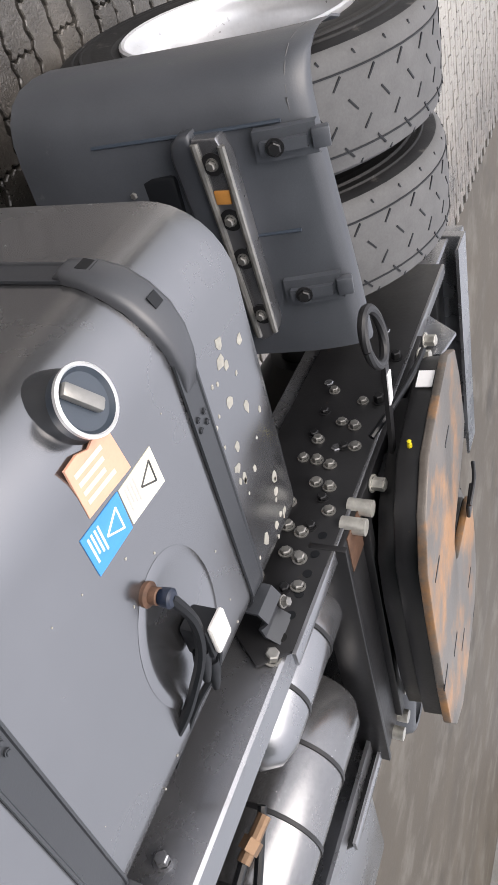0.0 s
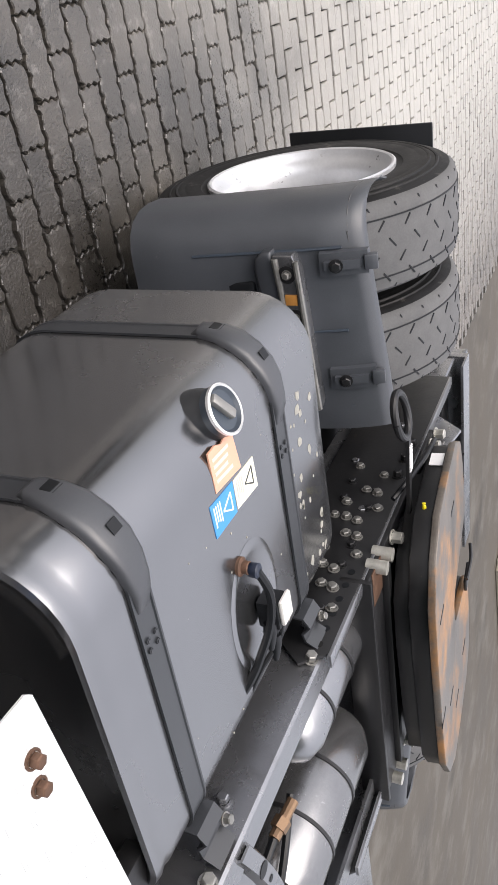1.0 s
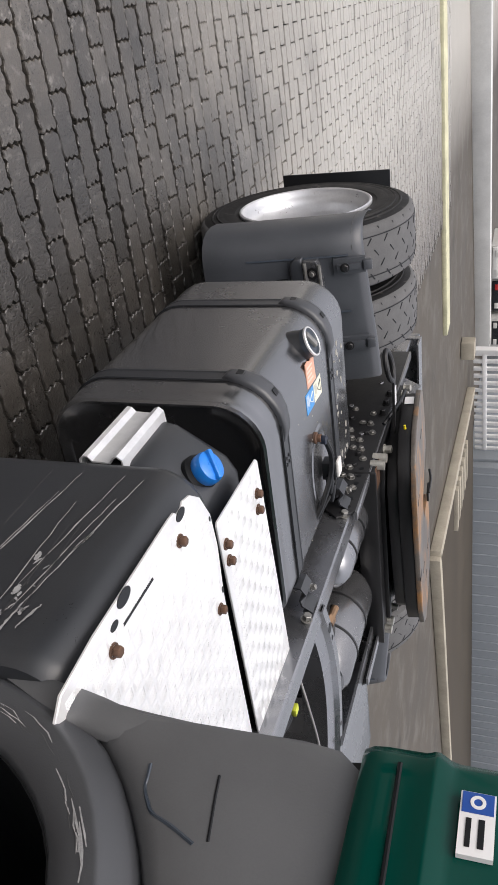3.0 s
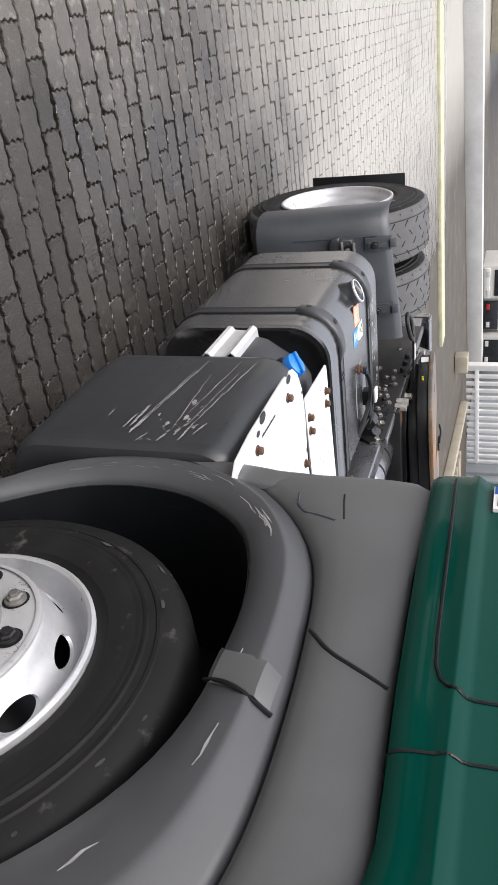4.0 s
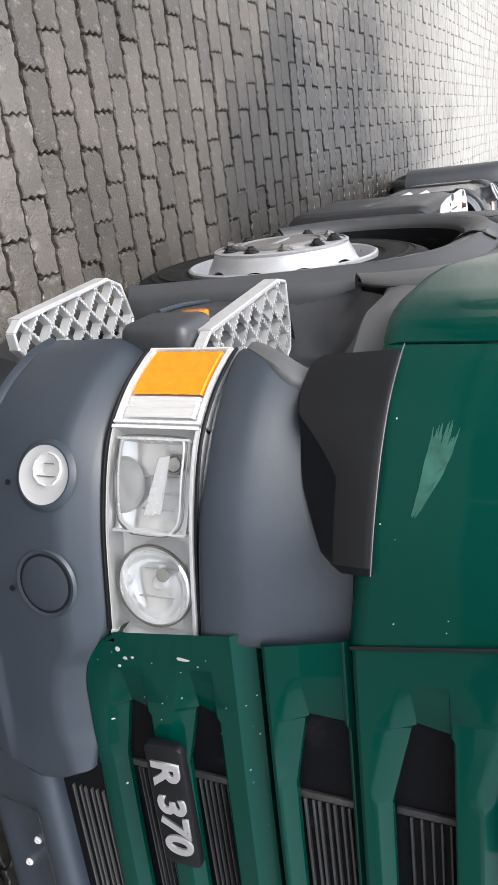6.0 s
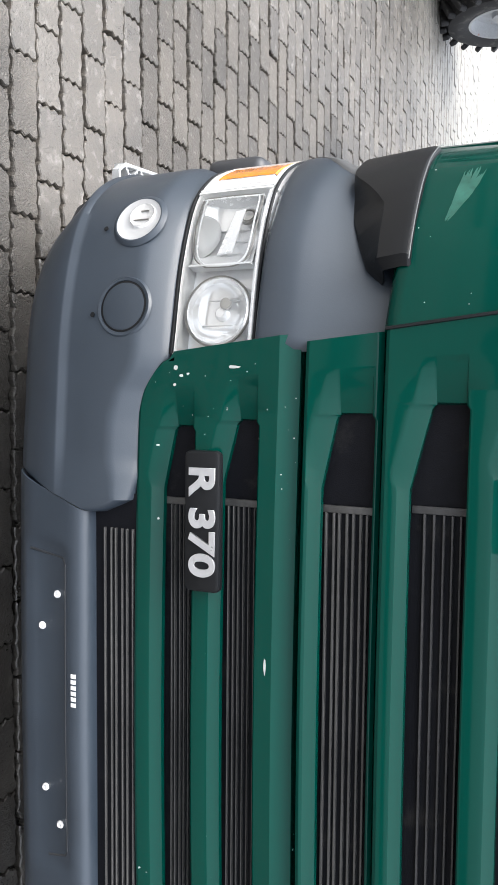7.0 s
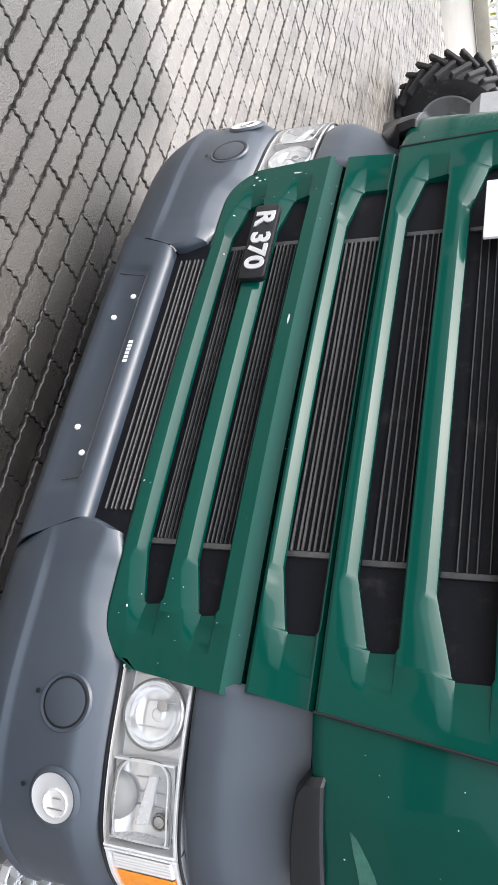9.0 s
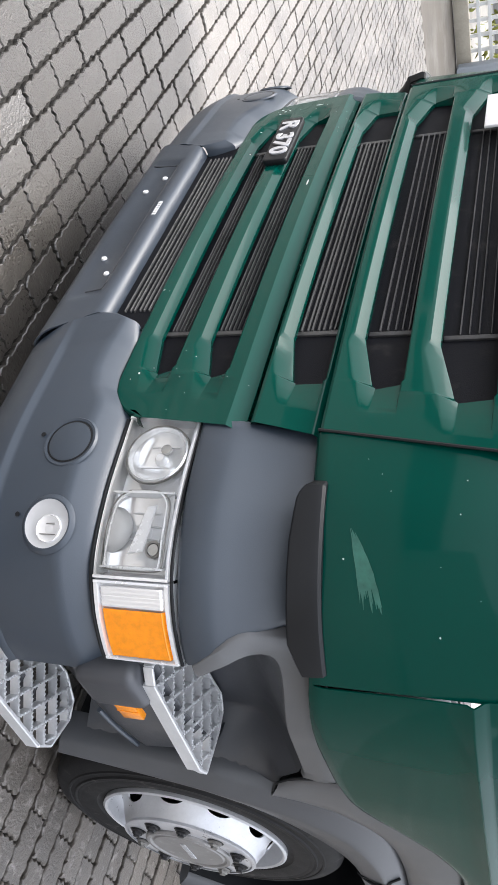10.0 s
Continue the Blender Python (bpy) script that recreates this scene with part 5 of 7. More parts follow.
    for k in range(3):
        part("facet_rib", box(-0.0015, 0.0015, -0.001, 0.003, -0.048 + 0.012 * (k % 2), 0.05 - 0.014 * (k % 3), 0.0008, 1, aim(0.40 + 0.05 * k, 0.752, 0.036)), LAMP_SHADE, square)
    lens = part("lens", sheet(lamp_strip(side, A, B, [(z0 + 0.006, 0.004), (z0 + 0.012, 0.0), (z1 - 0.012, 0.0), (z1 - 0.006, 0.004)], 26)), LENS, lamp, "clear plastic lens")
    lens.visible_shadow = False
    # indicator round the corner
    tray2 = [(z0, 0.08), (z0, 0.010), (z0 + 0.004, 0.003), (z0 + 0.012, 0.003), (z0 + 0.015, 0.014), (z1 - 0.015, 0.014), (z1 - 0.012, 0.003), (z1 - 0.004, 0.003), (z1, 0.010), (z1, 0.08)]
    ind = part("indicator", sheet(lamp_strip(side, 0.668, C, tray2, 16)), LAMP_GREY, truck, "corner indicator with an orange lens and clear ribs")
    part("orange_lens", sheet(lamp_strip(side, 0.765, 0.965, [(z0 + 0.016, 0.012), (z0 + 0.022, 0.004)] + [(z0 + 0.022 + 0.0166 * k, 0.004 + 0.0012 * (k % 2)) for k in range(1, 8)] + [(z1 - 0.022, 0.004), (z1 - 0.016, 0.012)], 14)), ORANGE, ind, "bright orange ribbed lens", smooth=12)
    part("clear_rib", sheet([[(x + 0.0015 * (k % 2), y, z) for x, y, z in r] for k, r in enumerate(lamp_strip(side, 0.685, 0.76, [(z0 + 0.016, 0.010), (z0 + 0.022, 0.004), (z1 - 0.022, 0.004), (z1 - 0.016, 0.010)], 10))]), CHROME, ind, smooth=5)
    for u in (0.672, C):
        x, y, nx, ny = lamp_at(u)
        part("end_wall", solid(sheet([[(x - d * nx, side * (y - d * ny), z) for z in (z0 + 0.004, z1 - 0.004)] for d in (0.001, 0.03)]), 0.005), LAMP_WHITE, ind)
    return lamp


for side in (-1, 1):
    headlight(side)


FAINT_EDGE = surface("pale_plastic_edge", (0.13, 0.135, 0.14), 0.35, vary=0.2, scale=40, bump=0)
BROW_PLAN = along([(0.765, 1.5645), (0.81, 1.556), (0.86, 1.546), (0.97, 1.515), (1.08, 1.45), (1.15, 1.38), (1.195, 1.30), (1.205, 1.23)], 200)


def brow_at(u):
    i = max(1, min(round(u * 200), 199))
    (ya, xa), (yb, xb) = BROW_PLAN[i - 1], BROW_PLAN[i + 1]
    t = Vector((yb - ya, xb - xa)).normalized()
    return BROW_PLAN[i][1], BROW_PLAN[i][0], t.x, -t.y


def brow(side):
    """Rounded grey panel above the headlight; its outer end follows an S-shaped joint."""
    rows = []
    top_end = 0.79
    for i in range(37):
        v = i / 36
        row = []
        for z, d, end in ((0.830, 0.07, 0.93), (0.830, 0.014, 0.93), (0.834, 0.005, 0.93), (0.842, 0.001, 0.935), (0.87, 0.0, 0.93), (0.895, 0.003, 0.90), (0.915, 0.011, 0.865), (0.935, 0.022, 0.84), (0.965, 0.038, 0.825), (1.0, 0.056, 0.81), (1.04, 0.074, top_end), (1.078, 0.088, top_end - 0.015), (1.085, 0.12, top_end - 0.015)):
            u = v * end
            x, y, nx, ny = brow_at(u)
            k = d * (0.5 + 0.5 * min(1.0, u / 0.6)) if z < 1.08 else d
            if v == 0.0 or v == 1.0:
                k += 0.012
            row.append((x - k * nx, side * (y - k * ny), z))
        rows.append(row)
    return part("headlight_brow", solid(sheet(rows), 0.004), GREY_PLASTIC, truck, "rounded slate-grey panel above the headlight", smooth=50)


for side in (-1, 1):
    brow(side)


# -- dark corner deflectors under the green quarters; the left one is pushed in --
def deflector(side, lows, inset):
    plan = along([(0.925, 1.552), (0.98, 1.524), (1.04, 1.486), (1.09, 1.446), (1.142, 1.388), (1.182, 1.318), (1.2, 1.272)], 30)
    rows = []
    for i, (y, x) in enumerate(plan):
        j, h = min(i + 1, 30), max(i - 1, 0)
        t = Vector((plan[j][0] - plan[h][0], plan[j][1] - plan[h][1])).normalized()
        nx, ny = t.x, -t.y
        u = i / 30
        low = steps(u, lows)
        fold = steps(u, ((0.0, 1.062), (0.36, 1.056), (0.62, low + 0.012), (1.0, low + 0.012)))
        fold = max(fold, low + 0.012)
        end = 0.02 if i in (0, 30) else 0.0
        rows.append([(x - (d + end) * nx, side * (y - (d + end) * ny), z) for z, d in ((low, 0.10 + inset), (low + 0.001, 0.058 + inset), (low + 0.006, 0.048 + inset), (fold, 0.014 + inset), (fold + 0.004, 0.010 + inset), (1.112, 0.0), (1.121, 0.002), (1.126, 0.009), (1.126, 0.04))])
    return part("corner_deflector", solid(sheet(rows), 0.004), BLACK_PLASTIC, truck, "dark plastic air deflector under the cab corner", smooth=30)


deflector(-1, ((0.0, 1.06), (0.06, 1.03), (0.35, 0.987), (0.72, 0.958), (0.92, 0.96), (1.0, 0.985)), 0.0)
part("edge_line", tube([(x + 0.001, -y - 0.001, 1.1265) for y, x in along([(0.925, 1.548), (0.98, 1.52), (1.04, 1.482), (1.09, 1.442), (1.142, 1.384), (1.182, 1.314), (1.2, 1.268)], 24)], 0.0012, 6, 1), FAINT_EDGE, truck)
deflector(1, ((0.0, 1.085), (0.08, 1.06), (0.3, 1.05), (0.8, 1.045), (1.0, 1.07)), -0.012)
# -- entry steps --
def fairing_y(x, z):
    turn = steps(x, ((0.0, 0.0), (1.02, 0.0), (1.26, 1.0), (2.0, 1.0)))
    turn = turn * turn * (3 - 2 * turn)
    inset = steps(z, ((0.0, 0.0), (0.87, 0.002), (0.915, 0.012), (0.965, 0.042), (1.04, 0.078), (1.2, 0.09)))
    return inset * turn + 1.6 * max(0.0, x - 1.235) ** 2


def step_well(side):
    s = side
    # dark back wall of the recess, framed by a fairing strip below the painted sill
    bm = prism([(0.70, 0.22), (1.28, 0.26), (1.30, 0.60), (1.30, 1.0), (0.70, 1.0)], s * 0.97, s * 1.0, "y", 0.01)
    well = part("step_panel", bm, DARK_PLASTIC, truck, "dark slate plastic entry steps with bare treads")
    # recess shell: one smooth skin that rolls out to the fairing above and in front
    inner = [(0.79, 0.968), (0.82, 0.978), (1.03, 0.988), (1.19, 1.0), (1.25, 0.993), (1.272, 0.955), (1.262, 0.90), (1.235, 0.85)]
    a = along(inner, 40)
    cols = []
    for i in range(81):
        x = 0.64 + 0.64 * i / 80
        top = 0.004 + steps(x, ((0.6, 0.87), (0.672, 0.882), (0.724, 0.897), (0.75, 0.925), (0.775, 0.955), (0.83, 0.98), (1.05, 0.99), (1.19, 1.002), (1.25, 0.995), (1.285, 0.95)))
        col = []
        for k in range(25):
            z = 0.36 + (top - 0.36) * k / 24
            f_top = max(0.0, min(1.0, (z - top + 0.15) / 0.15))
            f_end = max(0.0, min(1.0, (x - 1.17) / 0.11)) * max(0.0, min(1.0, (z - 0.74) / 0.1))
            edge = steps(z, ((0.3, 0.79), (0.5, 0.754), (0.654, 0.726), (0.771, 0.70), (0.87, 0.668), (1.0, 0.668)))
            f_rear = 0.88 * max(0.0, min(1.0, (edge + 0.075 - x) / 0.075))
            f = 1 - (1 - f_top ** 1.6) * (1 - f_end ** 1.6) * (1 - f_rear ** 1.4)
            col.append((x, s * (1.035 + (0.152 - fairing_y(x, z)) * f), z))
        cols.append(col)
    part("recess", solid(sheet(cols), 0.003), SLATE, well, smooth=60)
    # outer strip between recess and green sill, running into the headlight corner
    outer = [(0.787, 1.062), (0.80, 1.068), (1.0, 1.072), (1.19, 1.076), (1.275, 1.062), (1.315, 1.0), (1.335, 0.945), (1.318, 0.895), (1.288, 0.85)]
    c = along(outer, 40)
    rows = []
    for (x0, z0), (x1, z1) in zip(a, c):
        row = []
        for t, y in ((0, 1.172), (0.03, 1.192), (0.12, 1.203), (0.5, 1.208), (0.9, 1.206), (0.97, 1.2), (1.0, 1.18)):
            x, z = x0 + (x1 - x0) * t, z0 + (z1 - z0) * t
            row.append((x, s * (y - fairing_y(x, z)), z))
        rows.append(row)
    part("fairing", solid(sheet(rows), 0.003), WEATHERED, well, "grey fairing strip under the painted sill", smooth=45)
    # riser between the treads, with the marker lamp
    riser = part("riser", sheet([[(x, s * (y - d), z) for z, d in ((0.50, 0.05), (0.53, 0.012), (0.56, 0.0), (0.70, 0.012), (0.735, 0.04))] for x, y in ((0.755, 1.12), (0.765, 1.165), (0.80, 1.19), (1.0, 1.215), (1.15, 1.215), (1.24, 1.20), (1.265, 1.16))]), SLATE, well)
    part("rib", tube([(0.80, s * 1.19, 0.535), (0.95, s * 1.213, 0.545), (1.06, s * 1.222, 0.548)], 0.006, 8), GREY_PLASTIC, riser)
    part("lamp_hood", box(1.115, 1.25, s * 1.13, s * 1.238, 0.56, 0.71, 0.025, 3), SLATE, riser)
    lamp = part("marker_lamp", box(1.03, 1.115, s * 1.17, s * 1.222, 0.598, 0.656, 0.006), ORANGE, riser, "orange side marker lamp")
    part("lamp_split", box(1.071, 1.0725, s * 1.22, s * 1.2228, 0.60, 0.654), ORANGE, lamp)
    part("lower_riser", sheet([[(x, s * (y - d), z) for z, d in ((0.14, 0.08), (0.18, 0.02), (0.22, 0.0), (0.29, 0.015), (0.315, 0.05))] for x, y in ((0.82, 1.10), (0.84, 1.16), (0.9, 1.2), (1.1, 1.215), (1.24, 1.18), (1.27, 1.12))]), DARK_PLASTIC, well)
    return well


def tread(parent, out, z, side):
    """A cast tread: a deep outer rim and a lattice of toothed diagonal bars inside the outline."""
    n = len(out)
    bm = bmesh.new()
    for k, ((ax, ay), (bx, by)) in enumerate(zip(out, out[1:] + out[:1])):
        a, b = Vector((ax, ay)), Vector((bx, by))
        d = (b - a).normalized()
        q = Vector((-d.y, d.x))
        deep = 0.034 if k == 0 else 0.02
        wide = 0.005 if k == 0 else 0.0038
        pts = [a + q * wide, b + q * wide, b - q * wide, a - q * wide]
        put_prism(bm, [(p.x, side * p.y) for p in pts], z - deep, z + 0.004, "z", 0.002, 1)
    rim = part("step_tread", bm, ALU, parent, "bare cast aluminium step tread with a diamond lattice")
    # diagonals clipped to the convex outline

    def clip(p, d):
        lo, hi = -9.0, 9.0
        c = Vector((sum(v[0] for v in out) / n, sum(v[1] for v in out) / n))
        for (ax, ay), (bx, by) in zip(out, out[1:] + out[:1]):
            e = Vector((bx - ax, by - ay))
            m = Vector((-e.y, e.x))
            if m.dot(c - Vector((ax, ay))) < 0:
                m = -m
            num, den = m.dot(Vector((ax, ay)) - p), m.dot(d)
            if abs(den) < 1e-9:
                if num > 0:
                    return None
                continue
            t = num / den
            if den > 0:
                lo = max(lo, t)
            else:
                hi = min(hi, t)
        return (lo, hi) if hi - lo > 0.02 else None
    cx, cy = sum(v[0] for v in out) / n, sum(v[1] for v in out) / n
    for ang in (46, -46):
        d = Vector((math.cos(radians(ang)), math.sin(radians(ang))))
        q = Vector((-d.y, d.x))
        for k in range(-11, 12):
            p = Vector((cx, cy)) + q * (k * 0.052)
            r = clip(p, d)
            if not r:
                continue
            a, b = p + d * r[0], p + d * r[1]
            w = 0.0029
            bm = bmesh.new()
            put_prism(bm, [((v).x, side * v.y) for v in (a + q * w, b + q * w, b - q * w, a - q * w)], z - 0.022, z + 0.001, "z")
            steps_n = max(2, int((b - a).length / 0.011))
            for i in range(steps_n):
                c = a.lerp(b, (i + 0.5) / steps_n)
                put_box(bm, c.x - 0.0026, c.x + 0.0026, side * c.y - 0.0026, side * c.y + 0.0026, z, z + 0.0036)
            part("bar", bm, ALU, rim, smooth=0)
    return rim


for side in (-1, 1):
    w = step_well(side)
    tread(w, [(0.831, 1.238), (1.195, 1.209), (1.231, 1.187), (1.226, 1.162), (1.143, 1.05), (0.84, 1.045), (0.797, 1.07), (0.785, 1.12), (0.787, 1.228)], 0.735, side)
    tread(w, [(0.913, 1.274), (1.245, 1.252), (1.272, 1.232), (1.27, 1.2), (1.17, 1.085), (0.93, 1.08), (0.846, 1.117), (0.828, 1.162), (0.86, 1.25)], 0.33, side)

# -- side box behind the arch --
rows = [[(x, -y, z) for y, z in rounded(0.62, 1.258 - d, 0.22 + d, 0.852 - d, (0.05, 0.09, 0.10, 0.03), 8)] for x, d in ((-0.53, 0.06), (-0.53, 0.03), (-0.535, 0.012), (-0.55, 0.003), (-0.57, 0.0), (-0.75, -0.002), (-0.95, -0.002), (-1.08, 0.0), (-1.10, 0.004), (-1.112, 0.014), (-1.117, 0.04), (-1.117, 0.08))]
bm = sheet(rows, True)
bm.faces.new([bm.verts.new(p) for p in rows[0]])
bm.faces.new([bm.verts.new(p) for p in rows[-1]])
SCUFF = surface("scraped_bare_plastic", (0.3, 0.3, 0.3), 0.7, vary=0.4, scale=60, bump=0.5)
side_box = part("side_box", bm, DARK_PLASTIC, truck, "black plastic battery box cover, badly scraped")
rng = random.Random(5)


FAINT = surface("faint_scratch", (0.075, 0.075, 0.076), 0.6, vary=0.3, scale=60, bump=0.2)


def scrape(parent, name, pts, wide):
    """A worn streak, a hair proud of the surface that it runs along."""
    rows = []
    n = len(pts) - 1
    for k, (x, y, z) in enumerate(pts):
        w = wide * (0.3 + 0.7 * math.sin(math.pi * (k + 0.35) / (n + 0.7))) * rng.uniform(0.6, 1.25)
        rows.append([(x, y, z - w / 2), (x, y, z + w / 2)])
    return part(name, sheet(rows), SCUFF if wide > 0.0028 else FAINT, parent, smooth=0)


def streak(x0, z0, x1, z1, wide, n=9):
    scrape(side_box, "scrape", [(x0 + (x1 - x0) * k / n, -1.2615, z0 + (z1 - z0) * k / n + rng.uniform(-0.0015, 0.0015)) for k in range(n + 1)], wide)


for q in ((-1.06, 0.525, -0.69, 0.535, 0.0025), (-0.75, 0.54, -0.63, 0.537, 0.009), (-0.70, 0.527, -0.62, 0.522, 0.005), (-0.86, 0.385, -0.68, 0.38, 0.0022), (-0.95, 0.64, -0.62, 0.655, 0.003), (-0.93, 0.665, -0.60, 0.68, 0.002),
          (-0.90, 0.69, -0.64, 0.705, 0.0025), (-0.79, 0.655, -0.765, 0.657, 0.012), (-0.70, 0.668, -0.675, 0.67, 0.012), (-0.66, 0.63, -0.64, 0.632, 0.011), (-0.63, 0.675, -0.605, 0.672, 0.01), (-0.60, 0.65, -0.56, 0.64, 0.007), (-0.645, 0.705, -0.63, 0.71, 0.009), (-0.60, 0.60, -0.555, 0.585, 0.004), (-0.72, 0.45, -0.68, 0.45, 0.004)):
    streak(*q)
for x0, z0, x1, z1, wide in ((-0.595, 0.55, -0.693, 0.562, 0.011), (-0.68, 0.56, -1.05, 0.6, 0.0034), (-0.63, 0.55, -0.98, 0.585, 0.003), (-0.568, 0.693, -0.66, 0.70, 0.006), (-0.66, 0.70, -1.04, 0.748, 0.0045), (-0.64, 0.685, -0.97, 0.72, 0.003), (-0.807, 0.716, -0.86, 0.728, 0.008), (-0.7, 0.664, -1.05, 0.70, 0.003), (-0.60, 0.72, -0.66, 0.735, 0.006)):
    streak(x0, z0, x1, z1, wide, 12)

for k in range(34):
    x, z = rng.gauss(-0.645, 0.05), rng.gauss(0.665, 0.035)
    if z < 0.735 and x < -0.56:
        streak(x, z, x + rng.uniform(-0.012, 0.02), z + rng.uniform(-0.008, 0.008), rng.uniform(0.002, 0.007), 4)
for k in range(16):
    x, z = rng.uniform(-1.05, -0.6), rng.uniform(0.32, 0.6)
    streak(x, z, x + rng.uniform(0.02, 0.16), z + rng.uniform(-0.004, 0.006), rng.uniform(0.0008, 0.002), 6)
# scuffs along the lip of the right flare
right_flare = [o for o in truck.children if o.name.startswith("wheel_arch_flare")][0]
lip_in, lip_out = along(INNER, 120), along(OUTER, 120)
for k in range(46):
    i = rng.choice((rng.randint(8, 42), rng.randint(8, 42), rng.randint(60, 112)))
    t = rng.uniform(0.28, 0.5)
    pts = []
    for q in range(rng.randint(3, 5)):
        (xi, zi), (xo, zo) = lip_in[i + q], lip_out[i + q]
        tt = t + rng.uniform(-0.02, 0.02)
        pts.append((xi + (xo - xi) * tt, -(1.2228 + 0.01 * (tt - 0.3) / 0.26), zi + (zo - zi) * tt))
    scrape(right_flare, "scuff", pts, rng.uniform(0.0012, 0.005))

# urea tank between box and fuel tank
rows = [[(x, y, z) for y, z in ((-0.62, 0.515), (-1.19 + d, 0.515 + 0.3 * d), (-1.22 + d, 0.53 + 0.3 * d), (-1.22 + d, 0.64), (-1.21 + d, 0.685 - d), (-1.13 + d, 0.80 - d), (-1.085, 0.823 - d), (-0.62, 0.823 - d))] for x, d in ((-1.155, 0.06), (-1.155, 0.018), (-1.165, 0.004), (-1.18, 0.0), (-1.35, 0.0), (-1.365, 0.004), (-1.378, 0.018), (-1.378, 0.06))]
bm = sheet(rows, True)
bm.faces.new([bm.verts.new(p) for p in rows[0]])
bm.faces.new([bm.verts.new(p) for p in rows[-1]])
urea = part("urea_tank", bm, DARK_PLASTIC, truck, "black plastic urea tank with a blue cap")
BLUE = surface("bright_blue_cap_plastic", (0.01, 0.2, 0.68), 0.35, vary=0.1, scale=25, bump=0.15, coat=0.2)
CM = Matrix.Translation((-1.25, -1.145, 0.772)) @ Vector((0.05, -0.6, 0.8)).to_track_quat("Y", "Z").to_matrix().to_4x4() @ Matrix.Scale(0.84, 4)
part("cap_collar", lathe([(0.056, -0.02), (0.056, 0.008), (0.050, 0.014), (0.046, 0.02)], 32, CM), BLACK_PLASTIC, urea)
bm = lathe([(0.044, 0.014), (0.047, 0.022), (0.047, 0.042), (0.044, 0.054), (0.034, 0.06), (0, 0.061)], 36, CM)
cap2 = part("blue_cap", bm, BLUE, urea, "bright blue screw cap")
part("cap_grip", box(-0.044, 0.044, 0.045, 0.072, -0.009, 0.009, 0.006, 2, CM @ Matrix.Rotation(radians(55), 4, "Y")), BLUE, cap2)
# silver channel on the urea tank's side
rows = []
for x in (-1.14, -1.375):
    rows.append([(x, y, z) for y, z in ((-1.21, 0.535), (-1.238, 0.537), (-1.248, 0.548), (-1.246, 0.56), (-1.234, 0.57), (-1.232, 0.612), (-1.246, 0.622), (-1.250, 0.634), (-1.24, 0.646), (-1.21, 0.648))])
part("channel", solid(sheet(rows), 0.004), ALU, urea, "bare aluminium channel")

# chequer plates: each is a sheet with a raised five-bar pattern
def inside(p, poly):
    hit, n = False, len(poly)
    for i in range(n):
        (xa, ya), (xb, yb) = poly[i], poly[(i + 1) % n]
        if (ya > p[1]) != (yb > p[1]) and p[0] < (xb - xa) * (p[1] - ya) / (yb - ya) + xa:
            hit = not hit
    return hit


def chequer(poly, z, label, bolts, bolt_mat):
    plate = part("chequer_plate", prism(poly, z - 0.006, z, "z", 0.0012, 1), CHECKER, truck, label)
    verts, faces = [], []
    for i in range(int(0.75 / 0.034)):
        for j in range(int(1.0 / 0.034)):
            cx, cy = -1.52 + i * 0.034 + 0.36 * 0, -1.26 + j * 0.034
            for shift in (0.0, 0.37, 0.74, 1.11):
                px = cx + shift
                if not all(inside((px + dx, cy + dy), poly) for dx in (-0.017, 0.017) for dy in (-0.017, 0.017)):
                    continue
                for k in range(5):
                    o = (k - 2) * 0.0058
                    a = ((o, -0.012), (o, 0.012)) if (i + j) % 2 else ((-0.012, o), (0.012, o))
                    d = (0.0012, 0) if (i + j) % 2 else (0, 0.0012)
                    base = len(verts)
                    (x0, y0), (x1, y1) = a
                    verts += [(px + x0 - d[0], cy + y0 - d[1], z), (px + x1 - d[0], cy + y1 - d[1], z), (px + x1 + d[0], cy + y1 + d[1], z), (px + x0 + d[0], cy + y0 + d[1], z), (px + x0 * 0.9, cy + y0 * 0.9, z + 0.0012), (px + x1 * 0.9, cy + y1 * 0.9, z + 0.0012)]
                    faces += [(base, base + 1, base + 5, base + 4), (base + 2, base + 3, base + 4, base + 5), (base + 1, base + 2, base + 5), (base + 3, base, base + 4)]
    me = bpy.data.meshes.new("chequer_pattern")
    me.from_pydata(verts, [], faces)
    me.materials.append(CHECKER)
    ob = tagged(new("chequer_pattern", me), kind="stuff")
    ob.parent = plate
    for x, y in bolts:
        bolt(plate, (x, y, z), (0, 0, 1), 0.0105, 0.014, bolt_mat)
    return plate


big = chequer([(-0.46, -0.41), (-0.46, -1.23), (-0.49, -1.258), (-0.60, -1.27), (-0.90, -1.275), (-0.925, -1.273), (-0.935, -1.262), (-0.958, -1.262), (-0.968, -1.27), (-1.0, -1.262), (-1.04, -1.23), (-1.074, -1.165), (-1.083, -1.08), (-1.072, -0.95), (-1.092, -0.41)], 0.868, "bright chequer-plate cover over the battery box, bolted down", ((-0.505, -1.2), (-0.635, -1.205), (-0.922, -1.21), (-1.038, -0.935), (-0.60, -0.9)), RUSTY)
small = chequer([(-1.10, -1.112), (-1.107, -1.12), (-1.378, -1.112), (-1.388, -1.102), (-1.44, -0.41), (-1.135, -0.41)], 0.866, "bright chequer-plate step beside the fuel tank, bolted down", ((-1.352, -1.03), (-1.345, -0.987), (-1.128, -1.045), (-1.13, -0.998)), RUSTY)
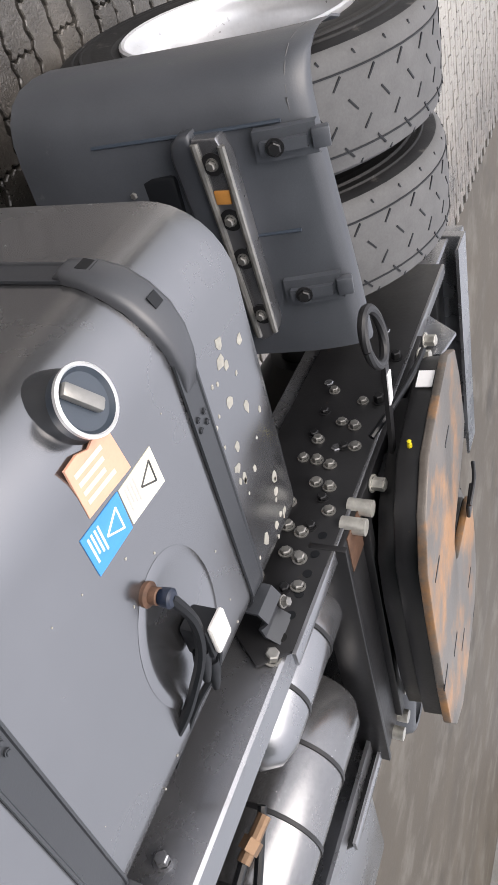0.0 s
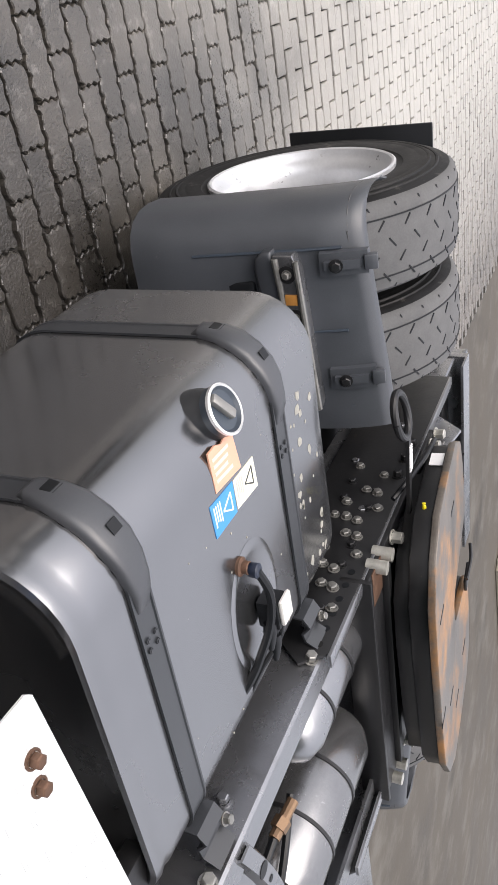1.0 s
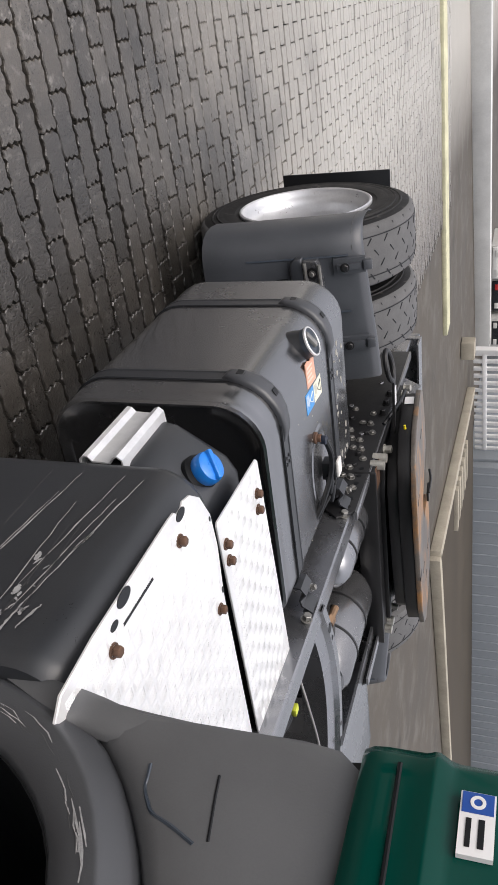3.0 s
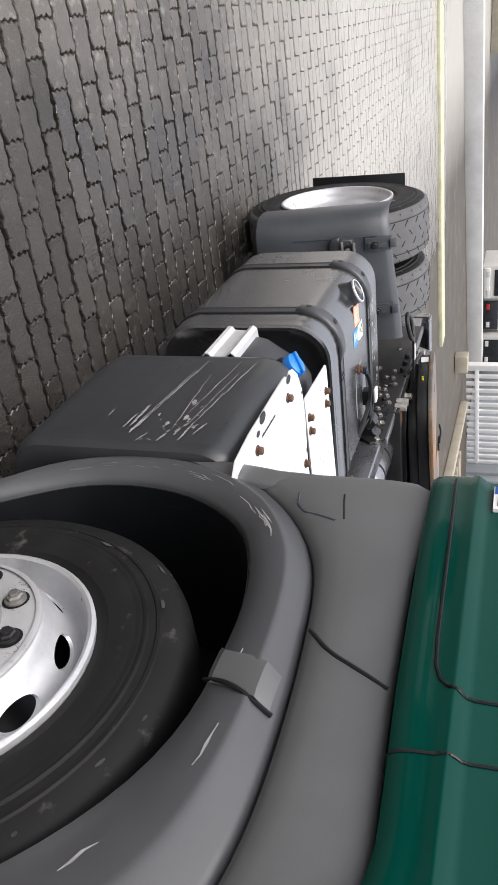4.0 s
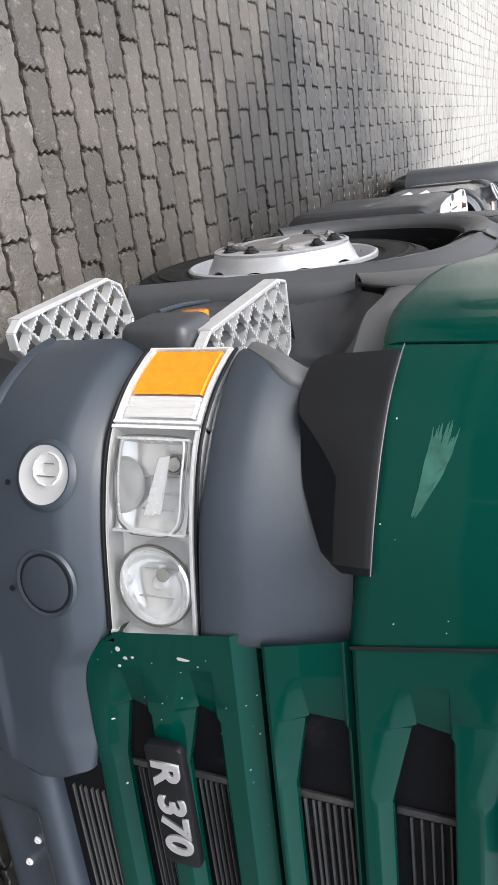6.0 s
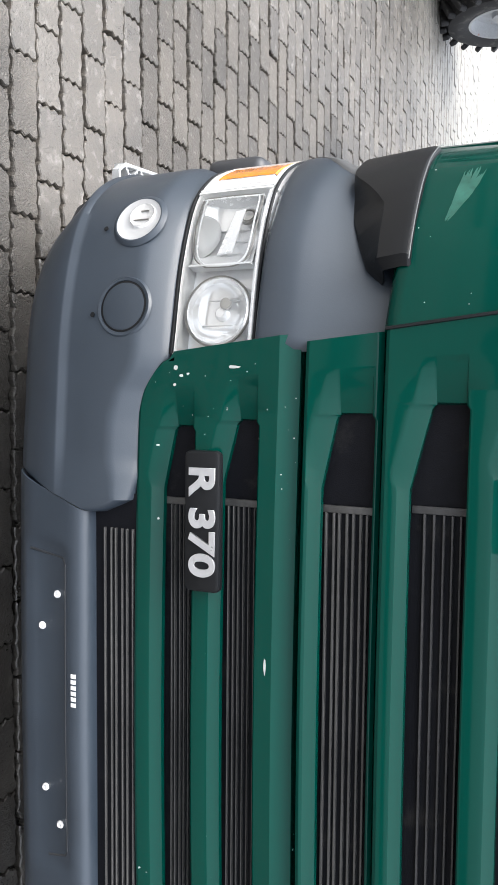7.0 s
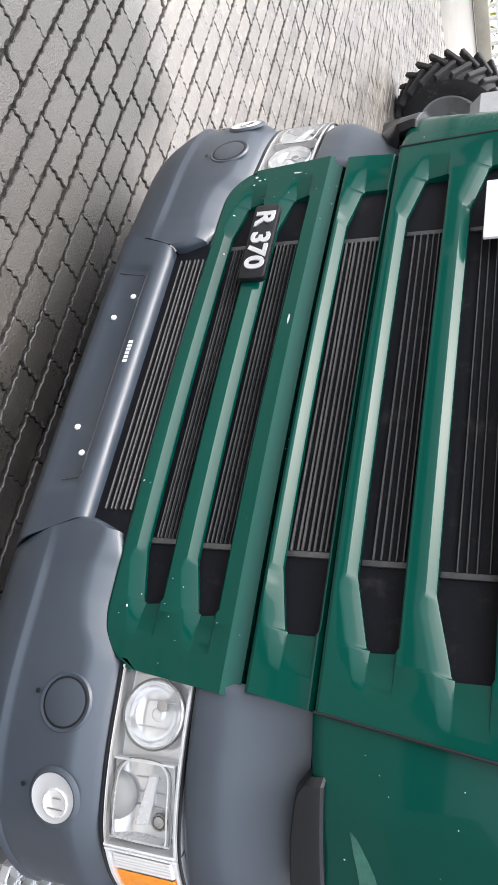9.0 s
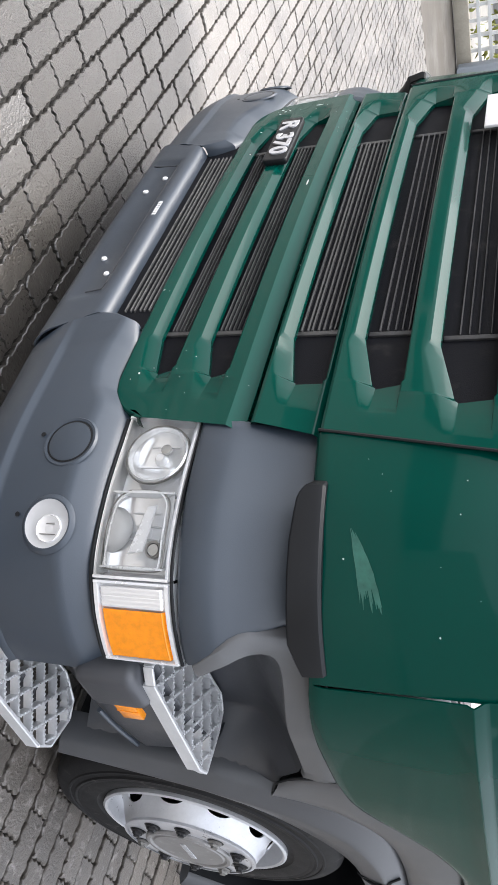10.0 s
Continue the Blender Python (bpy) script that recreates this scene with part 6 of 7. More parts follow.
for x, y, r in ((-0.946, -1.255, 0.02), (-0.70, -1.262, 0.024), (-0.655, -1.24, 0.013), (-1.066, -1.158, 0.006), (-1.068, -0.965, 0.008)):
    part("cut_out", lathe([(r * 0.6, 0), (r * 0.6, 0.0012), (0, 0.0012)], 18, pose(x, y, 0.868, 90, 0, 0) @ Matrix.Diagonal((1.7 if r > 0.01 else 1.0, 1, 1.0 if r > 0.01 else 1.7, 1))), BLACK_PLASTIC, big)
for x in (-0.80, -0.74):
    part("slot_mark", box(x, x + 0.06, -1.222, -1.216, 0.8675, 0.8692), BLACK_PLASTIC, big, smooth=0)
part("plate_support", box(-1.50, -0.42, -0.62, -0.45, 0.80, 0.84, 0.004), BLACK_METAL, truck)

# -- rear mudguard, front quarter --
GUARD = [(-2.735, 0.22), (-2.745, 0.35), (-2.768, 0.5), (-2.795, 0.68), (-2.813, 0.78), (-2.835, 0.85), (-2.855, 0.893)]


def guard_x(z):
    return steps(z, [(b, a) for a, b in GUARD])


def mudguard(side):
    """The front panel of the rear wheel arch: a slightly bowed sheet with a wide rounded outer edge and a rolled top lip."""
    rows = []
    for x, z in along(GUARD, 24):
        rows.append([(x - d, side * y, z - 0.1 * max(0.0, y - 0.66) * (z - 0.22) / 0.67) for d, y in ((0.26, 1.25), (0.21, 1.266), (0.14, 1.272), (0.085, 1.267), (0.045, 1.25), (0.018, 1.222), (0.004, 1.185), (0.0, 1.14), (0.0, 1.0), (0.0, 0.78), (0.0, 0.625))])
    rows.append([(x - 0.014, y, z + 0.006) for x, y, z in rows[-1]])
    rows.append([(x - 0.02, y, z - 0.003) for x, y, z in rows[-1]])
    ob = part("mudguard", solid(sheet(rows), 0.004), GUARD_PLASTIC, truck, "grey plastic front mudguard quarter of the rear wheels", smooth=50)
    z = 0.862
    part("dusty_seam", tube([(guard_x(z) - d + 0.0012, side * (y + 0.001), z - 0.096 * max(0.0, y - 0.66)) for d, y in ((0.25, 1.254), (0.21, 1.267), (0.14, 1.273), (0.085, 1.268), (0.045, 1.251), (0.018, 1.223), (0.004, 1.186), (0.0, 1.14), (0.0, 0.63))], 0.0016, 6), FAINT, ob)
    for y in (1.16, 0.93, 0.70):
        part("pressed_rib", tube([(guard_x(q) + 0.0005, side * y, q) for q in (0.40, 0.5, 0.6, 0.7, 0.8)], 0.004, 6), GREY_PLASTIC, ob)
    return ob


for side in (-1, 1):
    mudguard(side)
    part("mudflap", box(-4.075, -4.06, side * 0.60, side * 1.215, 0.19, 0.765, 0.004), BLACK_PLASTIC, truck, "black rubber mudflap behind the rear wheels")
fuel_tank(1)

# -- coupling --
part("mounting_plate", box(-3.15, -2.38, -0.435, 0.435, 0.925, 0.945, 0.004), BLACK_METAL, truck)
FW = pose(-2.77, 0, 1.08, 1.5, -4.5, 0) @ Matrix.Diagonal((1.06, 1.1, 1.0, 1.0))
fw_outline = []
for y_sign in (-1, 1):
    half = [(0.31, 0.12), (0.30, 0.28), (0.24, 0.385), (0.14, 0.452), (0.0, 0.46), (-0.20, 0.455), (-0.30, 0.40), (-0.335, 0.30), (-0.345, 0.14), (-0.30, 0.115), (-0.04, 0.055), (-0.01, 0.03)]
    fw_outline += [(x, y_sign * y) for x, y in (half if y_sign > 0 else half[::-1])]
COUPLING = surface("rusty_coupling_plate", (0.16, 0.142, 0.125), 0.36, metal=0.45, vary=0.4, scale=5, spots=(0.42, 0.215, 0.085), spot_scale=3.6, spot_from=0.47, spot_to=0.6, bump=0.3)
fw = part("fifth_wheel", prism(fw_outline, -0.022, 0.0, "z", 0.004), COUPLING, truck, "rusty greased fifth wheel coupling plate")
part("web", prism([(x * 0.96 - 0.004, y * 0.97) for x, y in fw_outline], -0.075, -0.0225, "z", 0.004), BLACK_METAL, fw)
fw.matrix_local = FW


# dusty scuffs on the shoulder of the right front tyre
front_tyre = [o for o in bpy.data.objects if o.name == "tyre"][0]
DUST = surface("dried_mud_scuff", (0.06, 0.057, 0.053), 0.9, vary=0.4, scale=50, bump=0.5, spots=(0.035, 0.034, 0.033), spot_scale=60, spot_from=0.5, spot_to=0.6)
for k in range(26):
    a0, r0 = rng.uniform(0, 2 * math.pi), rng.choice((rng.uniform(0.395, 0.43), rng.uniform(0.425, 0.455)))
    wide, tall = rng.uniform(0.004, 0.03) / r0, rng.uniform(0.0015, 0.006)
    pts = []
    for i in range(9):
        q = 2 * math.pi * i / 9
        a, r = a0 + wide * math.cos(q) * rng.uniform(0.4, 1.1), r0 + tall * math.sin(q) * rng.uniform(0.4, 1.1)
        y = 0.0052 if r < 0.393 else 0.0052 - (r - 0.393) * (0.012 / 0.05) if r < 0.43 else -0.0034 - (r - 0.43) * 0.3
        pts.append((r * math.cos(a), y + 0.0012, r * math.sin(a)))
    bm = bmesh.new()
    mid = bm.verts.new(tuple(sum(p[i] for p in pts) / 9 for i in range(3)))
    ring = [bm.verts.new(p) for p in pts]
    for i in range(9):
        bm.faces.new((mid, ring[i], ring[(i + 1) % 9]))
    part("scuff", bm, DUST, front_tyre, smooth=0)


# pale chips in the paint of the lower grille panel
grille = [o for o in truck.children if o.name.startswith("grille_panel")][0]
grille_tree = BVHTree.FromPolygons([v.co.copy() for v in grille.data.vertices], [tuple(p.vertices) for p in grille.data.polygons])
BARE = surface("bare_primer_chip", (0.5, 0.55, 0.53), 0.6, vary=0.15, scale=80, bump=0.1)
chips = [(-0.16, 0.875, 0.017, 0.0035), (-0.735, 0.793, 0.004, 0.018), (-0.735, 0.664, 0.006, 0.006), (-0.718, 0.677, 0.004, 0.005), (-0.722, 0.692, 0.003, 0.004), (-0.70, 0.662, 0.004, 0.004), (-0.577, 0.624, 0.002, 0.004), (-0.426, 0.625, 0.003, 0.002), (0.632, 0.627, 0.004, 0.003)]
chip_rng = random.Random(21)
for k in range(28):
    side = chip_rng.choice((-1, 1))
    chips.append((side * chip_rng.uniform(0.5, 0.745), chip_rng.uniform(0.60, 0.92), chip_rng.uniform(0.0005, 0.0017), chip_rng.uniform(0.0005, 0.0017)))
for y0, z0, wy, wz in chips:
    ring = []
    for k in range(7):
        a = 2 * math.pi * k / 7
        y, z = y0 + wy * math.cos(a) * chip_rng.uniform(0.6, 1.1), z0 + wz * math.sin(a) * chip_rng.uniform(0.6, 1.1)
        spot = grille_tree.ray_cast(Vector((3, y, z)), Vector((-1, 0, 0)))[0]
        if spot is None:
            break
        ring.append((spot.x, y, z))
    if len(ring) == 7 and max(p[0] for p in ring) - min(p[0] for p in ring) < 0.006:
        bm = bmesh.new()
        low, high = [bm.verts.new((x - 0.001, y, z)) for x, y, z in ring], [bm.verts.new((x + 0.0006, y, z)) for x, y, z in ring]
        bm.faces.new(high)
        for k in range(7):
            bm.faces.new((low[k], low[(k + 1) % 7], high[(k + 1) % 7], high[k]))
        part("paint_chip", bm, BARE, grille, smooth=0)

# mounting angle on each rail, bolted, with an upstand full of holes
for side in (-1, 1):
    s = side
    angle = part("mounting_angle", prism([(-2.11, 0.83), (-2.08, 0.865), (-2.13, 0.925), (-3.52, 0.925), (-3.52, 0.68), (-2.24, 0.68)], s * 0.428, s * 0.438, "y", 0.002), BLACK_METAL, truck, "black bolted mounting angle on the rail")
    part("upstand", box(-3.52, -2.12, s * 0.40, s * 0.438, 0.922, 0.932, 0.002), FRAME_PAINT, angle)
    for k in range(6):
        part("hole", lathe([(0.010, 0), (0.010, 0.0012), (0, 0.0012)], 14, pose(-2.15 - 0.052 * k, s * 0.438, 0.893, 0, 0, 0 if s > 0 else 180)), surface("hole_shadow", (0.004, 0.004, 0.004), 0.9, bump=0) if k == 0 and s < 0 else BLACK_PLASTIC, angle)
    for k in range(8):
        for z, o in ((0.86, 0.0), (0.775, 0.035)):
            if (k + (z < 0.82)) % 5 == 4:
                continue
            bolt(angle, (-2.26 - 0.085 * k - o, s * 0.438, z), (0, s, 0), 0.011, 0.010, DULL_STEEL if k % 3 == 1 else BLACK_METAL)
    for k in range(16):
        bx, bz = -2.27 - 0.07 * (k // 2) - 0.011 * (k % 2), 0.885 - 0.055 * (k % 2) - 0.02 * ((k * 5) % 3)
        bolt(angle, (bx, s * 0.4385, bz), (0.06 * ((k * 7) % 5 - 2), s, 0.05), 0.012, 0.009 + 0.002 * (k % 3), DULL_STEEL)
    for k in range(3):
        bolt(angle, (-2.86 - 0.09 * k, s * 0.438, 0.90), (0, s, 0), 0.013, 0.02, BLACK_METAL)
    for x, z in ((-2.455, 0.945), (-2.51, 0.945)):
        rodb = bmesh.new()
        put_rod(rodb, (x, s * 0.43, z - 0.025), (x, s * 0.43, z + 0.03), 0.019, 16)
        part("spacer", rodb, surface("zinc_plated_steel", (0.5, 0.49, 0.45), 0.4, metal=0.6, vary=0.25, scale=40, spots=(0.25, 0.16, 0.07), spot_scale=70) if (s < 0 and x > -2.5) else bpy.data.materials["zinc_plated_steel"], angle)
    for x in (-2.595, -3.08, -3.15):
        bolt(angle, (x, s * 0.42, 0.95), (0.1, s * 0.1, 1), 0.016, 0.03, bpy.data.materials["zinc_plated_steel"])
# corrugated plate that carries the coupling
plate = bpy.data.objects["mounting_plate"]
plate["label"] = "greasy black mounting plate across the rails"
for k in range(3):
    part("stiffener", box(-2.52 - 0.2 * k, -2.49 - 0.2 * k, -0.40, 0.40, 0.943, 0.965, 0.004), BLACK_METAL, plate)
part("front_lip", box(-2.388, -2.372, -0.44, 0.44, 0.87, 0.955, 0.004), BLACK_METAL, plate)
part("wear_stain", box(-2.50, -2.41, -0.437, -0.33, 0.944, 0.9475, 0.001), RUSTY, plate)
# pedestals and pivots under the coupling plate
for s in (-1, 1):
    ped = part("pedestal", prism([(-3.06, 0.945), (-2.62, 0.945), (-2.72, 1.03), (-2.78, 1.055), (-2.90, 1.055), (-2.98, 1.03)], s * 0.30, s * 0.40, "y", 0.008), BLACK_METAL, fw)
    ped.matrix_parent_inverse = FW.inverted()
part("throat_liner", prism([(-0.36, -0.11), (0.0, -0.035), (0.05, 0.0), (0.0, 0.035), (-0.36, 0.11), (-0.38, 0.16), (0.09, 0.07), (0.09, -0.07), (-0.38, -0.16)], -0.11, -0.076, "z"), BLACK_METAL, fw)
part("latch", box(-0.32, -0.22, 0.06, 0.10, 0.0, 0.012, 0.004), BLACK_METAL, fw)
part("latch_pin", tube([(-0.36, 0.02, 0.01), (-0.30, 0.03, 0.018), (-0.22, 0.05, 0.012)], 0.006), BLACK_METAL, fw)
for x, y in ((0.25, 0.1), (0.18, -0.2), (0.0, 0.3), (-0.1, -0.33), (0.1, 0.18), (-0.2, 0.28)):
    part("grease_groove", box(x, x + 0.07, y, y + 0.008, -0.002, 0.0012, 0.0, m=None), BLACK_METAL, fw, smooth=0)
skirt = part("skirt", prism([(0.28, -0.14), (0.26, -0.27), (0.18, -0.35), (-0.10, -0.41), (-0.10, -0.34), (0.15, -0.30), (0.20, -0.1), (0.20, 0.1), (0.15, 0.30), (-0.10, 0.34), (-0.10, 0.41), (0.18, 0.35), (0.26, 0.27), (0.28, 0.14)], -0.12, -0.0752, "z", 0.004), BLACK_METAL, fw)
part("grease_nipple", lathe([(0.006, 0), (0.006, 0.012), (0.004, 0.016), (0.0055, 0.02), (0, 0.022)], 10, pose(0.10, -0.435, -0.05, 0, 0, 180)), surface("yellow_nipple_cap", (0.75, 0.62, 0.02), 0.4, bump=0), fw)
part("warning_label", box(-0.15, -0.09, -0.449, -0.447, -0.065, -0.026), WHITE, fw, smooth=0)
# release handle: an elongated loop on a flat bar
loop = [(-2.70 + 0.05 * math.cos(a) + 0.0 * k, -0.745 + 0.062 * math.sin(a), 0.965 + 0.012 * math.sin(a)) for k, a in enumerate(2 * math.pi * i / 16 for i in range(17))]
handle = part("release_handle", tube(loop, 0.011, 10, 2), BLACK_METAL, truck, "black loop handle on a release bar")
part("bar", prism([(-2.715, -0.69), (-2.69, -0.69), (-2.665, -0.45), (-2.69, -0.45)], 0.975, 0.985, "z"), BLACK_METAL, handle)
part("white_tape", prism([(-2.712, -0.655), (-2.688, -0.655), (-2.68, -0.58), (-2.704, -0.58)], 0.984, 0.988, "z"), WHITE, handle)
part("hose", tube([(-2.66, -0.50, 0.94), (-2.75, -0.52, 0.97), (-2.9, -0.50, 0.98), (-3.05, -0.46, 0.97)], 0.008), BLACK_PLASTIC, handle)

# rear end of the frame
part("rear_crossbar", prism([(-3.74, 0.70), (-3.70, 0.70), (-3.70, 0.945), (-3.62, 0.945), (-3.62, 0.955), (-3.74, 0.955)], -0.43, 0.43, "y", 0.003), FRAME_PAINT, truck)
part("light_bar", box(-3.80, -3.74, -0.42, -0.30, 0.84, 0.94, 0.008), FRAME_PAINT, truck)
part("bracket", prism([(-3.3, 0.93), (-3.1, 0.93), (-3.12, 1.0), (-3.22, 1.02)], -0.40, -0.388, "y", 0.002), FRAME_PAINT, truck)

# air tanks between the rails
AIR = surface("grey_air_tank_paint", (0.25, 0.25, 0.255), 0.22, metal=0.85, vary=0.12, scale=6, bump=0.08, bump_scale=0.0005)


def air_tank(x, y, z, length, r, material, label, bands):
    m = pose(x, y, z, 0, 0, 90)
    a = part("air_tank", lathe([(0, 0), (r * 0.5, 0.010), (r * 0.85, 0.035), (r, 0.075), (r, length - 0.075), (r * 0.85, length - 0.035), (r * 0.5, length - 0.010), (0, length)], 36, m), material, truck, label)
    for b in bands:
        part("band", lathe([(r + 0.0005, b - 0.006), (r + 0.003, b - 0.005), (r + 0.003, b + 0.005), (r + 0.0005, b + 0.006)], 36, m), BLACK_METAL, a)
    return a


tank1 = air_tank(-1.80, 0.115, 0.80, 0.58, 0.128, AIR, "silver-grey compressed air tank with two dark bands", (0.19, 0.36))
tank2 = air_tank(-1.98, -0.235, 0.83, 0.46, 0.088, FRAME_PAINT, "grey compressed air tank beside the rail", (0.15, 0.30))
bm = bmesh.new()
put_rod(bm, (-1.84, -0.13, 0.86), (-1.93, -0.15, 0.875), 0.014, 10)
put_rod(bm, (-1.86, -0.135, 0.862), (-1.885, -0.14, 0.868), 0.021, 6)
part("hose_fitting", bm, surface("brass_fitting", (0.22, 0.14, 0.085), 0.5, metal=0.6, vary=0.2, scale=60), tank2, "brass hose fitting")
for k, pts in enumerate((((-1.84, -0.13, 0.86), (-1.74, -0.08, 0.85), (-1.70, 0.02, 0.82), (-1.72, 0.10, 0.74)), ((-1.80, -0.30, 0.80), (-1.74, -0.18, 0.84), (-1.70, -0.05, 0.82), (-1.68, 0.05, 0.72)), ((-1.78, -0.32, 0.78), (-1.70, -0.2, 0.82), (-1.66, -0.1, 0.80), (-1.66, 0.0, 0.70)), ((-1.95, -0.14, 0.86), (-1.78, -0.02, 0.88), (-1.72, 0.06, 0.84), (-1.74, 0.12, 0.76)))):
    part("hose", tube(pts, 0.0095 if k in (0, 3) else 0.006), BLACK_PLASTIC, tank2)

# curved cross member with lightening holes, seen from above
rows = []
for k in range(17):
    y = -0.40 + 0.8 * k / 16
    x = -1.62 - 0.10 * math.sin(math.pi * k / 16)
    rows.append([(x - 0.055, y, 0.90), (x - 0.045, y, 0.918), (x - 0.01, y, 0.918), (x, y, 0.90), (x + 0.045, y, 0.885), (x + 0.05, y, 0.80)])
member = part("cross_member", solid(sheet(rows), 0.006), FRAME_PAINT, truck, "curved grey cross member with holes")
for y in (-0.28, -0.22, 0.20, 0.27):
    r = 0.018 if abs(y) > 0.24 else 0.008
    part("hole", lathe([(r, 0), (r, 0.001), (0, 0.001)], 16, pose(-1.625 - 0.10 * math.sin(math.pi * (y + 0.4) / 0.8) - 0.02, y, 0.9185, 90, 0, 0)), BLACK_PLASTIC, member)
part("brace", tube([(-1.50, -0.36, 0.84), (-1.36, -0.1, 0.80), (-1.22, 0.12, 0.78)], 0.02, 10), FRAME_PAINT, truck)
part("gearbox", prism(rounded(-0.28, 0.28, 0.45, 0.80, (0.08,) * 4, 6), -1.42, -0.2, "x", 0.03), BLACK_METAL, truck, "greasy black gearbox between the rails")
part("propshaft", put_rod(bmesh.new(), (-1.40, 0, 0.66), (-3.1, 0, 0.52), 0.055, 20), BLACK_METAL, truck)
for k in range(5):
    pts = [(-1.05 - 0.03 * k, -0.33 + 0.02 * k, 0.86), (-1.20, -0.30 + 0.018 * k, 0.88 - 0.01 * k), (-1.36, -0.30 + 0.02 * k, 0.87), (-1.5, -0.26 + 0.03 * k, 0.80)]
    part("cable", tube(pts, 0.006 + 0.001 * (k % 2)), BLACK_PLASTIC, truck)
part("cable_tag", box(-1.36, -1.33, -0.29, -0.265, 0.885, 0.90, 0.002), surface("yellow_green_tag", (0.55, 0.6, 0.05), 0.5, bump=0), truck)
part("cable_loop", tube([(-1.45, -0.30, 0.88), (-1.40, -0.12, 0.93), (-1.44, 0.06, 0.92), (-1.50, 0.16, 0.86)], 0.004), surface("pale_cable", (0.3, 0.3, 0.3), 0.5, bump=0), truck)
part("left_clip", box(-1.70, -1.62, 0.40, 0.44, 0.93, 0.955, 0.004), FRAME_PAINT, truck)
for k in range(2):
    part("cable", tube([(-1.30 - 0.05 * k, 0.47, 0.90), (-1.22, 0.52, 0.95), (-1.10, 0.54, 0.93), (-1.0, 0.50, 0.85)], 0.008), BLACK_PLASTIC, truck)

# bracket and clips on the right mudguard
guard = [o for o in truck.children if o.name.startswith("mudguard")][0]
br = part("guard_bracket", prism([(-1.16, 0.632), (-1.145, 0.625), (-0.70, 0.668), (-0.685, 0.68), (-0.705, 0.715), (-0.73, 0.722), (-1.12, 0.70), (-1.16, 0.685)], -2.80, -2.755, "x", 0.006), FRAME_PAINT, guard, "pressed steel mudguard bracket with bolts")
for (ya, za), (yb, zb) in (((-1.152, 0.637), (-0.70, 0.676)), ((-1.145, 0.695), (-0.715, 0.718))):
    part("rim", put_rod(bmesh.new(), (-2.753, ya, za), (-2.753, yb, zb), 0.008, 8), DULL_STEEL, br)
for y, z in ((-1.11, 0.668), (-0.99, 0.678), (-0.90, 0.685), (-0.76, 0.695)):
    part("washer", lathe([(0.024, 0), (0.024, 0.003), (0, 0.003)], 18, pose(-2.755, y, z, 0, 0, -90)), BLACK_METAL, br)
    bolt(br, (-2.752, y, z), (1, 0, 0), 0.010, 0.012)
part("bracket_body", prism([(-1.17, 0.625), (-1.168, 0.60), (-1.15, 0.578), (-1.12, 0.572), (-0.74, 0.61), (-0.70, 0.635), (-0.69, 0.668), (-1.145, 0.63)], -2.83, -2.757, "x", 0.012, 3), GUARD_PLASTIC, br)
tray = part("bracket_tray", box(-2.80, -2.765, -1.085, -0.93, 0.42, 0.565, 0.012), BLACK_PLASTIC, br)
bolt(tray, (-2.765, -1.05, 0.46), (1, 0, 0), 0.008, 0.008)
part("reflector", box(-2.756, -2.751, -1.055, -1.025, 0.655, 0.69, 0.002), surface("dull_orange_reflector", (0.55, 0.25, 0.06), 0.4, bump=0.1), br)
for y in (-1.12, -0.79):
    for wide, h, z0, z1 in ((0.034, 0.014, 0.745, 0.865), (0.013, 0.026, 0.76, 0.85)):
        rows = []
        for k in range(7):
            z = z0 + (z1 - z0) * k / 6
            rows.append([(guard_x(z) + q, y + o, z) for o, q in ((-wide, 0.0), (-wide * 0.9, h), (wide * 0.9, h), (wide, 0.0))])
        part("guard_rib", sheet(rows), GUARD_PLASTIC, guard, smooth=20)
    bolt(guard, (guard_x(0.79) + 0.026, y, 0.79), (1, 0, 0.3), 0.014, 0.012, BLACK_METAL)
    part("clip", box(-0.02, 0.02, 0.0, 0.024, -0.018, 0.018, 0.004, 2, Matrix.Translation((guard_x(0.865), y, 0.868)) @ Vector((1, 0, 0.35)).to_track_quat("Y", "Z").to_matrix().to_4x4()), GUARD_PLASTIC, guard)

# joint cover where the two halves of the right and left flare meet
for side in (-1, 1):
    s = side
    rows = []
    for x, t in ((0.045, 0), (0.06, 1), (0.105, 1), (0.12, 0)):
        rows.append([(x - 0.02, s * (1.198 + 0.004 * t), 1.006), (x, s * (1.214 + 0.004 * t), 1.02), (x + 0.02, s * (1.230 + 0.004 * t), 1.075), (x + 0.03, s * (1.231 + 0.004 * t), 1.105), (x + 0.04, s * (1.212 + 0.003 * t), 1.13)])
    cover = part("flare_joint", sheet(rows), WEATHERED, truck, smooth=20)
    part("joint_gap", tube([(0.103, s * 1.20, 1.002), (0.123, s * 1.224, 1.04), (0.143, s * 1.2325, 1.08), (0.165, s * 1.212, 1.135)], 0.004, 6), BLACK_PLASTIC, cover)

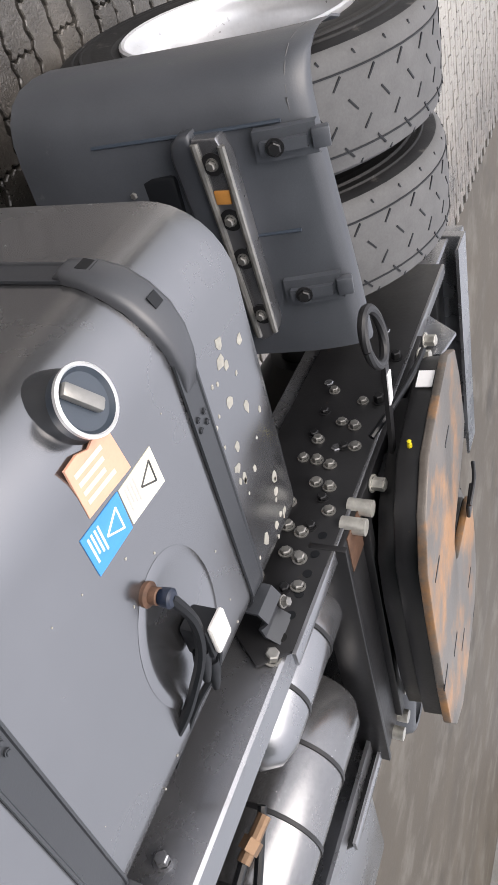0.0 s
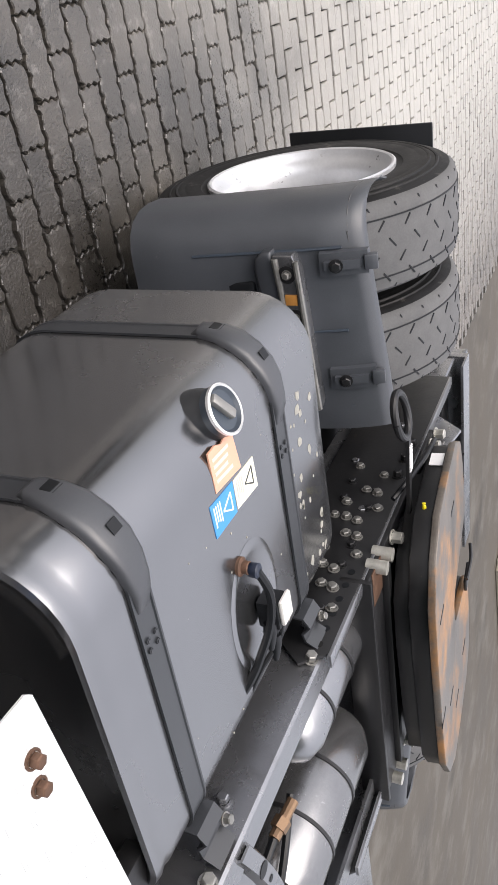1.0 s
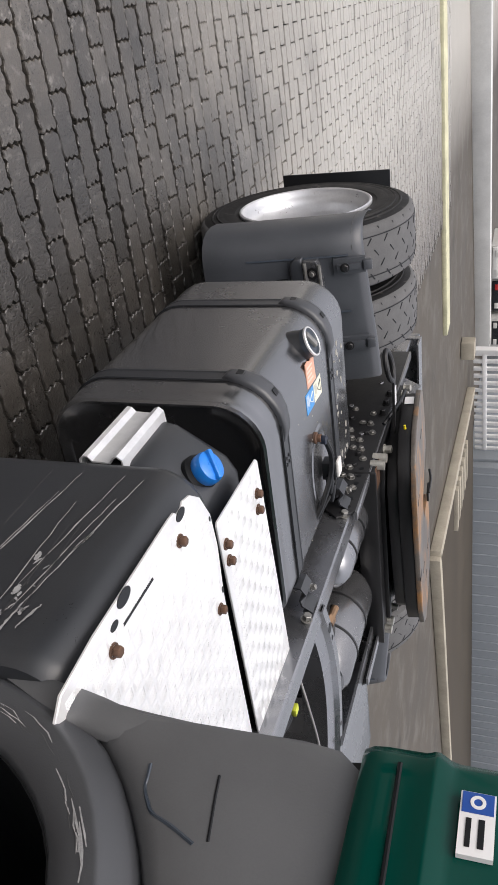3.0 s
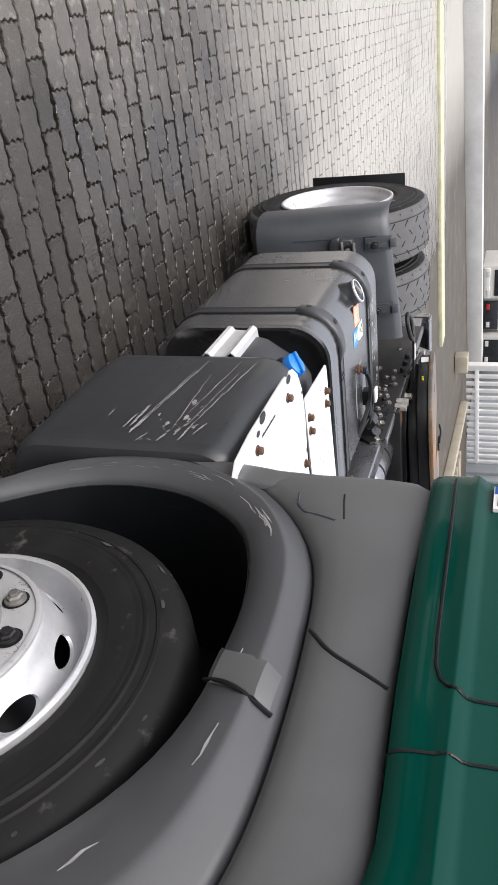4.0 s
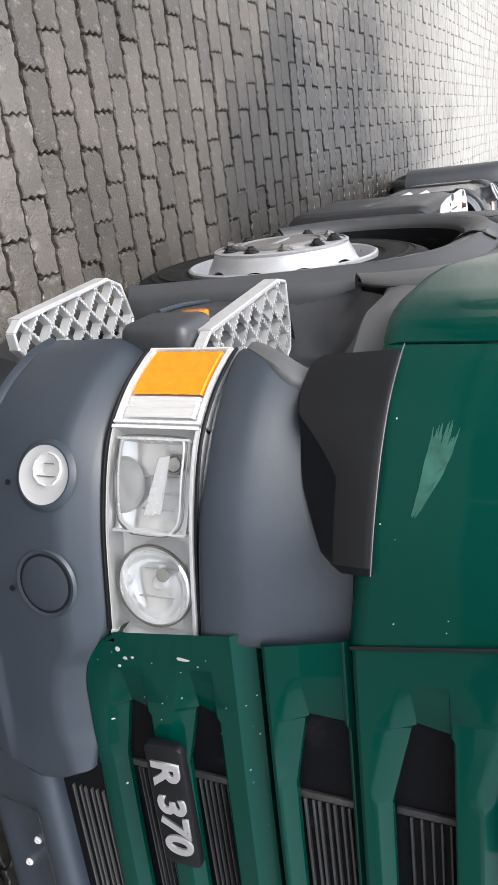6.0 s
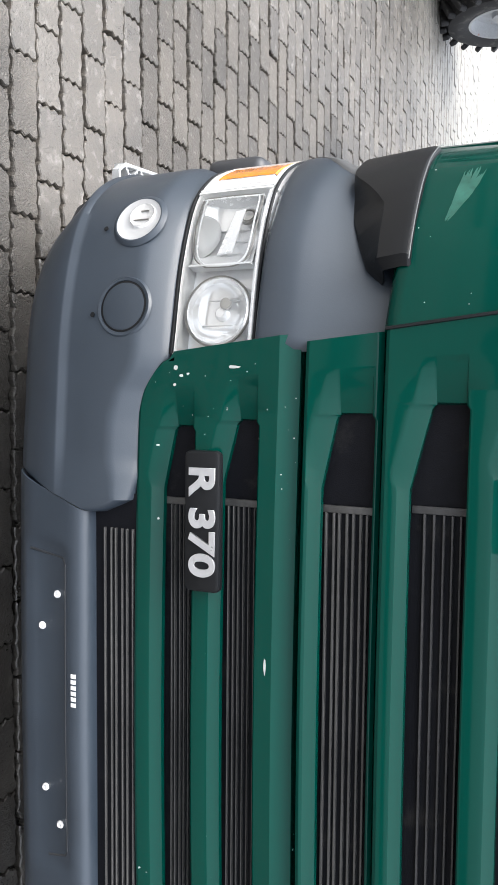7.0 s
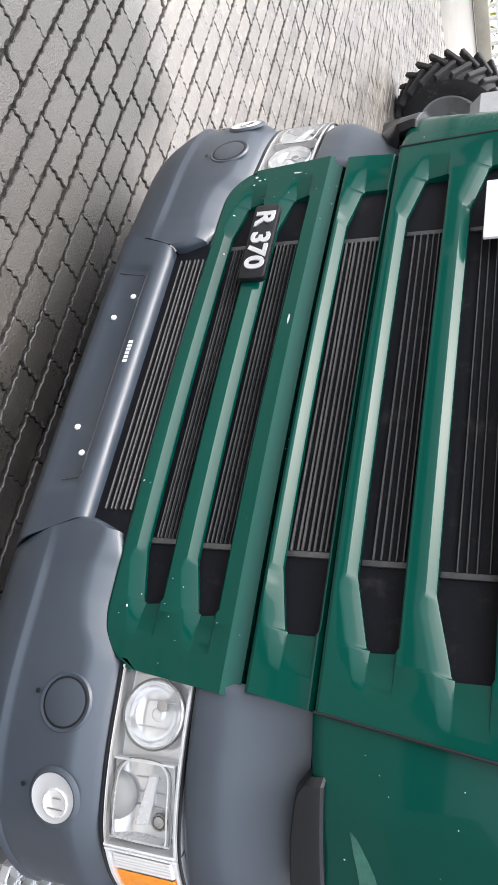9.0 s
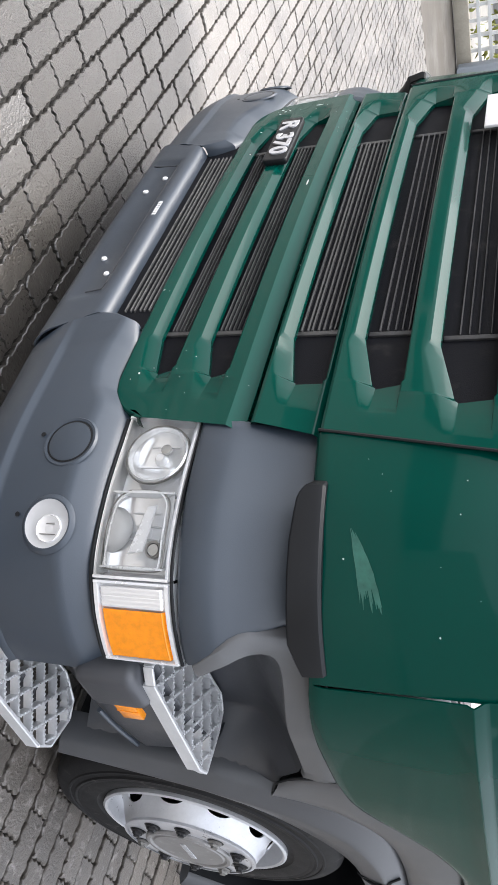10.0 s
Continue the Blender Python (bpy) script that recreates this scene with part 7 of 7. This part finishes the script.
# cab seams, hatch outline and dealer sticker
sides = [o for o in truck.children if o.name.startswith("cab_side")]
for side, panel in zip((-1, 1), sides):
    skin = skin_finder(panel)

    def seam_line(name, pts, r):
        line = []
        for (xa, za), (xb, zb) in zip(pts, pts[1:]):
            n = max(2, int(math.hypot(xb - xa, zb - za) / 0.004))
            line += [(xa + (xb - xa) * k / n, za + (zb - za) * k / n) for k in range(n)]
        return part(name, tube([(x, side * (skin(x, z, side) + 0.0006), z) for x, z in line], r, 6, 1), BLACK_PLASTIC, truck)
    seam_line("hatch_seam", [(-0.49, 1.352), (-0.3, 1.357), (0.0, 1.362), (0.06, 1.366), (0.085, 1.374), (0.1, 1.388), (0.108, 1.41), (0.112, 1.55), (0.112, 1.75)], 0.0032)
    seam_line("door_seam", [(0.222, 1.305), (0.222, 1.33), (0.219, 1.42), (0.216, 1.75)], 0.0028)
st = part("dealer_sticker", box(-0.467, -0.386, -1.2482, -1.2400, 1.428, 1.468, 0.0), WHITE, truck, "white dealer sticker with a blue square", smooth=0)
part("blue_square", box(-0.466, -0.439, -1.2492, -1.2480, 1.430, 1.466), surface("sticker_blue", (0.02, 0.08, 0.35), 0.4, bump=0), st, smooth=0)
part("logo_ring", lathe([(0.009, 0.0), (0.009, 0.001), (0.005, 0.001), (0.005, 0.0)], 16, pose(-0.453, -1.249, 1.448, 0, 0, 180)), WHITE, st)
for k in range(2):
    part("text_bar", box(-0.432, -0.396, -1.2492, -1.2480, 1.436 + 0.014 * k, 1.442 + 0.015 * k), BLACK_PLASTIC, st, smooth=0)

# pressed marks on the grey fender panels
for side in (-1, 1):
    f = [o for o in truck.children if o.name.startswith("upper_fender")][0 if side < 0 else 1]
    skin = skin_finder(f)
    part("pressed_line", tube([(x, side * (skin(x, z, side) - 0.0005), z) for x, z in ((-0.44, 1.025), (-0.42, 1.029), (-0.407, 1.031), (-0.39, 1.042), (-0.374, 1.057), (-0.36, 1.09), (-0.343, 1.125))], 0.003, 6), GREY_PLASTIC, f)
    part("pressed_line", tube([(x, side * (skin(x, z, side) - 0.0005), z) for x, z in ((-0.44, 1.125), (-0.41, 1.13), (-0.38, 1.136), (-0.35, 1.142))], 0.0022, 6), BLACK_PLASTIC, f)

# ---- yard behind and beside the truck ----
PALE = surface("pale_weathered_paint", (0.62, 0.62, 0.6), 0.55, vary=0.15, scale=1.5, fine=30, bump=0.2)
BLUE_GREY = surface("blue_grey_cladding", (0.3, 0.33, 0.36), 0.5, vary=0.1, scale=0.8, fine=20, bump=0.2, streak=(1, 1, 0.15))
KERB = surface("yellowed_kerb_concrete", (0.55, 0.53, 0.36), 0.8, vary=0.3, scale=3, fine=40, bump=0.5)
BEIGE = surface("beige_concrete", (0.33, 0.3, 0.24), 0.8, vary=0.25, scale=2, fine=30, bump=0.4)
DARK_GLASS = surface("dark_panel", (0.02, 0.024, 0.03), 0.25, vary=0.2, scale=1, bump=0)


def ground_strip(name, a, b, wide, z, material, label, category):
    a, b = Vector((*a, 0)), Vector((*b, 0))
    d = (b - a).normalized()
    q = Vector((-d.y, d.x, 0))
    pts = [a + q * wide / 2, b + q * wide / 2, b - q * wide / 2, a - q * wide / 2]
    return tagged(part(name, prism([(p.x, p.y) for p in pts], -0.03, z, "z", 0.02), material), label, category, kind="structure")


ground_strip("kerb", (-13.1, -9.0), (-14.42, 4.0), 0.5, 0.06, KERB, "low yellowed concrete kerb across the yard", "kerb")
ground_strip("low_wall", (-17.0, -9.0), (-23.9, 8.4), 0.5, 0.42, PALE, "low pale concrete wall at the yard's edge", "wall")

# broad raised slab of stained concrete, with a pale worn kerb and a ribbed end beside the gate
SLAB = surface("stained_brown_concrete", (0.06, 0.051, 0.04), 0.8, spec=0.2, vary=0.3, scale=0.7, fine=30, bump=0.3)
ramp = tagged(part("loading_slab", prism([(-20.5, 8.4), (-11.7, 7.4), (-12.2, 9.4), (-13.3, 13.4), (-17.0, 27.7), (-24.0, 28.0), (-22.2, 19.6), (-20.9, 11.0)], -0.02, 0.15, "z", 0.02), SLAB), "low brown concrete loading slab beside the gate", "slab")
for (xa, ya), (xb, yb) in (((-20.5, 8.4), (-11.7, 7.4)), ((-11.7, 7.4), (-13.3, 13.4)), ((-13.3, 13.4), (-17.0, 27.7))):
    d = Vector((xb - xa, yb - ya)).normalized()
    q = Vector((-d.y, d.x)) * 0.11
    part("edge_kerb", prism([(xa - q.x, ya - q.y), (xb - q.x, yb - q.y), (xb + q.x, yb + q.y), (xa + q.x, ya + q.y)], -0.02, 0.19, "z", 0.02), BEIGE, ramp)
for k in range(6):
    part("ridge", box(-17.4 + 0.5 * k, -17.2 + 0.5 * k, 8.2 - 0.055 * k, 9.3 - 0.055 * k, 0.14, 0.24, 0.01), BEIGE, ramp)

# white picket gate
GATE_WHITE = surface("white_gate_paint", (0.85, 0.85, 0.84), 0.45, vary=0.08, scale=2, bump=0.1)
gate = thing("picket_gate", "white metal gate of upright bars with two posts", "gate", at=(-20.6, 7.3, 0))
gate.rotation_euler.z = math.atan2(1.6, 4.4)
direction = Vector((0.0, 1.0, 0))
bar = None
for k in range(17):
    p = direction * (0.293 * k)
    if bar is None:
        bar = part("bar", box(-0.03, 0.03, -0.065, 0.065, 0.12, 2.6, 0.01), GATE_WHITE, gate)
        mesh = bar.data
        ob = bar
    else:
        ob = new("bar", mesh)
        ob.parent = gate
    ob.location = p
for z in (0.42, 2.4):
    part("rail", box(-0.04, 0.04, -0.05, 4.74, z - 0.06, z + 0.06, 0.01), GATE_WHITE, gate)
for y in (-0.12, 4.8):
    part("post", box(-0.08, 0.08, y - 0.08, y + 0.08, 0.0, 2.8, 0.01), GATE_WHITE, gate)
post = tagged(part("gate_post", prism(rounded(-0.2, 0.2, 0, 0.32, (0.02,) * 4, 2), 0, 0.45, "y", 0.02), BEIGE), "squat concrete block beside the gate", "block")
post.location = (-18.3, 5.9, -0.01)

# grey-blue shed beside the gate, and parked machines as dark framed fronts
shed = thing("shed", "grey-blue clad shed behind the gate", "shed", at=(-21.4, 11.4, 0))
shed.rotation_euler.z = radians(7)
part("wall", box(-0.15, 0.15, 0.0, 19.0, 0.0, 5.0, 0.02), BLUE_GREY, shed)
part("side_wall", box(-9.0, -0.15, -0.1, 0.1, 0.0, 5.0, 0.02), BLUE_GREY, shed)
part("roof", box(-9.3, 0.5, -0.3, 19.3, 5.0, 5.2, 0.03), PALE, shed)
for k in range(37):
    part("clad_rib", box(0.15, 0.18, 0.25 + 0.5 * k, 0.29 + 0.5 * k, 0.1, 4.95), BLUE_GREY, shed)


def cabin(x, y, wide, z0, z1, red):
    c = thing("stored_cabin", "dark cabin front with a pale frame, parked in a row", "cabin", group="cabins along the yard's edge", at=(x, y, 0))
    part("body", box(-2.0, 0.0, 0.0, wide, 0.25, z1 + 0.5, 0.05), PALE, c)
    part("screen", box(0.0, 0.03, 0.12, wide - 0.12, z0, z1, 0.02), DARK_GLASS, c)
    part("bumper", box(-0.05, 0.08, 0.05, wide - 0.05, 0.3, z0 - 0.15, 0.03), DARK_GLASS if red else PALE, c)
    for s in (0.15, wide - 0.35):
        part("lamp", box(0.07, 0.1, s, s + 0.2, 0.4, 0.52, 0.01), surface("red_lamp", (0.5, 0.03, 0.03), 0.4, bump=0) if s < 0.2 and red else PALE, c)
    for dy in (0.25, wide - 0.25):
        part("wheel", lathe([(0, -0.15), (0.3, -0.15), (0.36, -0.1), (0.36, 0.1), (0.3, 0.15), (0, 0.15)], 24, Matrix.Translation((-0.7, dy, 0.36))), RUBBER, c)
    return c


cabin(-26.2, 6.0, 1.15, 0.65, 1.5, False)
cabin(-26.5, 7.25, 1.15, 0.95, 1.6, True)
cabin(-26.2, 8.5, 1.1, 0.35, 1.3, False)

white_hall = thing("white_hall", "long white hall at the far edge of the yard", "building", at=(-34, -22, 0))
part("wall", box(-0.2, 0.2, 0.0, 22.0, 0.0, 6.0, 0.02), PALE, white_hall)
part("roof", box(-12.0, 0.6, -0.5, 22.5, 6.0, 6.3, 0.03), BLUE_GREY, white_hall)
part("plinth", box(0.2, 0.3, 0.0, 22.0, 0.0, 0.5, 0.01), BEIGE, white_hall)
for k in range(4):
    d = part("roller_door", box(0.2, 0.26, 2.0 + 5.2 * k, 5.6 + 5.2 * k, 0.0, 4.2, 0.01), BLUE_GREY, white_hall)

# ---- machine parked beside the yard: an axle with two lugged wheels ----
machine = thing("farm_machine", "grey farm machine on lugged tyres", "machine", at=(-2.05, -4.2, 0))
LUG = surface("muddy_tractor_rubber", (0.02, 0.02, 0.021), 0.8, vary=0.4, scale=10, bump=0.4, spots=(0.09, 0.085, 0.075), spot_scale=14, spot_from=0.55, spot_to=0.75)
GREY_PAINT = surface("worn_grey_machine_paint", (0.36, 0.37, 0.38), 0.45, vary=0.25, scale=5, bump=0.2, spots=(0.3, 0.12, 0.08), spot_scale=12, spot_from=0.66, spot_to=0.75)
lug_wheel = part("wheel", lathe([(0.27, -0.15), (0.30, -0.17), (0.40, -0.185), (0.455, -0.165), (0.475, -0.12), (0.48, 0.0), (0.475, 0.12), (0.455, 0.165), (0.40, 0.185), (0.30, 0.17), (0.27, 0.15)], 48, closed=True), LUG, machine, "muddy lugged tyre on a grey rim")
for i in range(22):
    for s in (-1, 1):
        a = 2 * math.pi * (i + (0.5 if s > 0 else 0)) / 22
        m = Matrix.Rotation(a, 4, "Y") @ Matrix.Translation((0.49, s * 0.085, 0)) @ Matrix.Rotation(radians(s * 42), 4, "X")
        if i == 0 and s < 0:
            lug = part("lug", box(-0.03, 0.035, -0.125, 0.125, -0.022, 0.022, 0.008, 1), LUG, lug_wheel)
            lug_mesh = lug.data
        else:
            lug = new("lug", lug_mesh)
            lug.parent = lug_wheel
        lug.matrix_local = m
rim = part("rim", lathe([(0.275, 0.15), (0.285, 0.165), (0.265, 0.165), (0.255, 0.12), (0.24, 0.06), (0.20, 0.05), (0.13, 0.075), (0.10, 0.08), (0.09, 0.12), (0.05, 0.13), (0, 0.13)], 36), GREY_PAINT, lug_wheel, "grey disc rim with eight nuts")
part("rim_back", lathe([(0.275, -0.15), (0.285, -0.165), (0.265, -0.165), (0.255, -0.12), (0.24, 0.04), (0, 0.04)], 36), GREY_PAINT, lug_wheel)
lug_wheel.location = (0, 0, 0.515)
second = copy_thing(lug_wheel, pose(0.0, -1.45, 0.515, 0, 0, 180))
third = copy_thing(lug_wheel, pose(-2.15, 0.25, 0.515, 0, 0, 0))
bm = bmesh.new()
put_rod(bm, (0, -0.1, 0.53), (0, -1.35, 0.53), 0.055, 16)
put_rod(bm, (0, -0.25, 0.53), (0, -0.45, 0.53), 0.10, 16)
put_rod(bm, (0, -1.0, 0.53), (0, -1.2, 0.53), 0.10, 16)
put_lathe(bm, [(0, -0.18), (0.1, -0.17), (0.16, -0.08), (0.16, 0.08), (0.1, 0.17), (0, 0.18)], 20, Matrix.Translation((0, -0.72, 0.53)))
part("axle", bm, GREY_PAINT, machine, "grey axle with red-brown stains")
part("chassis", prism([(-1.8, 0.75), (0.35, 0.75), (0.45, 0.85), (0.45, 1.25), (-1.8, 1.35)], -1.05, -0.4, "y", 0.03), GREY_PAINT, machine)
part("bonnet", prism([(-1.8, 1.3), (0.4, 1.2), (0.45, 1.6), (-1.8, 1.75)], -1.1, -0.35, "y", 0.06), GREY_PAINT, machine)

# white lattice fence on a dark plinth along the far side
fence = thing("lattice_fence", "white lattice fence before yellow-green growth", "fence", at=(0, -13.2, 0))
part("plinth", box(-9, 6, -0.1, 0.1, 0.0, 0.25, 0.02), BEIGE, fence)
v_mesh = h_mesh = None
for k in range(61):
    x = -9 + 0.25 * k
    if v_mesh is None:
        ob = part("upright", box(-0.028, 0.028, -0.025, 0.025, 0.25, 2.2), PALE, fence, smooth=0)
        v_mesh = ob.data
    else:
        ob = new("upright", v_mesh)
        ob.parent = fence
    ob.location = (x, 0, 0)
for k in range(10):
    if h_mesh is None:
        ob = part("slat", box(-9, 6, 0.026, 0.05, -0.028, 0.028), PALE, fence, smooth=0)
        h_mesh = ob.data
    else:
        ob = new("slat", h_mesh)
        ob.parent = fence
    ob.location = (0, 0, 0.4 + 0.19 * k)
part("panel_post", prism(rounded(-0.25, 0.25, 0, 2.6, (0.05,) * 4, 3), 0.1, 0.3, "y", 0.02), BLUE_GREY, fence).location = (-3.4, 0, 0)
hedge = bmesh.new()
hr = random.Random(3)
for k in range(2600):
    p = Vector((hr.uniform(-9, 6), hr.uniform(-0.8, -0.25), hr.uniform(0.05, 2.1 + 0.3 * math.sin(k))))
    r = hr.uniform(0.05, 0.11)
    m = Matrix.Translation(p) @ Euler((hr.uniform(0, 6), hr.uniform(0, 6), hr.uniform(0, 6))).to_matrix().to_4x4()
    vs = [hedge.verts.new(m @ Vector(q)) for q in ((-r, 0, 0), (0, r * 0.4, 0.01), (r, 0, 0), (0, -r * 0.4, 0.01))]
    hedge.faces.new(vs)
hedge_ob = tagged(part("hedge", hedge, surface("yellow_green_leaves", (0.22, 0.24, 0.05), 0.6, vary=0.4, scale=3, bump=0, island=0.4), smooth=0), "yellow-green hedge behind the lattice fence", "hedge", kind="stuff")
hedge_ob.location = (0, -13.2, 0)

# plain unseen walls added to close the yard and darken what paint and paving reflect
tagged(part("wall_front", box(24.0, 24.4, -24, 26, -0.02, 2.6), surface("dark_brick_wall", (0.16, 0.12, 0.1), 0.85, vary=0.3, scale=2, fine=20, bump=0.5)), "plain brick wall added out of view ahead of the truck", "wall", kind="structure")
tagged(part("wall_left", box(-11, 24.0, 17.0, 17.4, -0.02, 5.0), surface("dull_grey_wall", (0.2, 0.2, 0.19), 0.85, vary=0.3, scale=2, fine=20, bump=0.5)), "plain grey wall added out of view to darken reflections", "wall", kind="structure")
tagged(part("wall_right", box(-30, 24.0, -25.4, -25, -0.02, 4.0), bpy.data.materials["dull_grey_wall"]), "plain grey wall added out of view behind the fence", "wall", kind="structure")

# ---- paving: rows run across the truck's length, half-bond, toothed edges ----
PW, PL, PX, PY = 0.107, 0.2105, -0.848, -2.103


def paver_outline(rng, fine):
    """Long edges with four soft waves, the same on both sides; short ends with three teeth."""
    g, e, w, l = 0.0048, 0.0024, PW, PL
    n = 16 if fine else 8
    lo, hi = [], []
    for k in range(n + 1):
        y = e + (l - 2 * e) * k / n
        wave = 0.0032 * math.sin(2 * math.pi * 4 * y / l)
        rough = 0.0026 if fine else 0.0012
        lo.append((g + wave + abs(rng.gauss(0, rough)), y))
        hi.append((w - g + wave - abs(rng.gauss(0, rough)), y))
    top, low = [], []
    m = 6 if fine else 2
    for k in range(1, m):
        x = g + (w - 2 * g) * k / m
        tooth = 0.0045 * (1 if k % 2 else -1) if fine else 0.0
        top.append((x, l - e + tooth - abs(rng.gauss(0, 0.0014))))
        low.append((x, e + tooth + abs(rng.gauss(0, 0.0014))))
    # a broken corner here and there
    if rng.random() < 0.45:
        x, y = hi[-1]
        hi[-1] = (x - rng.uniform(0.006, 0.02), y - rng.uniform(0.0, 0.004))
    if rng.random() < 0.2:
        x, y = lo[0]
        lo[0] = (x + rng.uniform(0.006, 0.016), y + rng.uniform(0.0, 0.004))
    return lo + top + hi[::-1] + low[::-1]


def paver_geometry(rng, fine):
    out = paver_outline(rng, fine)
    n = len(out)
    cx, cy = PW / 2, PL / 2
    tilt_x, tilt_y = rng.uniform(-0.03, 0.03), rng.uniform(-0.02, 0.02)
    verts = []
    for shrink, z in ((1.0, -0.03), (1.0, -0.004), (0.945, 0.0)):
        for x, y in out:
            verts.append((cx + (x - cx) * shrink, cy + (y - cy) * (1 - (1 - shrink) * 0.5), z + (tilt_x * (x - cx) + tilt_y * (y - cy) + rng.uniform(-0.0006, 0.0006)) * (z > -0.01)))
    faces = [tuple(range(2 * n, 3 * n))]
    for r in range(2):
        for i in range(n):
            j = (i + 1) % n
            faces.append((r * n + i, r * n + j, (r + 1) * n + j, (r + 1) * n + i))
    return verts, faces


rng = random.Random(11)
FINE = [paver_geometry(rng, True) for _ in range(26)]
PLAIN = [paver_geometry(rng, False) for _ in range(14)]
paver_meshes = []
for verts, faces in FINE:
    me = bpy.data.meshes.new("paver")
    me.from_pydata(verts, [], faces)
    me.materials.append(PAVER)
    paver_meshes.append(me)

tagged(part("paver_bed", prism([(-15.4, -9.3), (7.0, -9.3), (7.0, 13.8), (-2.6, 13.8), (-2.6, 1.9), (-15.4, 1.9)], -0.05, -0.017, "z"), JOINT, smooth=0), "dark sandy joints between the pavers", "paving", kind="structure")
paving = tagged(thing("paving", "grey concrete pavers laid in half-bond rows, worn and dirty", "paving"), kind="structure")
all_v, all_f = [], []
for i in range(-136, 73):
    x = PX + i * PW
    row_shift = rng.uniform(-0.003, 0.003)
    for j in range(-66, 76):
        y = PY + j * PL + (PL / 2 if i % 2 else 0)
        if (x < -5 and y < -7.5) or y < -9.3 or (x < -2.6 and y > 1.7):
            continue
        fine = (-4.5 < x < 3.2 and -4.6 < y < 0.2) or (-0.8 < x < 2.6 and 0.2 <= y < 2.6)
        k = rng.randrange(26 if fine else 14)
        dz = rng.uniform(-0.0035, 0.0035) + 0.003 * math.sin(1.7 * x + 0.4 * y) + 0.003 * math.sin(2.3 * y - 0.6 * x)
        dx, dy = rng.uniform(-0.001, 0.001) + 0.003 * math.sin(0.9 * y + 0.31 * i), row_shift + rng.uniform(-0.0015, 0.0015)
        if (-1.5 < x < 0.55 and -2.35 < y < -1.2) or (1.1 < x < 2.2 and -1.7 < y < -0.4):
            ob = new("paver", paver_meshes[k])
            ob.parent = paving
            ob.location = (x + dx, y + dy, dz)
            continue
        verts, faces = FINE[k] if fine else PLAIN[k]
        o = len(all_v)
        all_v += [(a + x + dx, b + y + dy, c + dz) for a, b, c in verts]
        all_f += [tuple(q + o for q in f) for f in faces]
me = bpy.data.meshes.new("paver_field")
me.from_pydata(all_v, [], all_f)
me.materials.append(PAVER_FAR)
tagged(new("paver_field", me), "grey concrete pavers in half-bond rows, dusty and worn", "paving", kind="stuff")
